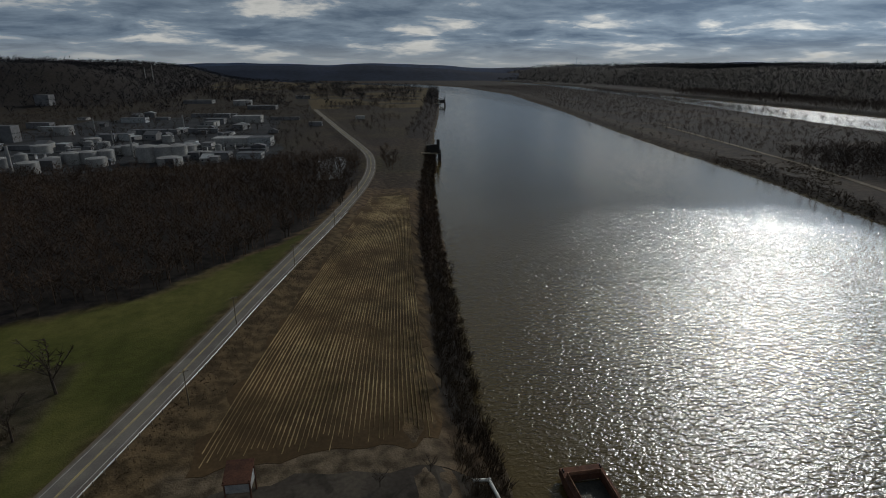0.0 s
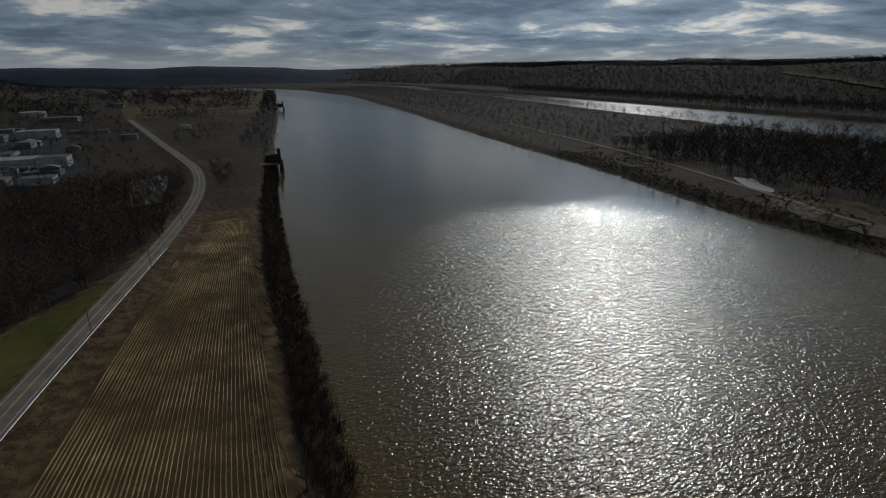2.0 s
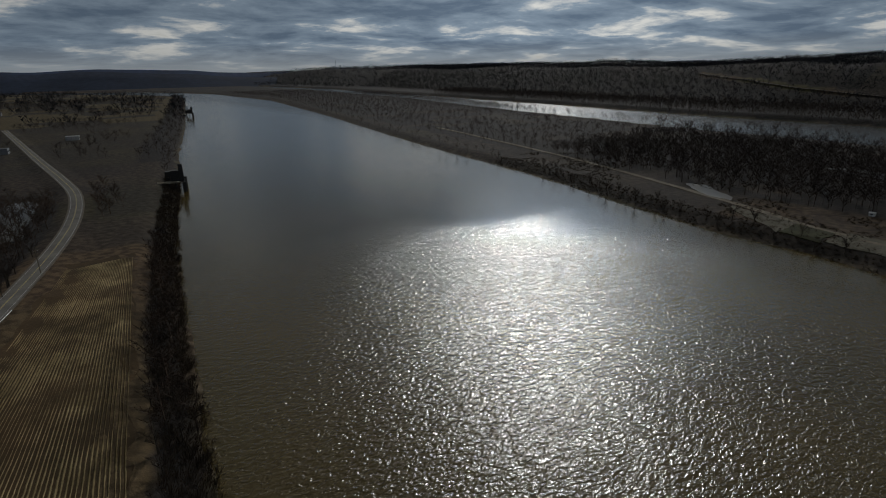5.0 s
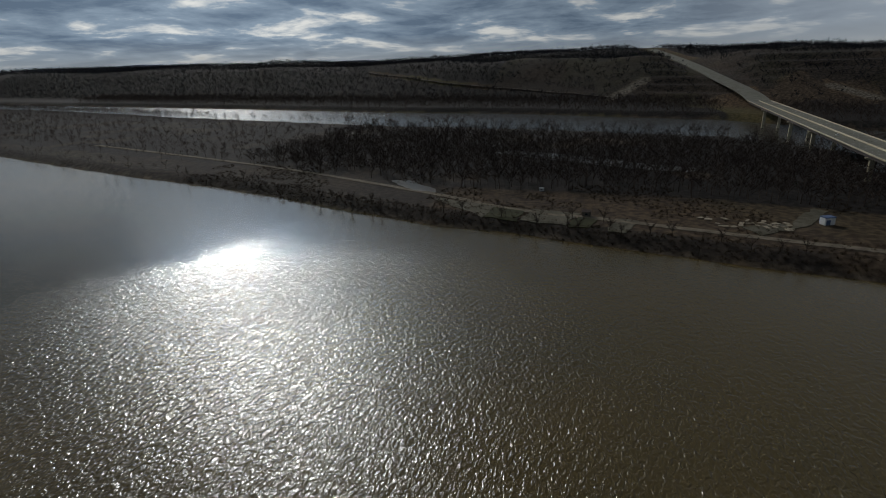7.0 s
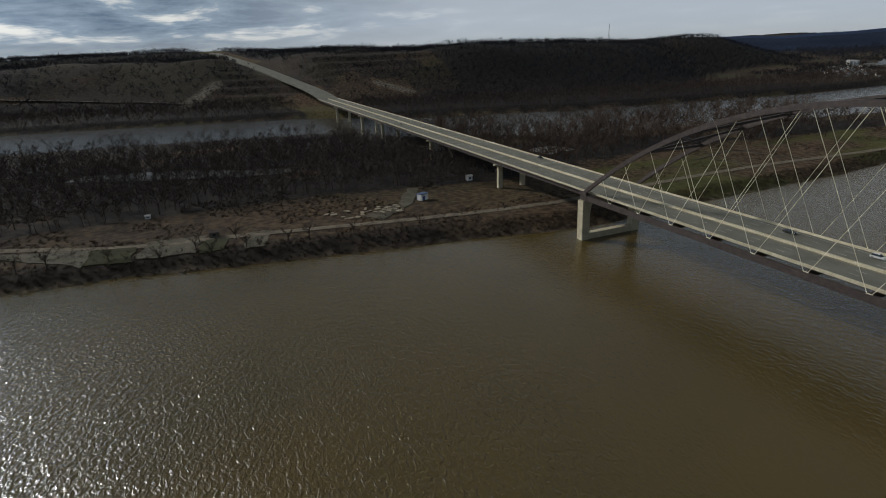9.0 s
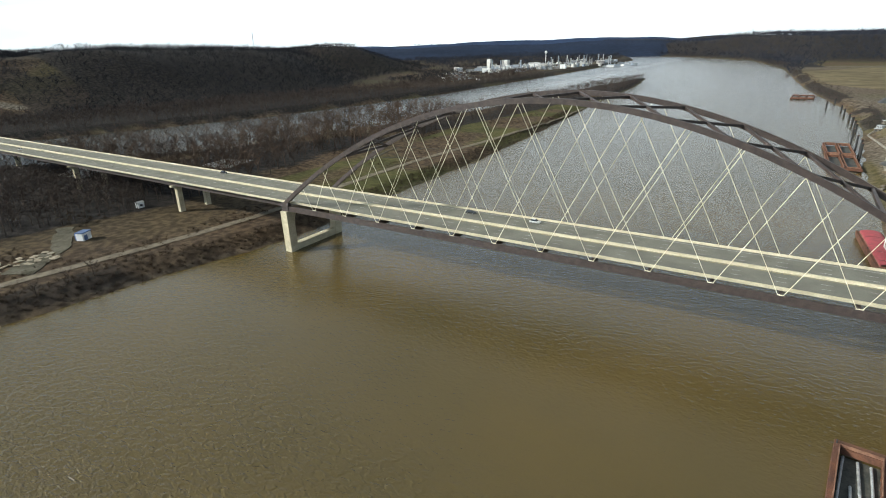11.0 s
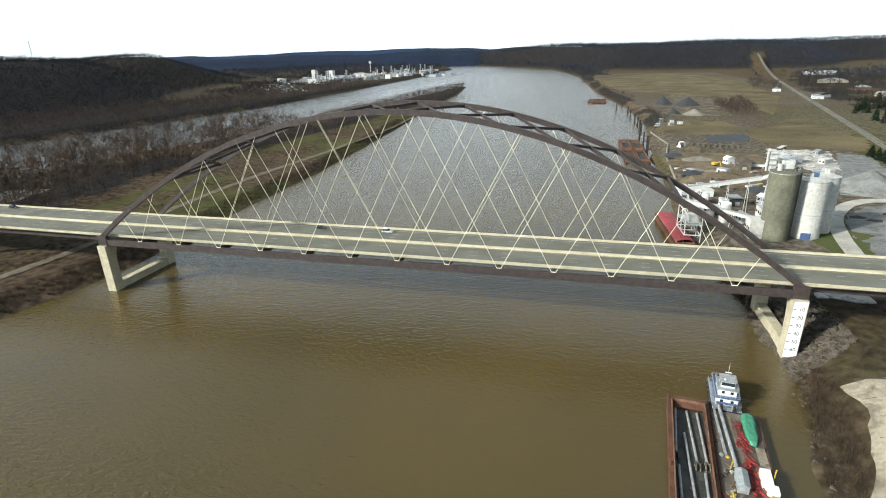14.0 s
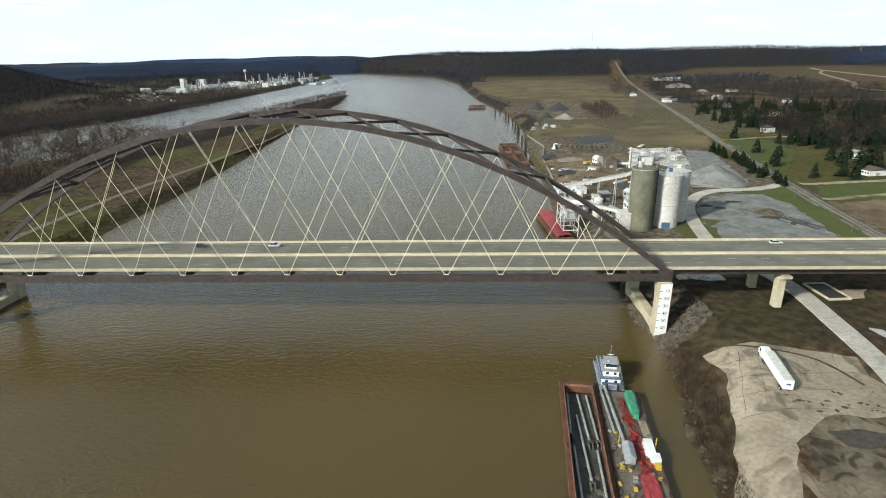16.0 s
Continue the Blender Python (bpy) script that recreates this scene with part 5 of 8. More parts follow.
wood("woods", scatter(RNG, 700, 1500, -1500, 1700, 11, lambda x, y: woods(x, y) * (x > at(FAR, y)) * (x < at(FAR, y) + 130)), THIN, RNG, (1.1, 1.7), TWIG, "bare woods along the back channel")
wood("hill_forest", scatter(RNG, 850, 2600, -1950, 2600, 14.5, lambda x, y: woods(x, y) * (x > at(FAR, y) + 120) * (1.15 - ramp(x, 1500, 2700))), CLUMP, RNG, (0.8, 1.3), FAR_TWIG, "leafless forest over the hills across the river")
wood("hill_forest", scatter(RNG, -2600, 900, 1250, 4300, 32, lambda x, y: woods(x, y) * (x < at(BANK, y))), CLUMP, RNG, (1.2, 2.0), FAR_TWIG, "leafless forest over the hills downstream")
wood("hill_forest", scatter(RNG, -3300, 3000, -4150, -1500, 31, lambda x, y: woods(x, y) * ((x < at(BANK, y)) | (x > at(FAR, y) + 60) & (y < -1950))), CLUMP, RNG, (1.7, 2.6), HAZE_TWIG, "leafless forest over the hills upstream")
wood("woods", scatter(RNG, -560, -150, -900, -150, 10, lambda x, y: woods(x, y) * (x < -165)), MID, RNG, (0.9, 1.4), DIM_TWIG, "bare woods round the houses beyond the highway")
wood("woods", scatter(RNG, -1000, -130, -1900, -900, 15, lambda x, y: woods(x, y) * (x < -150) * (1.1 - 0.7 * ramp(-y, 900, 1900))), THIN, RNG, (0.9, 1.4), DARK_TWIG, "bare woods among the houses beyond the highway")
wood("woods", scatter(RNG, -500, 800, 570, 2400, 14, lambda x, y: woods(x, y) * (x < at(BANK, y)) * (hills(x, y)[0] < 0.1)), THIN, RNG, (0.6, 1.0), TWIG, "bare trees along the bank downstream")
wood("woods", scatter(RNG, 0, 300, -2600, -520, 9, lambda x, y: woods(x, y) * (x < at(BANK, y)) * (at(BANK, y) - x < 40)), THIN, RNG, (0.45, 0.8), TWIG, "bare trees along the upstream bank")
wood("brush", scatter(RNG, 10, 330, 50, 640, 1.9, lambda x, y: (at(BANK, y) - x > -1.0) * (at(BANK, y) - x < 11) * 0.95), SHRUB, RNG, (0.7, 1.7), BRUSH, "dense dark winter brush along the river bank")
wood("brush", scatter(RNG, 310, 560, -20, 480, 2.6, lambda x, y: ((x - at(ISLAND, y) > 0) * (x - at(ISLAND, y) < 20)) * 0.85 + ((x - at(ISLAND, y) > 20) * (x - at(ISLAND, y) < 140)) * 0.5 * (lumps(x, y, 26, 44) > 0.55)), SHRUB, RNG, (0.45, 1.05), BRUSH, "brown winter brush on the island shore")
wood("brush", scatter(RNG, 310, 480, -640, -20, 2.6, lambda x, y: ((x - at(ISLAND, y) > 0) * (x - at(ISLAND, y) < 15)) * 0.9 + ((x - at(ISLAND, y) > 30) * (x - at(ISLAND, y) < 140)) * 0.25 * (lumps(x, y, 26, 44) > 0.6)), SHRUB, RNG, (0.4, 1.0), BRUSH, "brown winter brush on the island shore by the bridge")
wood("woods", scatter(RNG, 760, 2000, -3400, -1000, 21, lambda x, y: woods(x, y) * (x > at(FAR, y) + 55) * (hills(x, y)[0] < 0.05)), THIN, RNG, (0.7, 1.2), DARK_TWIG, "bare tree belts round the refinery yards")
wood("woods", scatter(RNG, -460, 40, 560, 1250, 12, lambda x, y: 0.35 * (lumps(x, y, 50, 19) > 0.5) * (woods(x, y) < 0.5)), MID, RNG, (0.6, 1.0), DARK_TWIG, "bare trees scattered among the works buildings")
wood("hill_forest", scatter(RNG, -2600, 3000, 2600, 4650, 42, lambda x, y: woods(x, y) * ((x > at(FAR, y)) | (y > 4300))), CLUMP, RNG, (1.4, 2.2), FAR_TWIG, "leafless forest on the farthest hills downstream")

# ---- single trees ----
def bare_tree(seed, tall, spread):
    """A leafless tree: tapered trunk with limbs, and a crown of fine twigs."""
    rng = random.Random(seed)
    ob = thing("tree", pose(0, 0, 0), "leafless grey-brown tree in winter", "tree", "bare trees")
    bm = bmesh.new()
    rod(bm, (0, 0, -0.4), (rng.uniform(-0.3, 0.3), rng.uniform(-0.3, 0.3), tall * 0.55), tall * 0.026, tall * 0.013, 6)
    tv, tf = [], []
    for i in range(9):
        a, z, r = i * 2.4 + rng.uniform(-0.4, 0.4), tall * rng.uniform(0.2, 0.55), spread * rng.uniform(0.55, 1.0)
        tip = Vector((math.cos(a) * r, math.sin(a) * r, min(tall, z + r * rng.uniform(0.8, 1.7))))
        start = Vector((0, 0, z))
        rod(bm, start, tip, tall * 0.010, tall * 0.003, 4)
        for j in range(24):
            p = start.lerp(tip, rng.uniform(0.25, 1.0))
            q = p + Vector((rng.uniform(-1, 1), rng.uniform(-1, 1), rng.uniform(-0.1, 1.2))) * spread * rng.uniform(0.15, 0.42)
            s = (q - p).cross(Vector((rng.uniform(-1, 1), rng.uniform(-1, 1), 0.3))).normalized() * tall * 0.008
            k = len(tv)
            tv.extend([tuple(p - s), tuple(p + s), tuple(q)])
            tf.append((k, k + 1, k + 2))
    part("trunk", bm, BARK, ob)
    part("crown", mesh_of("crown", tv, tf), TWIG, ob, "tangle of bare twigs")
    return ob


def conifer(seed, tall, spread):
    """A dark evergreen: trunk and ragged tiers of drooping boughs."""
    rng = random.Random(seed)
    ob = thing("conifer", pose(0, 0, 0), "dark green conifer with ragged boughs", "tree", "conifers")
    part("trunk", rod(bmesh.new(), (0, 0, -0.3), (0, 0, tall * 0.9), tall * 0.018, 0.03, 6), BARK, ob)
    tv, tf = [], []
    for i in range(240):
        u = rng.random() ** 0.8
        z, r, a = tall * (0.06 + 0.94 * u), spread * (1 - u) ** 0.8 * rng.uniform(0.7, 1.1) + 0.15, rng.uniform(0, 6.28)
        d, s = Vector((math.cos(a), math.sin(a), 0)), Vector((-math.sin(a), math.cos(a), 0)) * (0.3 + r * 0.25)
        c = d * r * 0.25 + Vector((0, 0, z))
        e = d * r + Vector((0, 0, z - r * rng.uniform(0.1, 0.4)))
        k = len(tv)
        tv.extend([tuple(c), tuple(c.lerp(e, 0.7) - s), tuple(e), tuple(c.lerp(e, 0.7) + s + Vector((0, 0, 0.25)))])
        tf.append((k, k + 1, k + 2, k + 3))
    part("crown", mesh_of("crown", tv, tf), NEEDLE, ob)
    return ob


treerng = random.Random(77)
TREES = [bare_tree(i, t, s) for i, (t, s) in enumerate(((12, 5.0), (9, 4.0), (14, 5.2)))]
spots = [(-63, 150, 0, 1.5), (-65, 129, 1, 1.3), (374, 117, 0, 0.85), (377, 135, 1, 0.8)]
for y in list(np.arange(122, 430, 8.5)):
    spots.append((float(at(BANK, y)) - treerng.uniform(2, 12), y + treerng.uniform(-3, 3), treerng.randrange(3), treerng.uniform(0.45, 0.75)))
for y in np.arange(20, 420, 12):
    spots.append((float(at(ISLAND, y)) + treerng.uniform(4, 18), y + treerng.uniform(-4, 4), treerng.randrange(3), treerng.uniform(0.5, 0.8)))
for x, y in ((22, -60), (15, -38), (-2, -110), (-64, 49), (-75, 71), (-92, 115), (-105, 134), (-83, 93), (21, 91), (33, 93)):
    spots.append((x, y, treerng.randrange(3), treerng.uniform(0.35, 0.6)))
for i in range(46):
    x = treerng.uniform(-190, 45)
    y = float(np.interp(x, [-412, -98, -56, -21, -0, 35, 59], [176, 204, 219, 262, 286, 344, 415])) + treerng.uniform(2, 30)
    spots.append((x, y, treerng.randrange(3), treerng.uniform(0.7, 1.15)))
for i in range(70):
    x, y = treerng.uniform(-520, -165), treerng.uniform(-820, -260)
    if x < -140 - 0.14 * -y:
        spots.append((x, y, treerng.randrange(3), treerng.uniform(0.8, 1.35)))
for i in range(34):
    y = treerng.uniform(-560, -100)
    spots.append((float(at(ISLAND, y)) + float(np.interp(y, [-600, -391, -246, -100], [50, 95, 125, 110])) + treerng.uniform(-14, 30), y, treerng.randrange(3), treerng.uniform(0.9, 1.4)))
for i, (x, y, k, s) in enumerate(spots):
    m = Matrix.Translation((x, y, ground_at(x, y))) @ Matrix.Rotation(treerng.uniform(0, 6.28), 4, "Z") @ Matrix.Scale(s, 4)
    copy_thing(TREES[k], m)
for k, (x, y) in enumerate(((-156, 220), (-182, 230), (34, 356))):
    TREES[k].matrix_basis = pose(x, y, ground_at(x, y))
FIRS = [conifer(1, 10, 4.3), conifer(2, 14, 5.2)]
spots = [(-135 + 18 * t + treerng.uniform(-4, 4), -392 + 150 * t, 0, treerng.uniform(0.6, 1.0)) for t in np.linspace(0, 1, 26)]
spots += [(x + treerng.uniform(-8, 8), y + treerng.uniform(-8, 8), 1, treerng.uniform(0.8, 1.25)) for x, y in
          ((-249, -725), (-281, -758), (-232, -633), (-192, -477), (-300, -701), (-363, -773), (-329, -608), (-218, -436), (-182, -271), (-171, -275), (-175, -377), (-169, -351), (-155, -312), (-160, -281), (-287, -419), (-272, -370),
           (-280, -440), (-270, -470), (-300, -500), (-340, -560), (-360, -620), (-400, -700), (-290, -380), (-310, -420), (-420, -640), (-390, -520))]
for i in range(120):
    x, y = treerng.uniform(-520, -175), treerng.uniform(-900, -230)
    if x < -150 - 0.16 * -y:
        spots.append((x, y, 1, treerng.uniform(0.8, 1.5)))
for cx, cy, n, r in ((-330, -722, 14, 55), (-430, -760, 14, 60), (-240, -430, 10, 28), (-215, -300, 8, 18), (-300, -420, 12, 40), (-480, -690, 12, 60), (-380, -560, 12, 50), (-260, -560, 8, 30), (-250, -620, 8, 25), (-340, -350, 10, 40)):
    for i in range(n):
        spots.append((cx + treerng.gauss(0, r * 0.6), cy + treerng.gauss(0, r * 0.6), 1, treerng.uniform(0.7, 1.35)))
spots += [(1585 + treerng.uniform(-14, 14), 112 + treerng.uniform(-16, 16), 1, treerng.uniform(0.9, 1.3)) for i in range(7)]
for x, y, k, s in spots:
    copy_thing(FIRS[k], Matrix.Translation((x, y, ground_at(x, y))) @ Matrix.Rotation(treerng.uniform(0, 6.28), 4, "Z") @ Matrix.Scale(s, 4))
for k, (x, y) in enumerate(((-131, -330), (-209, -340))):
    FIRS[k].matrix_basis = pose(x, y, ground_at(x, y))
wood("brush", scatter(RNG, 5, 50, -120, 60, 1.35, lambda x, y: ((at(BANK, y) - x > 0.2) * (at(BANK, y) - x < np.where(y > 5, 7.0, 9.5))) * 0.85 * (np.abs(y + 58) > 19)), SHRUB, RNG, (0.45, 1.25), BRUSH, "brown winter brush on the river bank by the truck lot")
wood("brush", scatter(RNG, -85, 20, 50, 390, 1.25, lambda x, y: (road_distance(x, y)[0] > 6.0) * (road_distance(x, y)[0] < 17) * (x > np.interp(y, ROAD_XY[:, 1], ROAD_XY[:, 0])) * 0.8), SHRUB, RNG, (0.12, 0.3), BRUSH, "brown weeds on the roadside bank below the guardrail")
wood("brush", scatter(RNG, -150, -60, 45, 205, 3.2, lambda x, y: (x < -66) * (y < 168 - 0.4 * (x + 145)) * (0.15 + lumps(x, y, 22, 61)) * 0.9), SHRUB, RNG, (0.6, 1.5), BRUSH, "thicket at the meadow's edge")

# ---- materials of things ----
RUST = material("rusty_steel", (0.15, 0.072, 0.047), (0.085, 0.047, 0.035), rough=0.85, scale=0.35, bump=0.01)
HOLD = material("dark_hold_floor", (0.085, 0.080, 0.066), (0.036, 0.038, 0.033), rough=0.7, scale=0.25, bump=0.02, stain=0.5)
PALE_RUST = material("worn_rust_edge", (0.24, 0.135, 0.09), (0.14, 0.075, 0.052), rough=0.85, scale=0.5, bump=0.01)
DARK_RUST = material("dark_rusty_floor", (0.10, 0.085, 0.068), (0.17, 0.15, 0.125), rough=0.9, scale=0.2, bump=0.02)
GREY_STEEL = material("grey_steel", (0.46, 0.47, 0.47), (0.30, 0.31, 0.32), rough=0.5, scale=0.6, metal=0.3)
WHITE = material("white_enamel", (0.80, 0.80, 0.79), (0.68, 0.68, 0.66), rough=0.5, scale=0.25)
OFFWHITE = material("weathered_white", (0.66, 0.65, 0.61), (0.50, 0.49, 0.46), rough=0.7, scale=0.12)
SILO_WHITE = material("weathered_white_silo", (0.60, 0.59, 0.55), (0.48, 0.465, 0.42), rough=0.6, scale=0.08, fine=10, stain=0.12)
SILO_GREY = material("stained_concrete_silo", (0.185, 0.180, 0.130), (0.125, 0.122, 0.09), rough=0.9, scale=0.12, fine=6)
BLACK = material("black_rubber", (0.02, 0.02, 0.021), (0.03, 0.03, 0.03), rough=0.8, scale=2.0)
GLASS = material("dark_window_glass", (0.03, 0.04, 0.05), (0.02, 0.025, 0.03), rough=0.08, scale=0.5)
GREEN_TARP = material("green_tarpaulin", (0.07, 0.27, 0.16), (0.05, 0.20, 0.12), rough=0.55, scale=0.8, bump=0.05)
RED = material("faded_red_paint", (0.34, 0.045, 0.05), (0.25, 0.035, 0.04), rough=0.55, scale=0.4)
DARK_RED = material("red_scrap_pipe", (0.36, 0.035, 0.032), (0.17, 0.028, 0.025), rough=0.7, scale=0.8)
BLUE = material("blue_paint", (0.08, 0.125, 0.25), (0.06, 0.10, 0.20), rough=0.5, scale=0.5)
NAVY = material("navy_hull_paint", (0.03, 0.04, 0.075), (0.02, 0.024, 0.04), rough=0.5, scale=0.5)
WOOD = material("grey_wood", (0.20, 0.165, 0.12), (0.13, 0.105, 0.08), rough=0.9, scale=0.8)
YELLOW_PAINT = material("yellow_paint", (0.60, 0.42, 0.06), (0.45, 0.31, 0.05), rough=0.6, scale=0.6)
ROOF = material("brown_shingle_roof", (0.13, 0.10, 0.085), (0.085, 0.068, 0.06), rough=0.9, scale=0.5)
GREY_ROOF = material("grey_metal_roof", (0.35, 0.37, 0.38), (0.25, 0.27, 0.28), rough=0.6, scale=0.4)
STONE = material("riprap_stone", (0.130, 0.112, 0.090), (0.060, 0.051, 0.041), rough=0.95, scale=0.4, fine=5)


# ---- boats and barges ----
def hopper_barge(m, label, length=59.0, width=10.6, cover=None, load=None):
    """An open river barge with raked bow, side decks, coaming and a deep hold, or a red arched cover."""
    ob = thing("barge", m, label, "barge", "river barges")
    w, L = width / 2, length
    bm = bmesh.new()
    prof = [(0, 1.2), (0, 2.9), (L, 2.9), (L, 1.2), (L - 5, -0.8), (5, -0.8)]
    for s in (-1, 1):      # side tanks
        a, b = s * w, s * (w - 1.0)
        fa, fb = [bm.verts.new((a, y, z)) for y, z in prof], [bm.verts.new((b, y, z)) for y, z in prof]
        bm.faces.new(fa), bm.faces.new(fb[::-1])
        for i in range(6):
            bm.faces.new((fa[i], fa[(i + 1) % 6], fb[(i + 1) % 6], fb[i]))
    for y0, y1 in ((0.0, 3.0), (L - 3.0, L)):   # end decks
        box(bm, (0, (y0 + y1) / 2, 2.05), (width - 2.0, y1 - y0, 1.7))
    part("hull", bm, RUST, ob, "rust-brown steel hull")
    part("hold_floor", box(bmesh.new(), (0, L / 2, 0.35), (width - 2.0, L - 6, 0.5)), HOLD, ob, "dark stained hold floor")
    bm = bmesh.new()
    for s in (-1, 1):
        box(bm, (s * (w - 1.1), L / 2, 3.3), (0.18, L - 5, 0.85))
    for y in (2.6, L - 2.6):
        box(bm, (0, y, 3.3), (width - 2.2, 0.18, 0.85))
    part("coaming", bm, PALE_RUST, ob)
    for s in (-1, 1):
        for y in np.arange(4, L - 3, 3.4):
            part("hold_rib", box(bmesh.new(), (s * (w - 1.08), float(y), 1.7), (0.22, 0.18, 2.2)), RUST, ob)
        for y in (1.2, L / 2, L - 1.2):
            for o in (-0.35, 0.35):
                part("bitt", rod(bmesh.new(), (s * (w - 0.5), y + o, 2.8), (s * (w - 0.5), y + o, 3.5), 0.16, n=8), BLACK, ob)
    if cover:
        n = 9
        for i in range(n):
            y0, y1 = 3.0 + (L - 6) * i / n, 3.0 + (L - 6) * (i + 1) / n - 0.12
            bm = bmesh.new()
            prev = None
            for k in range(9):
                a = math.pi * k / 8
                p = (-math.cos(a) * (w - 0.9), 3.5 + math.sin(a) * (1.25 + 0.1 * (i % 2)))
                cur = [bm.verts.new((p[0], y, p[1])) for y in (y0, y1)]
                if prev:
                    bm.faces.new((prev[0], cur[0], cur[1], prev[1]))
                prev = cur
            bmesh.ops.holes_fill(bm, edges=bm.edges)
            part("cover_panel", bm, cover, ob, "arched red barge cover")
    if load:
        load(ob)
    return ob


def spuds(ob):
    """Long pale steel pipes with forked ends lying in the hold."""
    for x, y0, y1, dx in ((3.1, 3.6, 23.0, 0.3), (0.2, 4.0, 25.5, -1.6), (-2.4, 4.2, 25.0, -1.2), (1.2, 14.0, 40.0, -1.6), (2.9, 27.0, 50.0, -0.6), (-2.9, 28.0, 52.0, -0.4)):
        bm = rod(bmesh.new(), (x, y0, 1.0), (x + dx, y1, 1.1), 0.33, n=10)
        pipe = part("spud_pipe", bm, GREY_STEEL, ob, "pale grey steel pipe with forked end")
        bm = bmesh.new()
        for s in (-1, 1):
            box(bm, (x + dx + s * 0.45, y1 + 0.8, 1.2), (0.25, 2.4, 0.9))
        box(bm, (x + dx, y1 - 0.2, 1.1), (1.5, 0.5, 1.1))
        part("fork", bm, DARK_RUST, pipe)
    for i in range(16):
        rr = random.Random(i)
        x, y = rr.uniform(-3.5, 3.5), rr.uniform(20, 52)
        part("scrap", box(bmesh.new(), (x, y, 0.75), (rr.uniform(0.4, 1.2), rr.uniform(0.4, 1.6), 0.3), rr.uniform(0, 90)), DARK_RUST, ob)


FLEET = pose(66.0, -14.2, 0, 0, 0, -6.2)
hopper_barge(FLEET, "open rusty barge holding long steel pipes", load=spuds)

# work barge alongside, covered in gear
deckb = thing("work_barge", FLEET @ Matrix.Translation((-10.9, 2.2, 0)), "flat rusty work barge with green tarp, red pipes and sheds", "barge", "river barges")
bm = bmesh.new()
prof = [(0, 1.0), (0, 1.9), (58, 1.9), (58, 1.0), (54, -0.8), (4, -0.8)]
fa, fb = [bm.verts.new((-6.6, y, z)) for y, z in prof], [bm.verts.new((5.2, y, z)) for y, z in prof]
bm.faces.new(fa), bm.faces.new(fb[::-1])
for i in range(6):
    bm.faces.new((fa[i], fa[(i + 1) % 6], fb[(i + 1) % 6], fb[i]))
part("hull", bm, RUST, deckb)
part("deck_plate", box(bmesh.new(), (-0.7, 29, 1.93), (11.6, 57.6, 0.06)), DARK_RUST, deckb, "worn muddy steel deck")
part("deck_edge", box(bmesh.new(), (-6.5, 29, 2.02), (0.35, 57.8, 0.3)), RUST, deckb)
part("deck_edge", box(bmesh.new(), (5.1, 29, 2.02), (0.35, 57.8, 0.3)), RUST, deckb)
part("boom_tube", rod(bmesh.new(), (2.9, -1.5, 2.5), (1.2, 24.0, 2.6), 0.42, n=10), GREY_STEEL, deckb, "blue-grey steel boom")
part("boom_tube", box(bmesh.new(), (3.7, 9.0, 2.3), (0.5, 20, 0.5), 3.5), GREY_STEEL, deckb)
for i in range(5):
    part("deck_hatch", box(bmesh.new(), (4.0, 3.0 + i * 3.3, 2.02), (2.0, 2.6, 0.12)), DARK_RUST, deckb)
part("plank_mat", box(bmesh.new(), (1.0, 8.6, 2.0), (1.7, 14.0, 0.1), 3.0), WOOD, deckb, "pale weathered timber mats")
part("deck_sheet", box(bmesh.new(), (-5.2, 17.2, 2.02), (2.0, 7.6, 0.14), 2.0), PALE_LOT, deckb, "pale sheet beside the tarpaulin")
for y in (1.0, 14.0, 27.0, 40.0, 54.0):
    for x in (-6.2, 4.8):
        for o in (-0.3, 0.3):
            part("bitt", rod(bmesh.new(), (x, y + o, 1.9), (x, y + o, 2.7), 0.15, n=7), BLACK, deckb)
for k in range(6):
    coil = bmesh.new()
    cx, cy = 2.6 + 0.5 * (k % 2), 18.5 + k * 5.6
    for j in range(12):
        a, b = j / 12 * math.tau, (j + 1) / 12 * math.tau
        rod(coil, (cx + 0.6 * math.cos(a), cy + 0.6 * math.sin(a), 2.08 + 0.05 * (k % 3)), (cx + 0.6 * math.cos(b), cy + 0.6 * math.sin(b), 2.08), 0.1, n=5)
    part("rope_coil", coil, WOOD, deckb, "coil of thick pale rope")
bm = bmesh.new()
rr = random.Random(8)
bmesh.ops.create_icosphere(bm, subdivisions=4, radius=1.0)
for v in bm.verts:
    c = [math.copysign(abs(q) ** 0.55, q) for q in v.co]
    v.co = Vector((-3.7 + c[0] * (1.5 - 0.25 * c[1]), 6.7 + c[1] * 6.4, 2.1 + c[2] * 1.45))
    v.co += Vector((noise.noise(v.co * 1.1), noise.noise(v.co * 1.3 + Vector((5, 0, 0))), noise.noise(v.co * 0.9))) * 0.25
    v.co.z = max(v.co.z, 1.96)
part("tarpaulin", bm, GREEN_TARP, deckb, "green tarpaulin over stacked gear")
for i in range(290):
    y = 3.5 + 40 * rr.random() ** 0.8
    x, a, L = -1.0 - 0.045 * y + rr.gauss(0, 0.7), rr.uniform(-0.9, 0.9), rr.uniform(0.8, 3.2)
    z = 2.05 + rr.random() * 0.45
    part("scrap_pipe", rod(bmesh.new(), (x, y, z), (x + math.sin(a) * L, y + math.cos(a) * L, z + rr.uniform(-0.1, 0.5)), rr.uniform(0.06, 0.14), n=5), DARK_RED, deckb, "red-painted scrap pipe")
bm = bmesh.new()
bmesh.ops.create_icosphere(bm, subdivisions=4, radius=1.0)
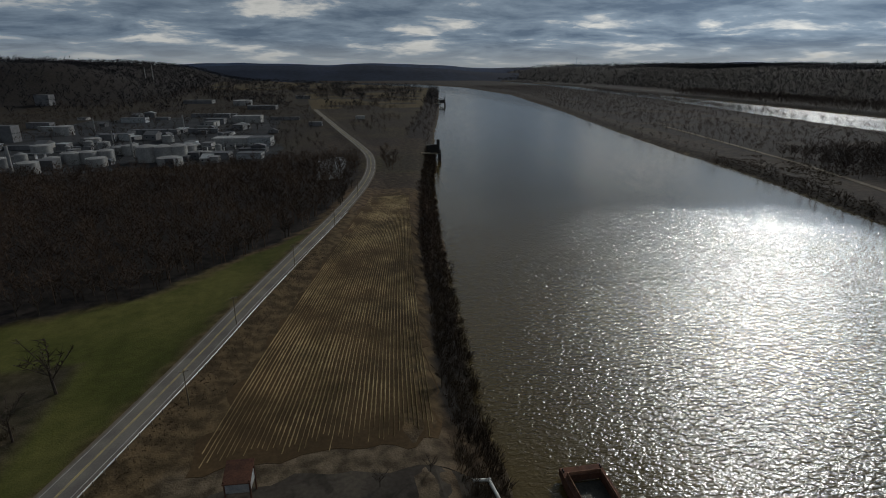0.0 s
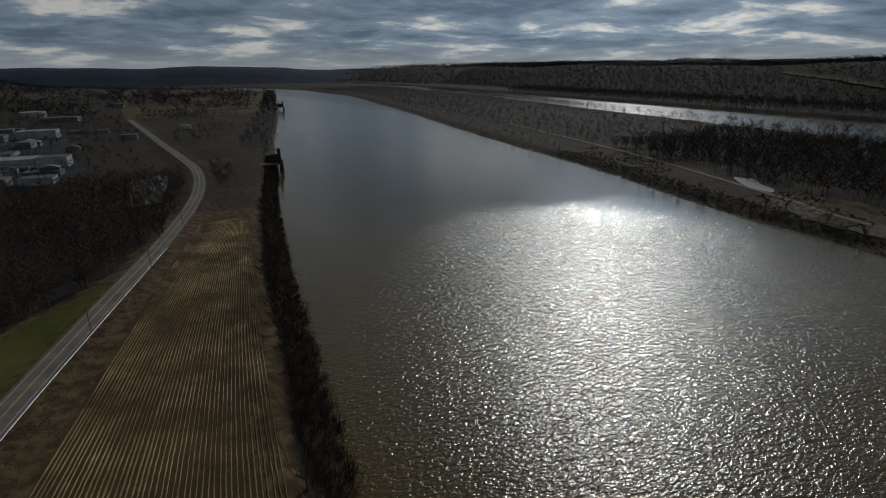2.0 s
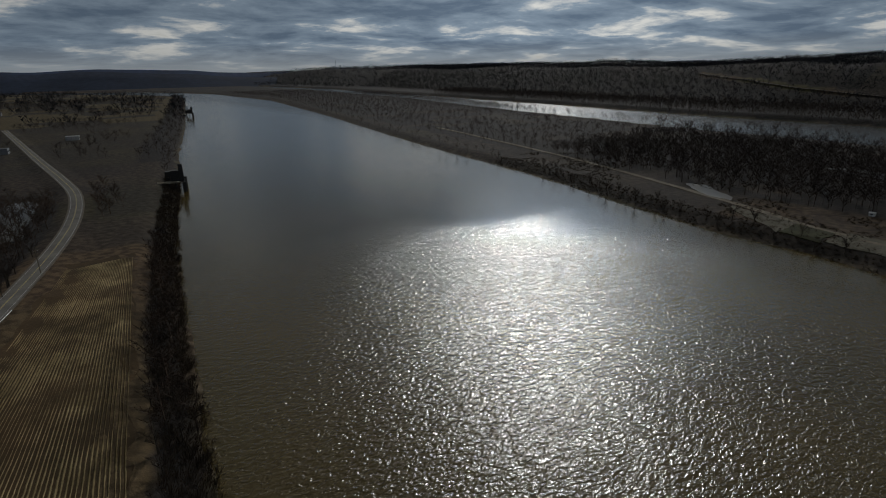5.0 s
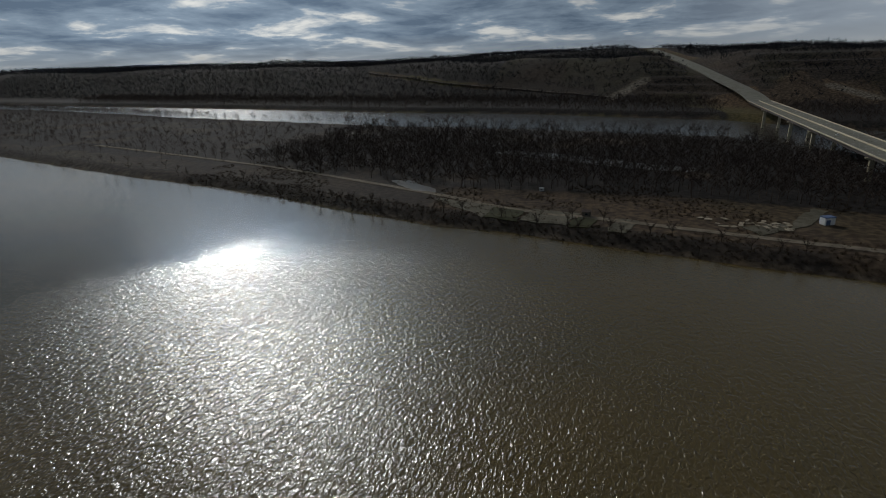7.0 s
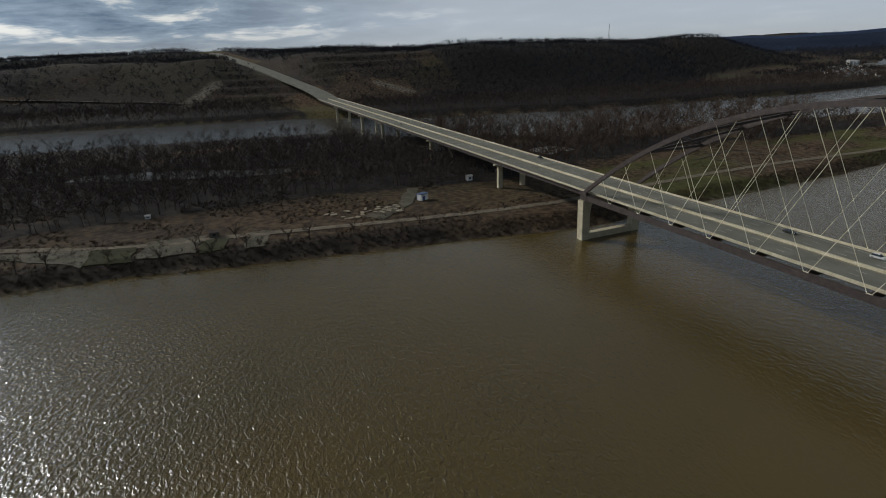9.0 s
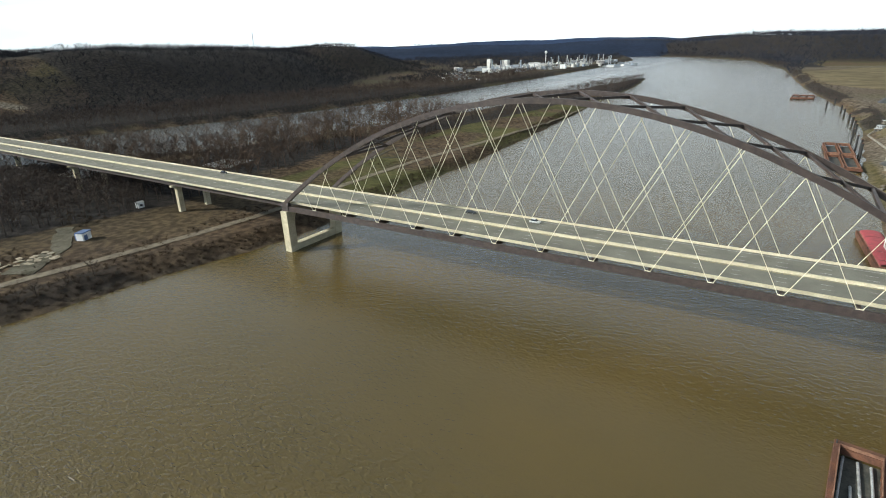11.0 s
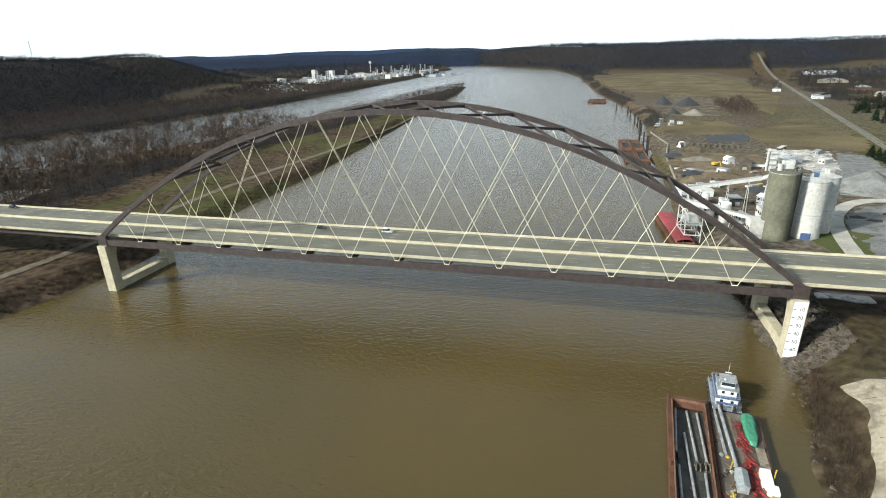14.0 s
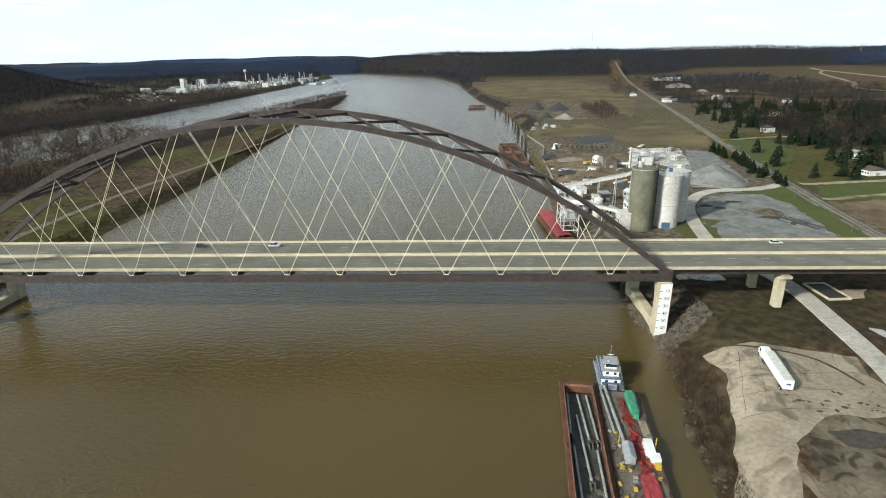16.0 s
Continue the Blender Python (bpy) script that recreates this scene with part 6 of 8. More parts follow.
for v in bm.verts:
    c = [math.copysign(abs(q) ** 0.6, q) for q in v.co]
    v.co = Vector((-2.6 + c[0] * 2.0, 40.4 + c[1] * 6.5, 2.1 + c[2] * 0.7))
    v.co += Vector((noise.noise(v.co), noise.noise(v.co + Vector((3, 1, 0))), noise.noise(v.co * 1.4))) * 0.35
    v.co.z = max(v.co.z, 1.96)
part("red_tarpaulin", bm, RED, deckb, "bright red tarpaulin")


def shed_on(ob, x, y, w, d, h, z, wallm, roofm):
    wall = part("shed_wall", box(bmesh.new(), (x, y, z + h / 2), (w, d, h)), wallm, ob, "small grey deck shed")
    bm = bmesh.new()
    o = [(-w / 2 - 0.2, 0), (0, h * 0.35), (w / 2 + 0.2, 0)]
    fa, fb = [bm.verts.new((x + a, y - d / 2 - 0.2, z + h + b)) for a, b in o], [bm.verts.new((x + a, y + d / 2 + 0.2, z + h + b)) for a, b in o]
    bm.faces.new(fa), bm.faces.new(fb[::-1])
    for i in range(3):
        bm.faces.new((fa[i], fa[(i + 1) % 3], fb[(i + 1) % 3], fb[i]))
    part("shed_roof", bm, roofm, wall)


shed_on(deckb, 0.9, 28.2, 2.4, 5.4, 2.0, 1.96, GREY_STEEL, GREY_ROOF)
part("container", box(bmesh.new(), (-4.4, 25.6, 3.0), (2.2, 4.8, 2.1), bevel=0.06), WHITE, deckb, "white metal container")
part("container", box(bmesh.new(), (-5.3, 29.0, 2.7), (2.4, 2.6, 1.6), bevel=0.06), WHITE, deckb, "white metal container")
part("engine_box", box(bmesh.new(), (-5.4, 31.6, 2.6), (1.4, 1.4, 1.2), bevel=0.08), YELLOW_PAINT, deckb, "weathered yellow engine box")
part("davit", rod(bmesh.new(), (-6.0, 25.2, 1.9), (-6.2, 25.0, 5.6), 0.16, n=8), YELLOW_PAINT, deckb, "yellow davit post")
part("davit", rod(bmesh.new(), (2.6, 23.5, 1.9), (2.5, 24.0, 5.2), 0.16, n=8), YELLOW_PAINT, deckb, "yellow davit post")
for i in range(80):
    x, y = rr.uniform(0.3, 4.8) if i % 3 else rr.uniform(-6.0, -3.4), rr.uniform(19, 56)
    part("deck_gear", box(bmesh.new(), (x, y, 2.15), (rr.uniform(0.3, 1.1), rr.uniform(0.3, 1.3), rr.uniform(0.25, 0.8)), rr.uniform(0, 90)),
         rr.choice((RUST, DARK_RUST, GREY_STEEL, WOOD, YELLOW_PAINT)), deckb)

# towboat behind it
boat = thing("towboat", FLEET @ Matrix.Translation((-10.2, -15.0, 0)), "small white river towboat with blue trim", "boat")
bm = bmesh.new()
prism(bm, [(-3.9, 0.6), (-3.4, 0), (3.4, 0), (3.9, 0.6), (3.9, 15.2), (3.2, 16.4), (-3.2, 16.4), (-3.9, 15.2)], -0.8, 1.5)
part("hull", bm, NAVY, boat, "dark blue steel hull")
part("main_deck", box(bmesh.new(), (0, 8.2, 1.55), (7.4, 15.6, 0.1)), GREY_STEEL, boat)
for x in (-1.6, 1.6):
    part("push_knee", box(bmesh.new(), (x, 16.5, 1.9), (0.7, 0.7, 3.4), bevel=0.08), BLACK, boat)
for w, y0, y1, z0, h in ((5.6, 2.6, 13.6, 1.6, 2.2), (4.7, 6.2, 12.6, 3.9, 2.0), (3.6, 7.8, 11.6, 6.0, 2.0)):
    tier = part("deckhouse", box(bmesh.new(), (0, (y0 + y1) / 2, z0 + h / 2), (w, y1 - y0, h), bevel=0.1), WHITE, boat, "white deckhouse tier")
    part("roof_edge", box(bmesh.new(), (0, (y0 + y1) / 2, z0 + h + 0.06), (w + 0.7, y1 - y0 + 0.7, 0.12), bevel=0.03), BLUE if z0 < 3 else GREY_STEEL, tier)
    big = z0 > 5
    for s in (-1, 1):
        for k in range(3):
            y = y0 + (y1 - y0) * (k + 0.5) / 3
            part("window", box(bmesh.new(), (s * (w / 2 + 0.02), y, z0 + h * 0.6), (0.08, 1.1 if big else 0.7, 0.95 if big else 0.7)), GLASS, tier)
    for y in (y0 - 0.02, y1 + 0.02):
        for k in (-1, 1) if not big else (-1, 0, 1):
            part("window", box(bmesh.new(), (k * w * (0.24 if not big else 0.31), y, z0 + h * 0.6), (0.8 if not big else 1.0, 0.08, 0.8 if not big else 1.0)), GLASS, tier)
for z, w, y0, y1 in ((3.92, 6.2, 2.3, 13.9), (6.02, 5.3, 5.9, 12.9)):
    bm = bmesh.new()
    for a, b in (((-w / 2, y0), (-w / 2, y1)), ((w / 2, y0), (w / 2, y1)), ((-w / 2, y0), (w / 2, y0)), ((-w / 2, y1), (w / 2, y1))):
        for up in (0.5, 1.0):
            rod(bm, (*a, z + up), (*b, z + up), 0.045, n=4)
        for k in range(6):
            p = (a[0] + (b[0] - a[0]) * k / 5, a[1] + (b[1] - a[1]) * k / 5)
            rod(bm, (*p, z), (*p, z + 1.0), 0.045, n=4)
    part("deck_railing", bm, GREY_STEEL, boat, "thin steel deck railing")
for x in (-2.84, 2.84):
    part("stripe", box(bmesh.new(), (x, 8.1, 2.2), (0.06, 10.6, 0.7)), BLUE, boat, "blue painted band")
part("stripe", box(bmesh.new(), (0, 13.64, 2.2), (5.3, 0.06, 0.7)), BLUE, boat)
part("pilothouse_visor", box(bmesh.new(), (0, 11.66, 7.25), (3.3, 0.06, 0.9)), GLASS, boat, "dark band of wheelhouse glass")
part("radar", box(bmesh.new(), (0, 8.8, 9.4), (1.8, 0.25, 0.2), bevel=0.05), WHITE, boat, "white radar bar")
for x, y, w, d, h in ((-2.0, 15.0, 1.0, 0.8, 0.9), (2.1, 14.8, 0.9, 0.9, 0.7), (-3.2, 2.0, 0.8, 1.6, 0.8), (2.8, 1.6, 1.0, 1.0, 1.0), (0.3, 1.2, 1.4, 0.9, 0.8)):
    part("deck_box", box(bmesh.new(), (x, y, 1.6 + h / 2), (w, d, h), bevel=0.05), GREY_STEEL if x < 0 else DARK_RUST, boat)
for x in (-3.95, 3.95):
    for y in np.arange(2.0, 15.0, 2.6):
        part("fender", rod(bmesh.new(), (x, float(y), 0.3), (x, float(y), 1.3), 0.28, n=8), BLACK, boat)
for x in (-1.8, 1.8):
    part("stack", rod(bmesh.new(), (x, 5.0, 3.8), (x, 5.0, 6.6), 0.32, n=10), BLACK, boat, "black exhaust stack")
part("mast", rod(bmesh.new(), (0, 8.8, 8.1), (0, 8.8, 12.6), 0.08, 0.04, n=6), GREY_STEEL, boat)
part("searchlight", box(bmesh.new(), (0.9, 11.0, 8.4), (0.5, 0.5, 0.5), bevel=0.1), WHITE, boat)
for s in (-1, 1):
    bm = bmesh.new()
    rod(bm, (s * 3.7, 1, 2.6), (s * 3.7, 14.5, 2.6), 0.05, n=5)
    for y in np.arange(1, 15, 1.9):
        rod(bm, (s * 3.7, float(y), 1.5), (s * 3.7, float(y), 2.6), 0.05, n=5)
    part("railing", bm, GREY_STEEL, boat)

hopper_barge(pose(49.5, -205, 0, 0, 0, 4), "red covered barge moored at the works", length=57, cover=RED)
for x, y in ((56.4, -430), (46.0, -430), (56.4, -492), (46.0, -492)):
    hopper_barge(pose(x, y, 0, 0, 0, 1), "empty rusty barge moored at the bank")
for x in (64, 75, 86):
    hopper_barge(pose(x, -1010, 0, 0, 0, -3), "empty rusty barge moored far upstream")
hopper_barge(pose(66.4, 46.4, 0, 0, 0, -5), "open rusty barge moored below the landing", length=45)
for i, (x, y) in enumerate(((48, -840), (36, -890), (33, -790), (32, -745), (30, -690), (29, -655), (29, -622), (30, -590), (38.5, -512), (38.0, -470), (37.0, -445), (38, -425))):
    tall = 14 if i >= 8 else 9
    cell = thing("mooring_post", pose(x, y, 0), "black steel mooring post standing in the river", "mooring post", "mooring posts")
    part("post", rod(bmesh.new(), (0, 0, -3), (0, 0, tall), 1.1 if i < 8 else 0.8, n=10), BLACK, cell)
    part("cap", rod(bmesh.new(), (0, 0, tall), (0, 0, tall + 0.4), 1.25 if i < 8 else 0.95, n=10), RUST, cell)


# ---- vehicles ----
def wheel(parent, x, y, r, w):
    t = part("wheel", rod(bmesh.new(), (x - w / 2, y, r), (x + w / 2, y, r), r, n=14), BLACK, parent)
    part("rim", rod(bmesh.new(), (x - w / 2 - 0.02, y, r), (x + w / 2 + 0.02, y, r), r * 0.55, n=10), GREY_STEEL, t)


def car(m, mat, label, tall=1.0):
    ob = thing("car", m, label, "car", "cars on the bridge")
    bm = bmesh.new()
    side = [(-2.3, 0.35), (-2.35, 0.8), (-2.2, 0.95 * tall), (2.1, 0.9 * tall), (2.35, 0.7), (2.35, 0.35)]
    fa, fb = [bm.verts.new((-0.9, y, z)) for y, z in side], [bm.verts.new((0.9, y, z)) for y, z in side]
    bm.faces.new(fa), bm.faces.new(fb[::-1])
    for i in range(6):
        bm.faces.new((fa[i], fa[(i + 1) % 6], fb[(i + 1) % 6], fb[i]))
    bmesh.ops.bevel(bm, geom=bm.edges[:], offset=0.07, segments=2, affect="EDGES")
    part("body", bm, mat, ob)
    bm = bmesh.new()
    lo = [(-0.82, -2.0), (0.82, -2.0), (0.82, 1.15), (-0.82, 1.15)]
    hi = [(-0.66, -1.6), (0.66, -1.6), (0.66, 0.35), (-0.66, 0.35)]
    a, b = [bm.verts.new((x, y, 0.9 * tall)) for x, y in lo], [bm.verts.new((x, y, 1.5 * tall)) for x, y in hi]
    bm.faces.new(b), bm.faces.new(a[::-1])
    for i in range(4):
        bm.faces.new((a[i], a[(i + 1) % 4], b[(i + 1) % 4], b[i]))
    part("windows", bm, GLASS, ob)
    part("roof", box(bmesh.new(), (0, -0.62, 1.5 * tall + 0.02), (1.3, 1.9, 0.06), bevel=0.02), mat, ob)
    for x in (-0.82, 0.82):
        for y in (-1.45, 1.45):
            wheel(ob, x, y, 0.33, 0.22)
        part("headlight", box(bmesh.new(), (x * 0.75, 2.33, 0.68), (0.35, 0.08, 0.16)), PAINTED, ob)
    return ob


PAINT_BLACK = material("black_car_paint", (0.02, 0.02, 0.022), (0.03, 0.03, 0.03), rough=0.25)
PAINT_WHITE = material("silver_car_paint", (0.62, 0.62, 0.60), (0.55, 0.55, 0.53), rough=0.3)
car(pose(208.2, -76.4, ROAD_Z, 0, 0, 90), PAINT_BLACK, "black saloon car crossing the bridge")
car(pose(177.5, -76.8, ROAD_Z, 0, 0, 90), PAINT_WHITE, "silver pickup crossing the bridge", 1.15)
car(pose(-22, -77.2, ROAD_Z, 0, 0, 90), PAINT_WHITE, "silver saloon car on the bridge approach")
car(pose(384, -79, deck_z(384), 0, 0, 90), PAINT_BLACK, "dark car on the far approach of the bridge")
car(pose(610, -59, deck_z(610), 0, 0, -90), PAINT_WHITE, "pale car far off on the bridge approach")

lorry = thing("semi_truck", Matrix.Translation((12.3, -0.8, ground_at(9, -12) + 0.36)) @ Matrix.Rotation(radians(-10), 4, "Z"), "white semi truck with long box trailer parked on the lot", "truck")
trailer = part("trailer", box(bmesh.new(), (0, -8.2, 2.75), (2.6, 16.2, 2.8), bevel=0.05), WHITE, lorry, "white box trailer")
part("trailer_roof", box(bmesh.new(), (0, -8.2, 4.17), (2.5, 16.0, 0.05)), OFFWHITE, trailer)
part("emblem", box(bmesh.new(), (-1.31, -2.6, 2.9), (0.03, 1.7, 1.2)), BLUE, trailer, "dark blue emblem")
part("emblem", box(bmesh.new(), (-1.31, -4.6, 2.9), (0.03, 1.6, 0.4)), BLUE, trailer)
part("emblem", box(bmesh.new(), (0, -0.07, 2.9), (1.2, 0.03, 0.5)), BLUE, trailer)
part("chassis", box(bmesh.new(), (0, -8.5, 1.15), (1.0, 15.5, 0.3)), BLACK, lorry)
cab = part("cab", box(bmesh.new(), (0, -18.6, 2.2), (2.45, 2.4, 2.9), bevel=0.18), WHITE, lorry, "white tractor cab")
part("hood", box(bmesh.new(), (0, -20.6, 1.55), (2.1, 1.9, 1.5), bevel=0.25), WHITE, cab)
part("windscreen", box(bmesh.new(), (0, -19.83, 2.75), (2.0, 0.08, 0.9)), GLASS, cab)
for x in (-1.24, 1.24):
    part("side_window", box(bmesh.new(), (x, -19.1, 2.75), (0.06, 0.9, 0.8)), GLASS, cab)
for x in (-1.05, 1.05):
    for y in (-1.8, -3.1, -15.2, -16.5, -20.4):
        wheel(lorry, x, y, 0.52, 0.5)


# ---- riprap: single stones round the pier ----
riprap = thing("riprap", pose(0, 0, 0), "bank of loose grey riprap stones round the bridge pier", "stones", kind="structure")
stone_meshes = []
for i in range(5):
    bm = bmesh.new()
    bmesh.ops.create_icosphere(bm, subdivisions=1, radius=1.0)
    for v in bm.verts:
        v.co *= 1 + 0.35 * noise.noise(v.co * 1.7 + Vector((i * 7, 0, 0)))
        v.co.z *= 0.65
    me = bpy.data.meshes.new("stone")
    bm.to_mesh(me)
    bm.free()
    me.materials.append(STONE)
    stone_meshes.append(me)
rr = random.Random(31)
RIP = [(40, -90), (37, -58), (33, -43), (33.5, -32), (27, -38), (18, -43), (11, -50), (11, -63), (13, -78), (24, -94)]
n = 0
sv, sf = [], []
while n < 3600:
    x, y = rr.uniform(10, 42), rr.uniform(-98, -29)
    if not inside(RIP, np.array([x]), np.array([y]))[0]:
        continue
    n += 1
    z, s = ground_at(x, y) if n < 300 else None, rr.uniform(0.34, 0.72)
    if n < 300:
        st = new("stone", stone_meshes[n % 5])
        st.parent = riprap
        st.matrix_basis = Matrix.Translation((x, y, z + 0.15)) @ Matrix.Rotation(rr.uniform(0, 6), 4, "Z") @ Matrix.Scale(s, 4)
    else:
        sv.append((x, y, s))
bv = np.array([v.co[:] for v in stone_meshes[0].vertices])
bf = np.array([p.vertices[:] for p in stone_meshes[0].polygons])
sv = np.array(sv)
places = np.stack([sv[:, 0], sv[:, 1], height(sv[:, 0], sv[:, 1]) + 0.1], 1)
v, f = many(bv, bf, places, sv[:, 2], sv[:, 0] * 37.0)
tagged(part("loose_stones", mesh_of("loose_stones", v, f), STONE, riprap), kind="stuff")

rubble = thing("bank_rubble", pose(0, 0, 0), "pale broken stones along the foot of the river bank", "stones", kind="structure")
for k in range(110):
    y = rr.uniform(-30, 60)
    x = float(at(BANK, y)) - rr.uniform(-1.5, 2.5) - (2.0 if y > 5 else 0.0) * rr.random()
    st = new("stone", stone_meshes[k % 5])
    st.parent = rubble
    st.matrix_basis = Matrix.Translation((x, y, max(ground_at(x, y), -0.1) + 0.12)) @ Matrix.Rotation(rr.uniform(0, 6), 4, "Z") @ Matrix.Scale(rr.uniform(0.25, 0.7), 4)

# ---- the cement works upstream ----
def tank(m, r, h, mat, label, category="tank", group="", dome=0.12, name="storage_tank", ring=None):
    ob = thing(name, m, label, category, group)
    part("shell", rod(bmesh.new(), (0, 0, -0.5), (0, 0, h), r, n=32), mat, ob)
    bm = bmesh.new()
    bmesh.ops.create_cone(bm, cap_ends=True, segments=32, radius1=r * 1.015, radius2=r * 0.25, depth=h * dome, matrix=Matrix.Translation((0, 0, h + h * dome / 2)))
    part("roof", bm, mat, ob)
    if ring:
        for z in ring:
            part("band", rod(bmesh.new(), (0, 0, h * z), (0, 0, h * z + 0.35), r * 1.012, n=32), GREY_STEEL, ob)
    bm = bmesh.new()
    for k in range(2):
        rod(bm, (r + 0.25, -0.3 + 0.6 * k, 0), (r + 0.25, -0.3 + 0.6 * k, h + 0.8), 0.06, n=4)
    for z in np.arange(0.6, h, 1.2):
        rod(bm, (r + 0.25, -0.3, float(z)), (r + 0.25, 0.3, float(z)), 0.05, n=4)
    part("ladder", bm, GREY_STEEL, ob)
    return ob


def rail_ring(ob, r, z):
    bm = bmesh.new()
    prev = None
    for k in range(17):
        a = k / 16 * math.tau
        p = Vector((math.cos(a) * r, math.sin(a) * r, z))
        rod(bm, p, p + Vector((0, 0, 1.1)), 0.05, n=4)
        if prev:
            rod(bm, prev + Vector((0, 0, 1.1)), p + Vector((0, 0, 1.1)), 0.05, n=4)
        prev = p
    part("top_railing", bm, GREY_STEEL, ob)


def building(m, w, d, h, wall_mat, roof_mat, label, name="building", gable=True, doors=1, windows=3, group=""):
    """A plain shed or house with walls, roof, doors and windows."""
    if len(label.split()) < 5:
        label += " at the riverside works" if m.translation.y > 300 else " in the valley"
    ob = thing(name, m, label, "building", group)
    part("wall", box(bmesh.new(), (0, 0, h / 2 - 0.3), (w, d, h + 0.6)), wall_mat, ob)
    bm = bmesh.new()
    rise = min(w, d) * 0.28 if gable else 0.35
    o = [(-w / 2 - 0.35, 0), (0, rise), (w / 2 + 0.35, 0), (w / 2 + 0.35, -0.2), (-w / 2 - 0.35, -0.2)] if gable else [(-w / 2 - 0.2, 0), (-w / 2 - 0.2, rise), (w / 2 + 0.2, rise), (w / 2 + 0.2, 0)]
    fa, fb = [bm.verts.new((a, -d / 2 - 0.3, h + b)) for a, b in o], [bm.verts.new((a, d / 2 + 0.3, h + b)) for a, b in o]
    bm.faces.new(fa), bm.faces.new(fb[::-1])
    for i in range(len(o)):
        bm.faces.new((fa[i], fa[(i + 1) % len(o)], fb[(i + 1) % len(o)], fb[i]))
    part("roof", bm, roof_mat, ob)
    for s in (-1, 1):
        for k in range(windows):
            y = -d / 2 + d * (k + 0.5) / windows
            part("window", box(bmesh.new(), (s * (w / 2 + 0.02), y, h * 0.55), (0.08, min(1.6, d / windows * 0.5), min(1.4, h * 0.35))), GLASS, ob)
    for k in range(doors):
        part("door", box(bmesh.new(), (-w / 2 + w * (k + 0.5) / doors, d / 2 + 0.02, min(2.4, h * 0.7) / 2), (min(3.0, w / doors * 0.4), 0.1, min(2.4, h * 0.7))), GREY_STEEL, ob)
    return ob


def conveyor(a, b, r, label, legs=3):
    """An enclosed sloping conveyor gallery on trestle legs."""
    ob = thing("conveyor", pose(0, 0, 0), label, "conveyor", "conveyors")
    a, b = Vector(a), Vector(b)
    part("gallery", beam(bmesh.new(), a, b, r * 2, r * 2), OFFWHITE, ob)
    part("belt_rail", beam(bmesh.new(), a + Vector((0, 0, r + 0.15)), b + Vector((0, 0, r + 0.15)), r * 2.3, 0.3), GREY_STEEL, ob)
    d = (b - a).normalized()
    side = Vector((d.y, -d.x, 0)).normalized()
    for k in range(legs):
        p = a.lerp(b, (k + 0.6) / (legs + 0.2))
        g = ground_at(p.x, p.y)
        bm = bmesh.new()
        for s in (-1, 1):
            rod(bm, p + side * s * r * 0.8, Vector((p.x, p.y, max(g, -1))) + side * s * (r + 1.8), 0.16, n=5)
        for u in (0.3, 0.6):
            z = p.z + (g - p.z) * u
            w = r * 0.8 + (1.8 + r * 0.2) * u
            rod(bm, Vector((p.x, p.y, z)) - side * w, Vector((p.x, p.y, z)) + side * w, 0.1, n=4)
        part("trestle", bm, OFFWHITE, ob)
    return ob


def heap(x, y, r, h, mat, label, seed=0, stretch=1.0):
    """A pile of loose material with a soft uneven slope."""
    vs, fs = [], []
    nr, na = 7, 28
    for i in range(nr + 1):
        for j in range(na):
            u, a = i / nr, j / na * math.tau
            w = 1 + 0.18 * noise.noise(Vector((math.cos(a) * 1.5, math.sin(a) * 1.5, seed)))
            px, py = math.cos(a) * r * u * w, math.sin(a) * r * u * w * stretch
            vs.append((px, py, h * (1 - u) ** 1.05 + 0.25 * noise.noise(Vector((px * 0.4, py * 0.4, seed))) * (1 - u) - (0.6 if i == nr else 0)))
    for i in range(nr):
        for j in range(na):
            a, b = i * na + j, i * na + (j + 1) % na
            fs.append((a, a + na, b + na, b))
    me = mesh_of("stockpile", vs, fs)
    me.materials.append(mat)
    ob = new("stockpile", me)
    ob.matrix_basis = pose(x, y, ground_at(x, y) + 0.25)
    return tagged(ob, label, "stockpile", "stockpiles")


S1 = tank(pose(7.0, -152, 8), 6.3, 33, SILO_GREY, "tall stained grey concrete silo with stair tower", "silo", "silos", dome=0.02, name="silo", ring=(0.98,))
rail_ring(S1, 6.0, 33.7)
part("stair_tower", box(bmesh.new(), (-6.6, -2.0, 17), (2.2, 2.6, 35)), DARK_RUST, S1, "dark enclosed stair shaft")
part("headhouse", box(bmesh.new(), (-1.0, -1.0, 36.0), (4.5, 3.5, 3.6), bevel=0.05), OFFWHITE, S1, "pale headhouse on the silo top")
part("filter_box", rod(bmesh.new(), (2.8, 1.5, 33.5), (2.8, 1.5, 36.6), 1.1, n=10), OFFWHITE, S1)
for x, y, r, h in ((-8.5, -158, 6.4, 28), (-16.5, -168, 6.4, 28), (-5.0, -172, 6.0, 26)):
    s = tank(pose(x, y, 8), r, h, SILO_WHITE, "white steel cement silo with a dark seam", "silo", "silos", dome=0.05, name="silo", ring=(0.42, 0.99))
    rail_ring(s, r * 0.95, h + 0.4)
    part("vent", box(bmesh.new(), (0, 0, h + 2.4), (1.8, 1.6, 2.2), bevel=0.05), BLUE if x == -8.5 else OFFWHITE, s)
    part("door", box(bmesh.new(), (1.6, r - 0.05, 1.6), (4.2, 0.6, 3.4)), BLUE, s, "faded blue loading door") if x == -8.5 else None
building(pose(15.5, -153, 8), 6, 8, 9, SILO_WHITE, OFFWHITE, "white metal shed beside the silos", gable=False)
building(pose(-2, -185, 8), 14, 10, 7, OFFWHITE, GREY_ROOF, "pale cement works building")
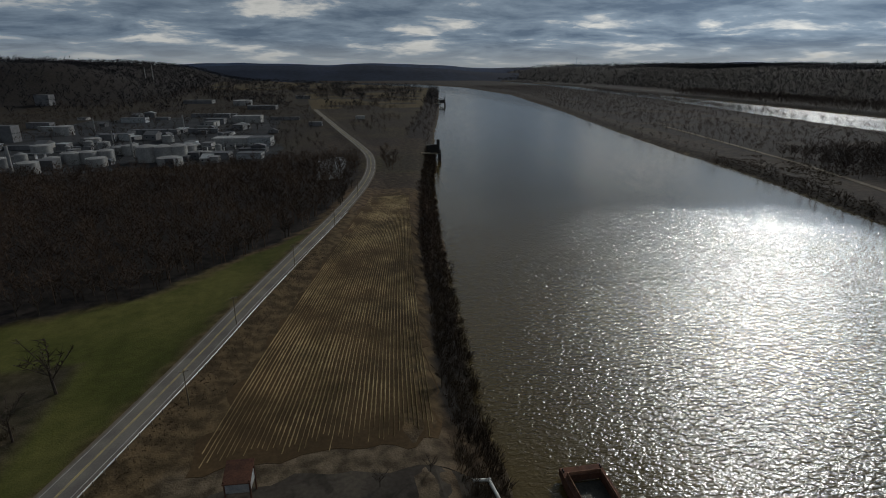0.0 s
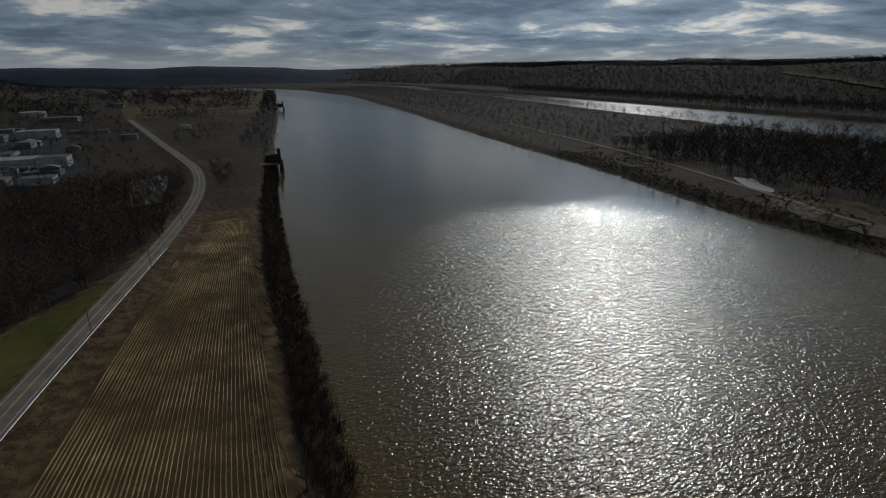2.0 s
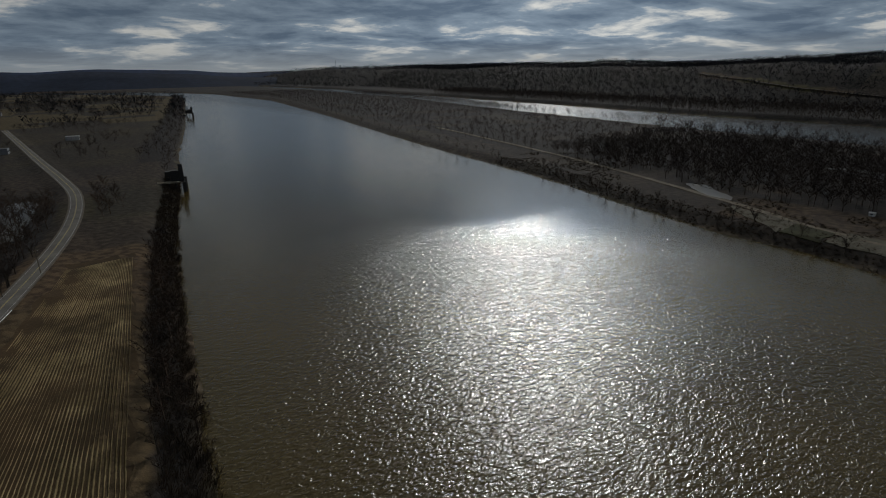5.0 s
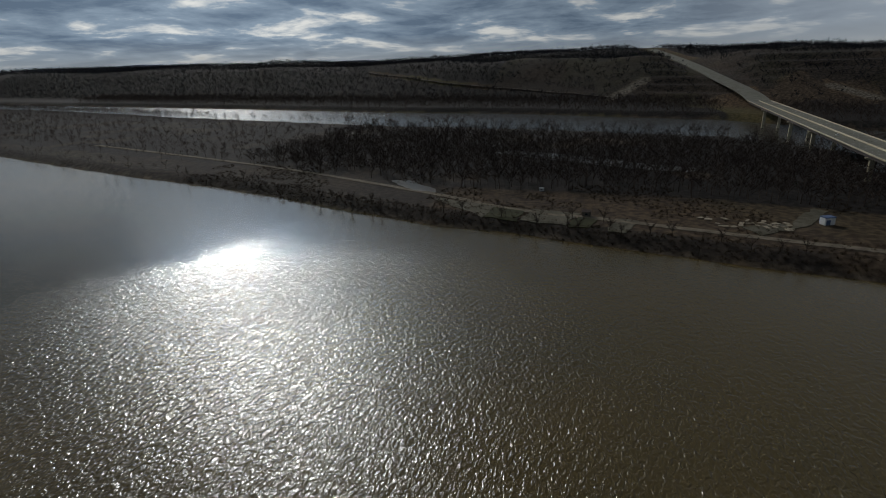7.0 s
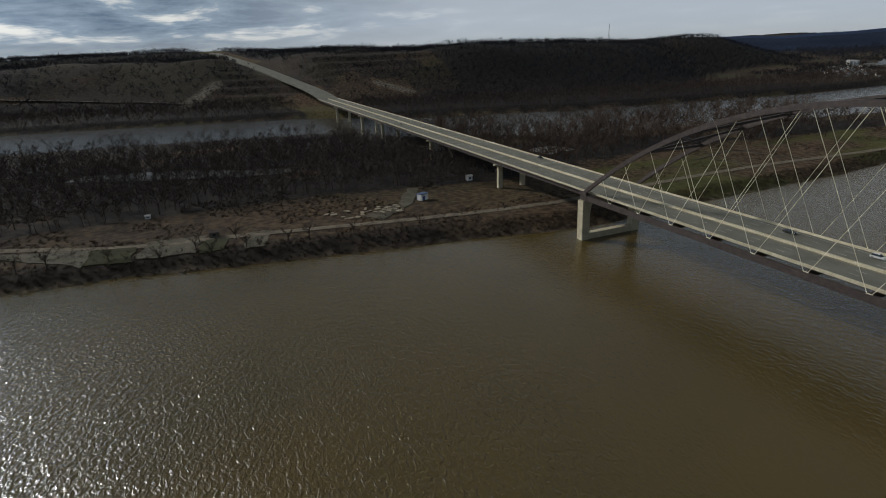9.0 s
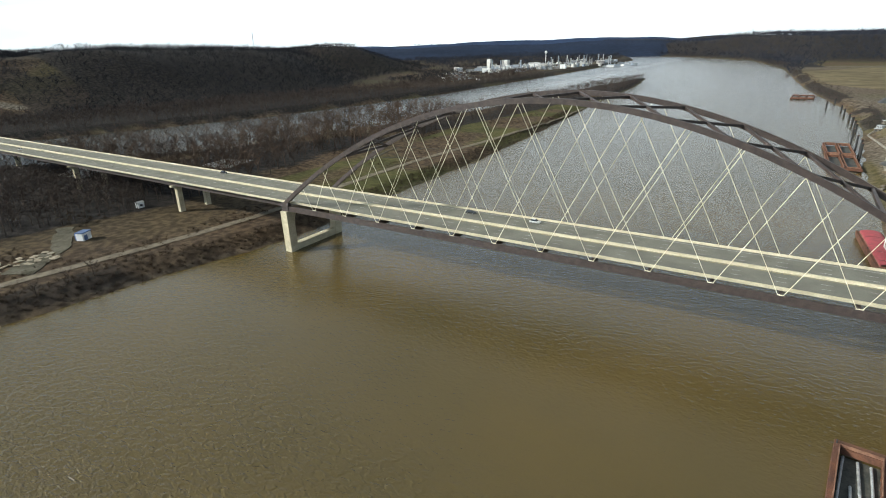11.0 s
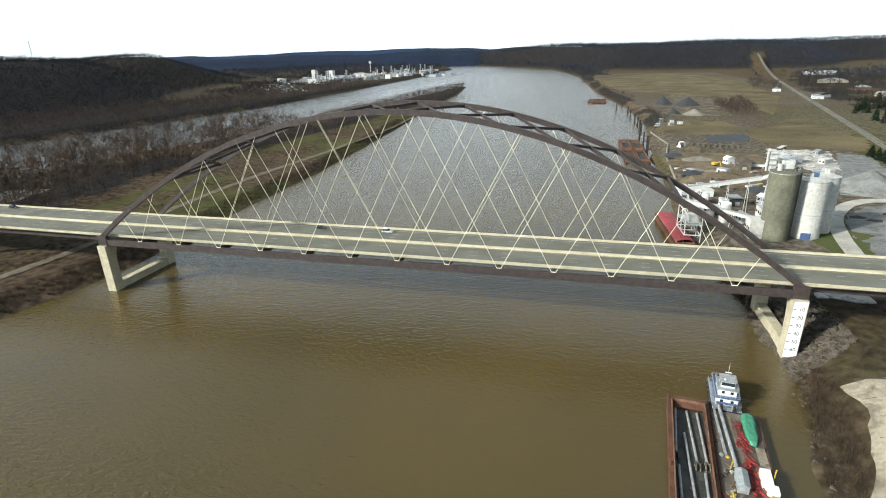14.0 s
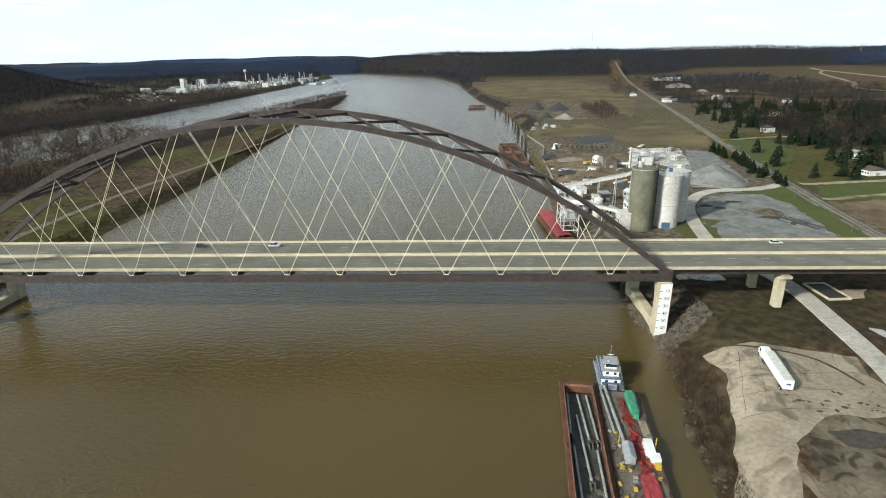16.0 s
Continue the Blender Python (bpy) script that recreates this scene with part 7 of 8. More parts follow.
building(pose(-22, -182, 8), 8, 14, 4, OFFWHITE, GREY_ROOF, "low pale office building")
conveyor((45, -196, 20), (3, -196, 28), 0.95, "long pale enclosed conveyor to the works", 4)
conveyor((44, -185, 17), (14, -160, 15), 0.8, "pale conveyor at the barge unloader", 2)
conveyor((2, -196, 28), (2, -160, 40), 0.9, "steep pale conveyor to the silo tops", 2)
# barge unloader: a lattice tower over the bank
unl = thing("barge_unloader", pose(42, -168, 0, 0, 0, 3), "pale lattice steel barge unloader at the bank", "unloader")
for x in (-4, 4):
    for y in (-9, 0, 9):
        part("leg", rod(bmesh.new(), (x, y, -2), (x, y, 17), 0.28, n=6), OFFWHITE, unl)
for z in (5, 10.5, 16.5):
    for x in (-4, 4):
        part("beam", box(bmesh.new(), (x, 0, z), (0.35, 18.5, 0.45)), OFFWHITE, unl)
    for y in (-9, 0, 9):
        part("beam", box(bmesh.new(), (0, y, z), (8.4, 0.35, 0.45)), OFFWHITE, unl)
for x in (-4, 4):
    for y0 in (-9, 0):
        for z0, z1 in ((0, 5), (5, 10.5), (10.5, 16.5)):
            part("brace", rod(bmesh.new(), (x, y0, z0), (x, y0 + 9, z1), 0.12, n=4), OFFWHITE, unl)
part("platform", box(bmesh.new(), (0, 0, 10.9), (9, 19, 0.25)), GREY_STEEL, unl)
part("machinery_house", box(bmesh.new(), (0, 4, 13.0), (4.5, 6, 4), bevel=0.06), OFFWHITE, unl)
part("hopper", rod(bmesh.new(), (0, -5, 7), (0, -5, 13), 0.8, 2.6, n=8), GREY_STEEL, unl)
for x, y, w, d, h, lab in ((36, -236, 6, 9, 5, "white site cabin by the river"), (28, -240, 5, 8, 4, "white site cabin by the river"), (22, -232, 7, 5, 4, "white site cabin by the river"), (18, -205, 4, 4, 5, "small white pump house")):
    building(pose(x, y, 8, 0, 0, 8), w, d, h, WHITE, OFFWHITE, lab, gable=False, windows=2)
building(pose(-20, -322, 8), 9, 11, 6, DARK_RUST, ROOF, "dark brown crusher shed")
tower = thing("process_tower", pose(-38, -318, 8), "tall pale plant tower with platforms", "tower")
part("shaft", box(bmesh.new(), (0, 0, 7), (5, 5, 15), bevel=0.08), OFFWHITE, tower)
for z in (5, 9, 13):
    part("platform", box(bmesh.new(), (0, 0, z), (7.4, 7.4, 0.3)), GREY_STEEL, tower)
part("duct", rod(bmesh.new(), (4, 3, 0), (4, 3, 17), 0.7, n=10), OFFWHITE, tower)
for i, (x, y, w, d, h) in enumerate(((-58, -345, 7, 9, 5), (-66, -352, 5, 6, 7), (-52, -338, 5, 7, 4), (-86, -352, 9, 5, 3.5), (-96, -395, 12, 4, 3), (-72, -410, 16, 3, 3))):
    building(pose(x, y, ground_at(x, y), 0, 0, 12 * i), w, d, h, (OFFWHITE, GREY_STEEL, DARK_RUST)[i % 3], (GREY_ROOF, OFFWHITE)[i % 2], "pale crusher shed standing on white stone dust", name="shed", gable=i % 2 == 0, windows=2, group="crusher sheds")
conveyor((-40, -322, 16), (-70, -356, 9), 0.7, "short pale conveyor over the white stone yard", 2)
conveyor((-40, -316, 12), (-16, -330, 9), 0.7, "short pale conveyor beside the plant tower", 2)
dome = thing("dome_shed", pose(9, -420, ground_at(9, -420)), "small white domed storage shed with a dark doorway", "shed")
bm = bmesh.new()
bmesh.ops.create_uvsphere(bm, u_segments=20, v_segments=10, radius=4.4)
for v in bm.verts:
    v.co.z = max(v.co.z * 1.25, -0.3)
part("shell", bm, WHITE, dome)
part("doorway", box(bmesh.new(), (0, 4.25, 1.4), (2.6, 0.7, 3.0)), BLACK, dome)
for i in range(12):
    x, y = 14 - i * 4.6, -418 + i * 1.2
    h = thing("hopper_wagon", pose(x, y, ground_at(x, y) + 0.2, 0, 0, 8), "dark steel hopper in a long row", "hopper", "row of hoppers")
    part("bin", rod(bmesh.new(), (0, 0, 0.8), (0, 0, 4.4), 0.7, 1.9, n=8), DARK_RUST, h)
    for sx in (-1, 1):
        part("leg", rod(bmesh.new(), (sx * 1.5, 0, -0.4), (sx * 1.5, 0, 3.2), 0.14, n=5), DARK_RUST, h)
heap(-80, -266, 23, 12.5, GREY_STONE, "pale cone-shaped gravel pile", 1)
heap(-62, -284, 13, 5, GRAVEL, "low pale gravel pile", 2)
heap(-25, -850, 16, 13, COAL, "black coal pile in the yard", 3, 1.3)
heap(-60, -830, 20, 13, COAL, "black coal pile in the yard", 4, 1.2)
heap(-47, -692, 16, 8, GRAVEL, "pale crushed stone pile", 5)
heap(-21, -706, 11, 8, COAL, "black coal pile in the yard", 6)
for i, (x, y, r, h) in enumerate(((-70, -395, 9, 3.2), (-88, -400, 8, 2.6), (-80, -372, 7, 2.4), (-62, -360, 8, 3.0), (-92, -378, 6, 2.0), (-74, -340, 6, 2.2))):
    heap(x, y, r, h, WHITE_STONE, "low pile of white stone dust", 50 + i, 1.3)
heap(0, -290, 16, 4, EARTH, "low brown earth pile", 7)
heap(-28, -345, 9, 4, COAL, "low dark stone pile", 8)
heap(-75, -180, 9, 2.6, DARK_LOT, "low grey cinder pile", 9)
excavator = thing("excavator", pose(-2, -330, ground_at(-2, -330), 0, 0, 30), "small yellow excavator on brown earth", "excavator")
part("track", box(bmesh.new(), (-1.2, 0, 0.5), (0.7, 4.2, 1.0), bevel=0.2), BLACK, excavator)
part("track", box(bmesh.new(), (1.2, 0, 0.5), (0.7, 4.2, 1.0), bevel=0.2), BLACK, excavator)
part("cab", box(bmesh.new(), (0, -0.4, 2.0), (2.8, 3.4, 2.0), bevel=0.15), YELLOW_PAINT, excavator)
part("boom", beam(bmesh.new(), (0.3, 1.0, 2.4), (0.3, 5.5, 4.4), 0.5, 0.7), YELLOW_PAINT, excavator)
part("arm", beam(bmesh.new(), (0.3, 5.5, 4.4), (0.3, 7.2, 1.0), 0.4, 0.5), YELLOW_PAINT, excavator)
dredge = thing("river_pipeline", pose(0, 0, 0), "long pale pipeline along the bank", "pipeline")
for a, b in (((36, -262, 6), (30, -300, 8)), ((30, -300, 8), (27, -380, 8)), ((27, -380, 8), (18, -440, 8)), ((18, -440, 8), (22, -560, 8)), ((22, -560, 8), (8, -600, 8))):
    part("pipe", rod(bmesh.new(), (a[0], a[1], ground_at(a[0], a[1]) + 0.7), (b[0], b[1], ground_at(b[0], b[1]) + 0.7), 0.9, n=8), GRAVEL, dredge)
for i, (x, y) in enumerate(((-6, -600), (4, -615), (10, -590), (-14, -588), (14, -570), (-2, -575))):
    building(pose(x, y, ground_at(x, y), 0, 0, i * 23), 4, 6, 3, (OFFWHITE, DARK_RUST, GREY_STEEL)[i % 3], GREY_ROOF, "small works shed at the river landing", gable=False, windows=2, group="landing sheds")

# clutter of the works: tanks, cabins, trestles and heaps between the silos and the river
rr6 = random.Random(8)
for i, (x, y, r, h) in enumerate(((24, -176, 2.2, 8), (29, -182, 1.8, 6), (20, -190, 2.6, 7), (33, -205, 1.6, 9), (-12, -205, 3.0, 8), (26, -215, 2.0, 5))):
    tank(pose(x, y, 8), r, h, (OFFWHITE, GREY_STEEL, WHITE)[i % 3], "small upright steel tank among works clutter", group="works tanks")
for i, (x, y, w, d, h) in enumerate(((14, -178, 5, 7, 4), (30, -195, 4, 6, 3.2), (10, -214, 6, 9, 4.5), (-8, -222, 7, 5, 4), (22, -250, 4, 9, 3.2), (12, -258, 3, 8, 3), (34, -222, 3, 7, 3), (-30, -225, 8, 5, 4), (-2, -300, 5, 8, 4), (-14, -340, 6, 6, 5), (20, -300, 4, 6, 3))):
    building(pose(x, y, 8, 0, 0, rr6.uniform(0, 60)), w, d, h, (OFFWHITE, WHITE, DARK_RUST, GREY_STEEL)[i % 4], (GREY_ROOF, OFFWHITE)[i % 2], "small metal works shed among pipes and rubble", name="shed", gable=i % 3 == 0, windows=2, group="works sheds")
for i in range(60):
    x, y = rr6.uniform(-30, 36), rr6.uniform(-330, -165)
    if abs(x + 2) < 26 and y > -195:
        continue
    pl = new("scrap_pallet", box_mesh(rr6.uniform(1, 4), rr6.uniform(1.5, 6), rr6.uniform(0.8, 2.2)))
    pl.data.materials.clear()
    pl.data.materials.append(rr6.choice((DARK_RUST, GREY_STEEL, RUST, OFFWHITE, COAL, YELLOW_PAINT if i % 9 == 0 else DARK_RUST)))
    pl.matrix_basis = pose(x, y, ground_at(x, y) + 0.8, 0, 0, rr6.uniform(0, 180))
    tagged(pl, "stack of rusty scrap and materials in the yard", "scrap", "yard scrap")
for i in range(16):
    x, y = rr6.uniform(-25, 30), rr6.uniform(-420, -235)
    heap(x, y, rr6.uniform(4, 10), rr6.uniform(1.2, 3.2), rr6.choice((EARTH, GRAVEL, DARK_LOT, COAL)), "low heap of spoil on brown ground", 20 + i, rr6.uniform(0.7, 1.5))

# ---- houses and sheds beyond the highway ----
rr3 = random.Random(4)
BRICK = material("brown_brick_wall", (0.20, 0.11, 0.08), (0.15, 0.085, 0.065), rough=0.9, scale=0.4)
TAN_WALL = material("tan_siding", (0.42, 0.37, 0.29), (0.34, 0.30, 0.24), rough=0.8, scale=0.3)
for i, (x, y, w, d, h, lab) in enumerate(((-203, -281, 14, 9, 4, "white bungalow among trees"), (-235, -349, 9, 8, 5, "white house among trees"), (-250, -520, 12, 9, 5, "pale house among trees"), (-282, -944, 16, 10, 5, "white house beside the highway"),
                                     (-348, -694, 12, 9, 5, "pale house in the woods"), (-340, -820, 14, 9, 5, "pale house in the woods"), (-300, -980, 30, 14, 5, "white shed beside the highway"), (-400, -1000, 20, 12, 5, "pale building"),
                                     (-480, -900, 14, 10, 5, "pale house in the woods"), (-430, -1150, 26, 14, 6, "pale building"), (-520, -1200, 26, 12, 6, "pale building"), (-270, -1120, 12, 9, 5, "white house beside the highway"),
                                     (-585, -1820, 85, 30, 10, "long white warehouse far off"), (-470, -1400, 60, 20, 6, "long low pale building"))):
    building(pose(x, y, ground_at(x, y), 0, 0, rr3.uniform(0, 40)), w, d, h, WHITE if "white" in lab else (BRICK, TAN_WALL, OFFWHITE)[i % 3], (ROOF, GREY_ROOF)[i % 2] if h < 9 else OFFWHITE, lab, "house" if h < 6 and w < 18 else "building", gable=h < 9, windows=4)
for pts, w in (([(-1700, -2900), (-1546, -2563), (-1281, -1783), (-1150, -1450), (-1100, -1200)], 24), ([(-1546, -2540), (-1305, -2164), (-1000, -1520), (-854, -1284), (-829, -1147)], 14), ([(-134, -249), (-197, -259), (-300, -262)], 5), ([(-165, -453), (-221, -474), (-290, -480)], 4), ([(-123, -206), (-169, -219), (-300, -240)], 4)):
    tagged(part("road", ribbon(pts, w, 0.6, 12), PALE_LOT), "pale concrete side road", "road", kind="structure")


# ---- poles, guardrail, masts ----
def pole(x, y, turn, tall=11.0):
    ob = thing("utility_pole", pose(x, y, ground_at(x, y), 0, 0, turn), "wooden utility pole with one crossarm beside the highway", "utility pole", "utility poles")
    part("post", rod(bmesh.new(), (0, 0, -0.5), (0, 0, tall), 0.17, 0.11, 7), WOOD, ob)
    part("crossarm", box(bmesh.new(), (0, 0, tall - 0.7), (2.4, 0.12, 0.14)), WOOD, ob)
    for k in (-1.05, -0.5, 0.5, 1.05):
        part("insulator", rod(bmesh.new(), (k, 0, tall - 0.63), (k, 0, tall - 0.4), 0.06, n=5), GREY_STEEL, ob)
    return ob


for x, y in ((-25, 133), (-17, 179), (25, 294), (46, 368), (3, 233), (-45, 74), (-63, 17)):
    pole(x, y, 20)
for i in range(14):
    t = i / 13
    y = -140 - 900 * t
    x = float(np.interp(y, ROAD_XY[:, 1], ROAD_XY[:, 0])) + 9
    pole(x, y, -15)
rail = thing("guardrail", pose(0, 0, 0), "long steel guardrail on posts beside the highway", "guardrail")
edge = [p for p in smooth_line([q for q in ROAD if 30 < q[1] < 360], 4.0)]
line = []
for a, b in zip(edge, edge[1:]):
    d = (b - a).normalized()
    line.append(a + Vector((d.y, -d.x, 0)) * 5.3)
part("rail", sweep(bmesh.new(), line, [(-0.06, 0.45), (0.02, 0.52), (-0.04, 0.6), (0.02, 0.68), (-0.06, 0.76), (-0.1, 0.76), (-0.1, 0.45)]), GREY_STEEL, rail, "dull galvanised rail")
for p in line:
    part("post", box(bmesh.new(), (p.x + 0.15, p.y, p.z + 0.1), (0.2, 0.2, 1.35)), WOOD, rail)
for x, y, tall in ((-496, 2272, 60), (-514, 2241, 48), (1843, 3462, 60), (-690, -3500, 120), (1500, -1050, 60), (-2400, -3600, 60)):
    m = thing("radio_mast", pose(x, y, ground_at(x, y)), "thin lattice radio mast on a hilltop", "mast", "radio masts")
    bm = bmesh.new()
    for k in range(3):
        a = k * 2.094
        rod(bm, (math.cos(a) * 2, math.sin(a) * 2, -1), (math.cos(a) * 0.4, math.sin(a) * 0.4, tall), 0.35, n=4)
    for z in np.arange(3, tall, 5):
        w = 2 - 1.6 * z / tall
        for k in range(3):
            a, b = k * 2.094, (k + 1) * 2.094
            rod(bm, (math.cos(a) * w, math.sin(a) * w, float(z)), (math.cos(b) * w, math.sin(b) * w, float(z) + 2.5), 0.12, n=3)
    part("lattice", bm, GREY_STEEL, m)

# ---- landing with its hopper, pipe, and docks downstream ----
hop = thing("loading_hopper", pose(-8.3, 95.4, ground_at(-8.3, 95.4), 0, 0, -8), "rusty roofed loading hopper on steel legs", "hopper")
for x in (-2.6, 2.6):
    for y in (-2.2, 2.2):
        part("leg", rod(bmesh.new(), (x, y, -0.5), (x, y, 6.5), 0.2, n=6), RUST, hop)
part("bin", box(bmesh.new(), (0, 0, 4.6), (5.2, 4.6, 2.4), bevel=0.05), GREY_STEEL, hop, "pale grey bin panel")
bm = bmesh.new()
vs = [bm.verts.new(p) for p in ((-2.9, -2.6, 6.0), (2.9, -2.6, 6.0), (2.9, 2.6, 8.0), (-2.9, 2.6, 8.0), (-2.9, -2.6, 5.8), (2.9, -2.6, 5.8), (2.9, 2.6, 7.8), (-2.9, 2.6, 7.8))]
for q in ((0, 1, 2, 3), (7, 6, 5, 4), (0, 4, 5, 1), (1, 5, 6, 2), (2, 6, 7, 3), (3, 7, 4, 0)):
    bm.faces.new([vs[i] for i in q])
part("roof", bm, RUST, hop, "rusty sloping sheet roof")
pipe = thing("discharge_pipe", pose(0, 0, ground_at(45.3, 88.8) + 0.9), "bent white discharge pipe on the landing", "pipe")
for a, b in (((42.6, 92.2, 0.4), (46.7, 91.3, 0.4)), ((46.7, 91.3, 0.4), (47.6, 75.0, 0.2)), ((47.6, 75.0, 0.2), (46.5, 58.9, 0.2))):
    part("section", rod(bmesh.new(), a, b, 0.42, n=10), OFFWHITE, pipe)
for x, y in ((42.7, 92.2), (46.7, 91.3), (47.1, 80.9), (47.2, 68.9)):
    part("flange", rod(bmesh.new(), (x, y - 0.15, 0.4), (x, y + 0.15, 0.4), 0.6, n=10), GREY_STEEL, pipe)
for cx, cy, s in ((139, 576, 1.0), (366, 1410, 0.7)):
    dock = thing("river_dock", pose(cx, cy, 0, 0, 0, -14), "dark steel loading dock on piles with pale deck", "dock", "river docks")
    part("deck", box(bmesh.new(), (-2, 0, 6.2), (38 * s, 7, 0.8)), PALE_LOT, dock, "pale dock deck")
    for x in np.linspace(-14, 17, 7):
        for y in (-3, 3):
            part("dock_post", rod(bmesh.new(), (float(x), y, -3), (float(x), y, 6), 0.45, n=7), BLACK, dock)
    for x, y, w, h in ((12, 4, 7, 9), (17, -2, 3.4, 15), (8, 14, 8, 7)):
        part("loading_tower", box(bmesh.new(), (x, y, 6.4 + h / 2), (w, w * 0.8, h), bevel=0.1), BLACK, dock, "black loading tower")
    for k in range(3):
        part("dolphin", rod(bmesh.new(), (19, -14 + k * 14, -3), (19, -14 + k * 14, 8), 1.6, n=10), BLACK, dock)

WORKS_WHITE = material("greyed_white_paint", (0.324, 0.324, 0.312), (0.206, 0.209, 0.212), rough=0.75, scale=0.1)
WORKS_GREY = material("dark_grey_cladding", (0.16, 0.165, 0.175), (0.10, 0.104, 0.112), rough=0.75, scale=0.1)
DARK_ROOF = material("dark_sheet_roof", (0.10, 0.105, 0.115), (0.07, 0.073, 0.08), rough=0.7, scale=0.1)
# ---- chemical works behind the woods ----
for x, y, r, h in ((-220, 533, 9, 10), (-213, 565, 7, 9), (-202, 578, 8, 11), (-189, 583, 8, 11), (-176, 590, 8, 11), (-175, 560, 9, 8), (-164, 629, 8, 10), (-176, 636, 7, 8), (-135, 577, 10, 15), (-120, 574, 9, 15), (-108, 577, 9, 15), (-110, 548, 11, 8), (-101, 591, 8, 13),
                   (-299, 842, 12, 12), (-118, 1418, 22, 12), (-257, 572, 8, 9), (-232, 554, 5, 14), (-83, 585, 6, 7), (-199, 666, 6, 10), (-228, 724, 9, 8), (-258, 662, 10, 9), (-148, 730, 7, 8)):
    tank(pose(x, y, ground_at(x, y)), r, h, WORKS_WHITE, "weathered white storage tank at the chemical works", group="storage tanks")
for x, y, w, d, h, lab in ((-68, 684, 40, 26, 9, "white-roofed works building"), (-35, 672, 26, 20, 10, "grey works building"), (-68, 576, 18, 14, 7, "pale works building"), (-40, 574, 24, 16, 6, "dark works shed"), (-72, 970, 46, 22, 11, "white works hall"), (-120, 951, 30, 20, 9, "pale works hall"),
                           (-180, 817, 60, 12, 7, "long dark works shed with pale roof"), (-120, 822, 40, 10, 6, "long dark works shed with pale roof"), (-216, 765, 40, 14, 8, "grey works building"), (-337, 776, 22, 16, 20, "pale works block"), (-369, 953, 34, 14, 8, "pale works hall"), (-254, 1011, 40, 16, 8, "grey works hall"),
                           (-140, 1090, 80, 14, 6, "long pale works shed"), (-291, 699, 50, 8, 5, "long low pale shed"), (35, 883, 20, 12, 6, "pale shed by the highway"), (-13, 999, 50, 10, 5, "long low pale shed"), (117, 989, 16, 12, 5, "white barn"), (-534, 1420, 30, 24, 22, "pale tower block"), (-64, 1275, 60, 30, 8, "pale warehouse"), (-231, 1522, 70, 30, 8, "pale warehouse"), (27, 1681, 40, 20, 8, "pale warehouse")):
    building(pose(x, y, ground_at(x, y), 0, 0, -10), w, d, h, WORKS_WHITE if "white" in lab else WORKS_GREY if "pale" in lab else GREY_ROOF, WORKS_WHITE if "white" in lab else DARK_ROOF, lab, gable=False, windows=5, group="works buildings")
for x, y, h, r in ((-157, 609, 22, 1.0), (-235, 539, 24, 1.2), (-356, 764, 34, 1.6), (-268, 861, 20, 0.8), (-202, 706, 18, 0.7), (-154, 869, 22, 0.9), (-98, 793, 16, 0.7)):
    st = thing("chimney_stack", pose(x, y, ground_at(x, y)), "slim pale steel chimney at the works", "chimney", "chimneys")
    part("shaft", rod(bmesh.new(), (0, 0, -1), (0, 0, h), r * 1.3, r, 12), WORKS_WHITE, st)
    part("rim", rod(bmesh.new(), (0, 0, h), (0, 0, h + 0.5), r * 1.15, n=12), DARK_RUST, st)
for k in range(9):
    x, y = -277 + 28 * k, 612 + 9 * (k % 3) + 2 * k
    rk = thing("pipe_rack", pose(x, y, ground_at(x, y), 0, 0, -10), "steel pipe rack between the works tanks", "pipe rack", "pipe racks")
    for a in (-9, 0, 9):
        part("frame", box(bmesh.new(), (a, 0, 2.4), (0.4, 4, 5.6)), GREY_STEEL, rk)
    for j in range(4):
        part("pipe", rod(bmesh.new(), (-14, -1.5 + j, 5.4), (14, -1.5 + j, 5.4), 0.3, n=6), WORKS_WHITE, rk)

BLUE_YARD = material("dark_works_yard", (0.050, 0.052, 0.056), (0.026, 0.028, 0.032), rough=0.9, scale=0.03, fine=14, stain=0.5)
tagged(part("pavement", drape([(-330, 522), (-230, 518), (-100, 540), (-25, 556), (-10, 640), (-30, 760), (-20, 980), (-60, 1130), (-330, 1060), (-400, 800)], 0.3, 16, ragged=8.0), BLUE_YARD), "dark paved yards of the chemical works", "yard", kind="structure")
rrw = random.Random(61)
for i in range(64):
    x, y = rrw.uniform(-390, -25), 545 + 560 * rrw.random() ** 1.3
    w, d, h = rrw.uniform(7, 30), rrw.uniform(6, 16), rrw.uniform(3, 9)
    lab = rrw.choice(("small pale works shed between the tanks", "dark works shed between the tanks", "dark works shed between the tanks", "low white works hut between the tanks"))
    building(pose(x, y, ground_at(x, y), 0, 0, -10 + rrw.choice((0, 90)) + rrw.uniform(-4, 4)), w, d, h, WORKS_WHITE if "white" in lab else DARK_ROOF if "dark" in lab else WORKS_GREY, rrw.choice((DARK_ROOF, DARK_ROOF, WORKS_GREY, GREY_ROOF)), lab, name="shed", gable=i % 3 == 0, windows=2, group="works sheds by the tanks")
for i in range(9):
    x, y = rrw.uniform(-330, -60), rrw.uniform(545, 760)
    tank(pose(x, y, ground_at(x, y)), rrw.uniform(2.0, 5.5), rrw.uniform(5, 12), rrw.choice((WORKS_WHITE, WORKS_WHITE, WORKS_GREY)), "small weathered tank at the chemical works", group="storage tanks")
# ---- refinery upstream behind the island ----
BLUE_GREY = material("blue_grey_cladding", (0.30, 0.34, 0.38), (0.22, 0.25, 0.29), rough=0.6, scale=0.05)
MID_GREY = material("weathered_plant_steel", (0.24, 0.24, 0.24), (0.15, 0.15, 0.155), rough=0.7, scale=0.08)
rr4 = random.Random(19)


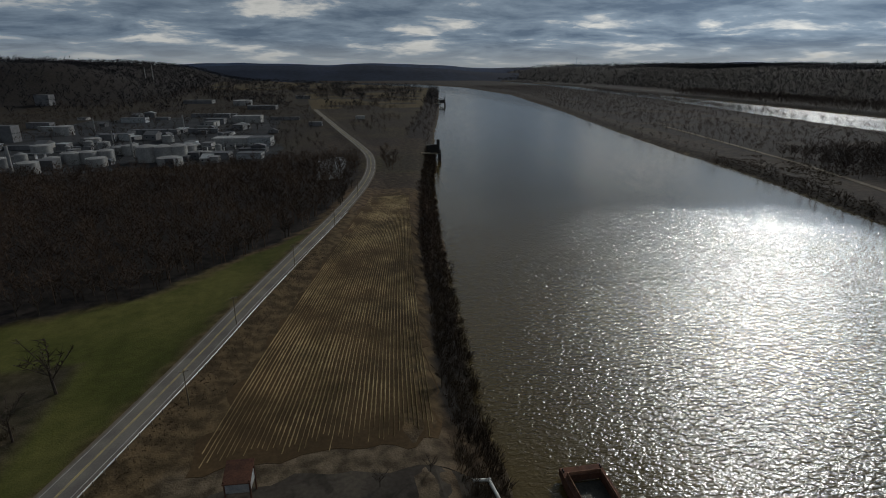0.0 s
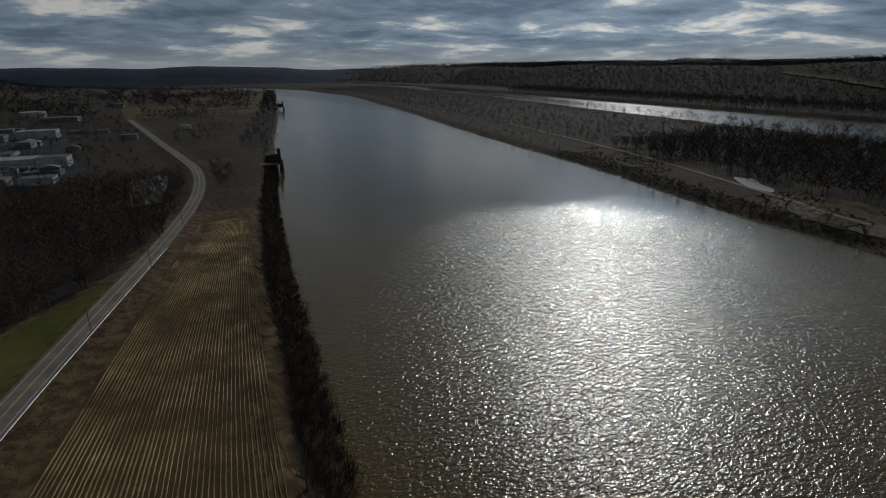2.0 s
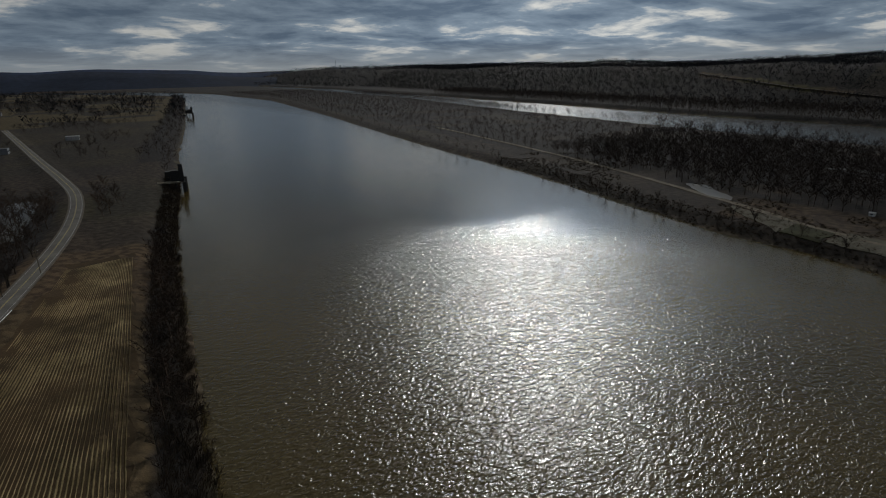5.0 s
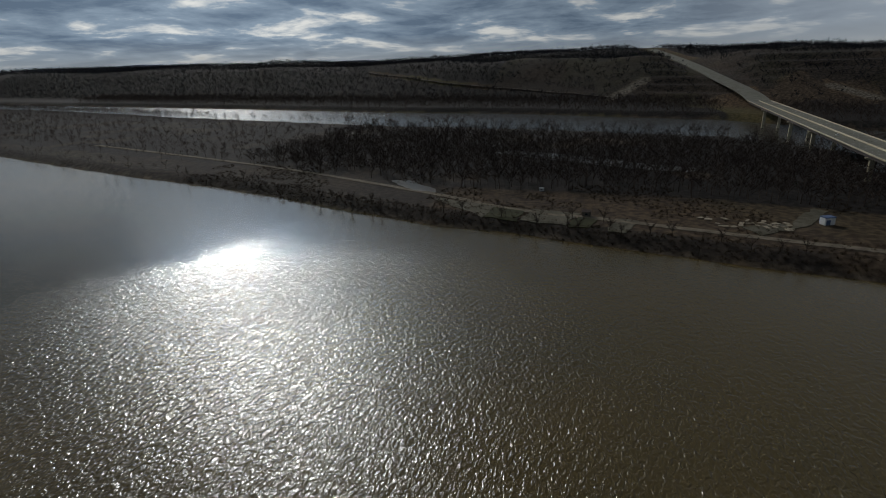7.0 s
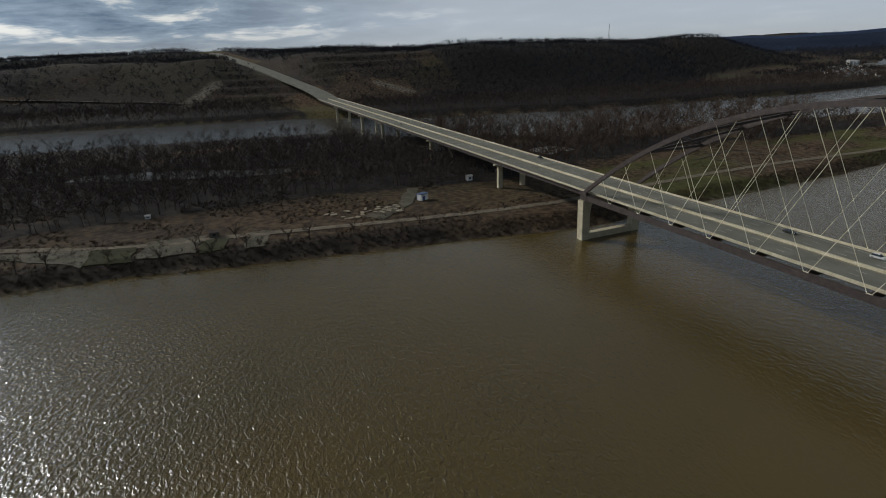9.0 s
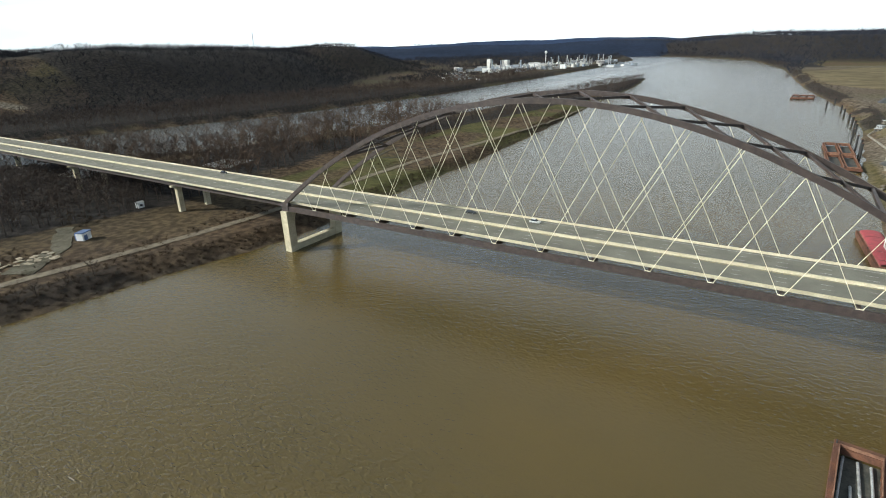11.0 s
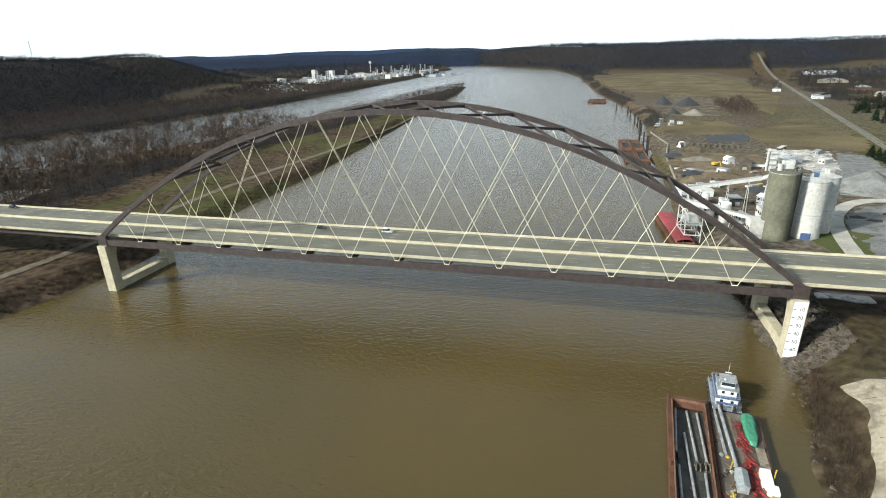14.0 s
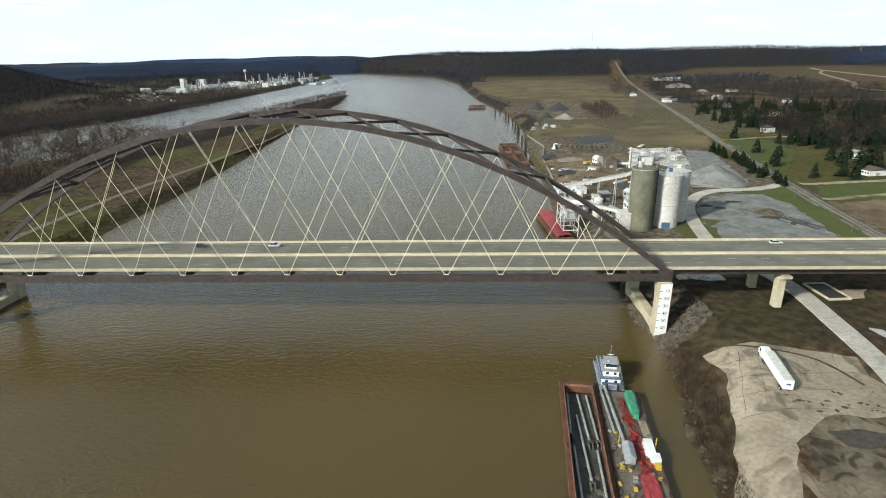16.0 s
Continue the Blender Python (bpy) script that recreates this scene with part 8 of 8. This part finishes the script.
def plant_spot(wide):
    t = rr4.random()
    return 985 - 190 * t + rr4.uniform(-wide, wide * 1.3), -1580 - 900 * t + rr4.uniform(-120, 120)


for i in range(74):
    x, y = plant_spot(80)
    h = rr4.choice((9, 12, 15, 19, 25, 36))
    col = thing("process_column", pose(x, y, ground_at(x, y)), "tall pale refinery column with platforms", "tower", "refinery columns")
    r = rr4.uniform(1.3, 3.4)
    part("shaft", rod(bmesh.new(), (0, 0, -1), (0, 0, h), r, r * 0.85, 12), rr4.choice((OFFWHITE, BLUE_GREY, MID_GREY, GREY_STEEL)), col)
    for z in (0.35, 0.65, 0.95):
        part("platform", rod(bmesh.new(), (0, 0, h * z), (0, 0, h * z + 0.4), r + 1.6, n=10), GREY_STEEL, col)
for i in range(36):
    x, y = plant_spot(110)
    tank(pose(x, y, ground_at(x, y)), rr4.uniform(5, 13), rr4.uniform(6, 12), rr4.choice((WHITE, OFFWHITE, BLUE_GREY)), "pale storage tank at the upstream refinery", group="refinery tanks")
for i in range(95):
    x, y = plant_spot(125)
    building(pose(x, y, ground_at(x, y), 0, 0, rr4.uniform(0, 30)), rr4.uniform(8, 34), rr4.uniform(8, 20), rr4.uniform(4, 15), rr4.choice((WHITE, OFFWHITE, OFFWHITE, BLUE_GREY, MID_GREY)), rr4.choice((GREY_ROOF, OFFWHITE, BLUE_GREY)), "pale refinery building with flat roof", gable=False, windows=4, group="refinery buildings")
for i in range(110):
    t = rr4.random()
    x, y = 815 + 245 * t + rr4.uniform(-25, 25), -1140 - 330 * t + rr4.uniform(-60, 60)
    bxx = new("freight_container", box_mesh(rr4.uniform(2.6, 5), rr4.uniform(8, 16), rr4.uniform(2.6, 4.5)))
    bxx.data.materials.clear()
    bxx.data.materials.append(rr4.choice((OFFWHITE, BLUE_GREY, MID_GREY, MID_GREY, RUST)))
    bxx.matrix_basis = pose(x, y, ground_at(x, y) + 1.8, 0, 0, rr4.uniform(30, 70))
    tagged(bxx, "freight container parked in a river terminal yard", "container", "freight containers")
building(pose(1050, -1870, 9), 22, 20, 30, OFFWHITE, GREY_ROOF, "tall grey refinery block", gable=False, windows=4)
building(pose(1065, -1760, 9), 14, 14, 36, OFFWHITE, GREY_ROOF, "tall grey refinery tower", gable=False, windows=2)
ball = thing("water_tower", pose(1090, -2380, 9), "white water tower with a round tank", "water tower")
part("stem", rod(bmesh.new(), (0, 0, -1), (0, 0, 44), 2.0, 1.4, 10), WHITE, ball)
bm = bmesh.new()
bmesh.ops.create_uvsphere(bm, u_segments=16, v_segments=10, radius=6.5, matrix=Matrix.Translation((0, 0, 48)))
part("tank", bm, WHITE, ball)
tagged(part("pavement", drape([(1000, -1300), (940, -1250), (820, -1450), (820, -2450), (1000, -2600), (1120, -2000), (1130, -1500)], 0.4, 40), DARK_LOT), "grey cinder yards of the refinery", "yard", kind="structure")

# ---- on the island ----
bx = thing("pump_station", pose(397.3, 1.2, ground_at(397.3, 1.2) + 0.2, 0, 0, 25), "small blue and white container cabin on the island", "cabin")
part("cabin", box(bmesh.new(), (0, 0, 2.0), (4.0, 6.0, 4.0), bevel=0.08), WHITE, bx)
part("blue_roof", box(bmesh.new(), (0, 0, 4.25), (4.4, 6.4, 0.5), bevel=0.08), BLUE, bx, "bright blue roof")
part("blue_door", box(bmesh.new(), (-2.02, 1.0, 1.5), (0.08, 2.4, 2.8)), BLUE, bx)
part("tank", rod(bmesh.new(), (3.6, 0, -0.3), (3.6, 0, 3.4), 1.3, n=14), BLUE, bx, "blue tank beside it")
rr5 = random.Random(3)
for i in range(26):
    x, y = rr5.uniform(380, 398), rr5.uniform(20, 66)
    sl = new("debris_slab", box_mesh(rr5.uniform(1.5, 5), rr5.uniform(1, 3.5), 0.35))
    sl.matrix_basis = pose(x, y, ground_at(x, y) + 0.35, rr5.uniform(-6, 6), rr5.uniform(-6, 6), rr5.uniform(0, 180))
    tagged(sl, "pale broken concrete slab on brown ground", "rubble", "rubble slabs")
kiosk = building(pose(385.0, 127.6, ground_at(385.0, 127.6)), 4, 5, 3, DARK_RUST, ROOF, "small dark shed on the island landing", name="shed", windows=1)
cabin2 = building(pose(430.9, -48.7, ground_at(430.9, -48.7)), 3, 4, 3.4, WHITE, OFFWHITE, "small white hut under the bridge approach", name="shed", windows=1)
building(pose(445.2, 164.0, ground_at(445.2, 164.0)), 2, 3, 2, WHITE, OFFWHITE, "small white hut beside the island road", name="shed", windows=1)

# open concrete pit beside the works road
pit = thing("concrete_pit", pose(-40, -69, ground_at(-40, -69), 0, 0, 4), "open concrete pit with a flat dark fill under the bridge", "pit")
for x, y, w, d in ((-4.2, 0, 0.5, 15), (4.2, 0, 0.5, 15), (0, -7.3, 8.9, 0.5), (0, 7.3, 8.9, 0.5)):
    part("rim", box(bmesh.new(), (x, y, 0.35), (w, d, 1.1), bevel=0.04), CONCRETE, pit)
# a flat black sheet fills the pit inside its rim
part("water", box(bmesh.new(), (0, 0, 0.3), (7.9, 14.1, 0.1)), BLACK, pit, "flat dark fill")
for k in range(5):
    pp = new("steel_pipe", bpy.data.meshes.new("steel_pipe"))
    rod_bm = rod(bmesh.new(), (-0.1, -4.5, 0), (0.1, 4.5, 0), 0.3, n=10)
    rod_bm.to_mesh(pp.data)
    rod_bm.free()
    pp.data.materials.append(GREY_STEEL)
    pp.matrix_basis = pose(-36 - 0.7 * k, -34 + 0.3 * k, ground_at(-36, -34) + 0.4, 0, 0, 12)
    tagged(pp, "grey steel pipe lying beside the works road", "pipe", "stacked pipes")
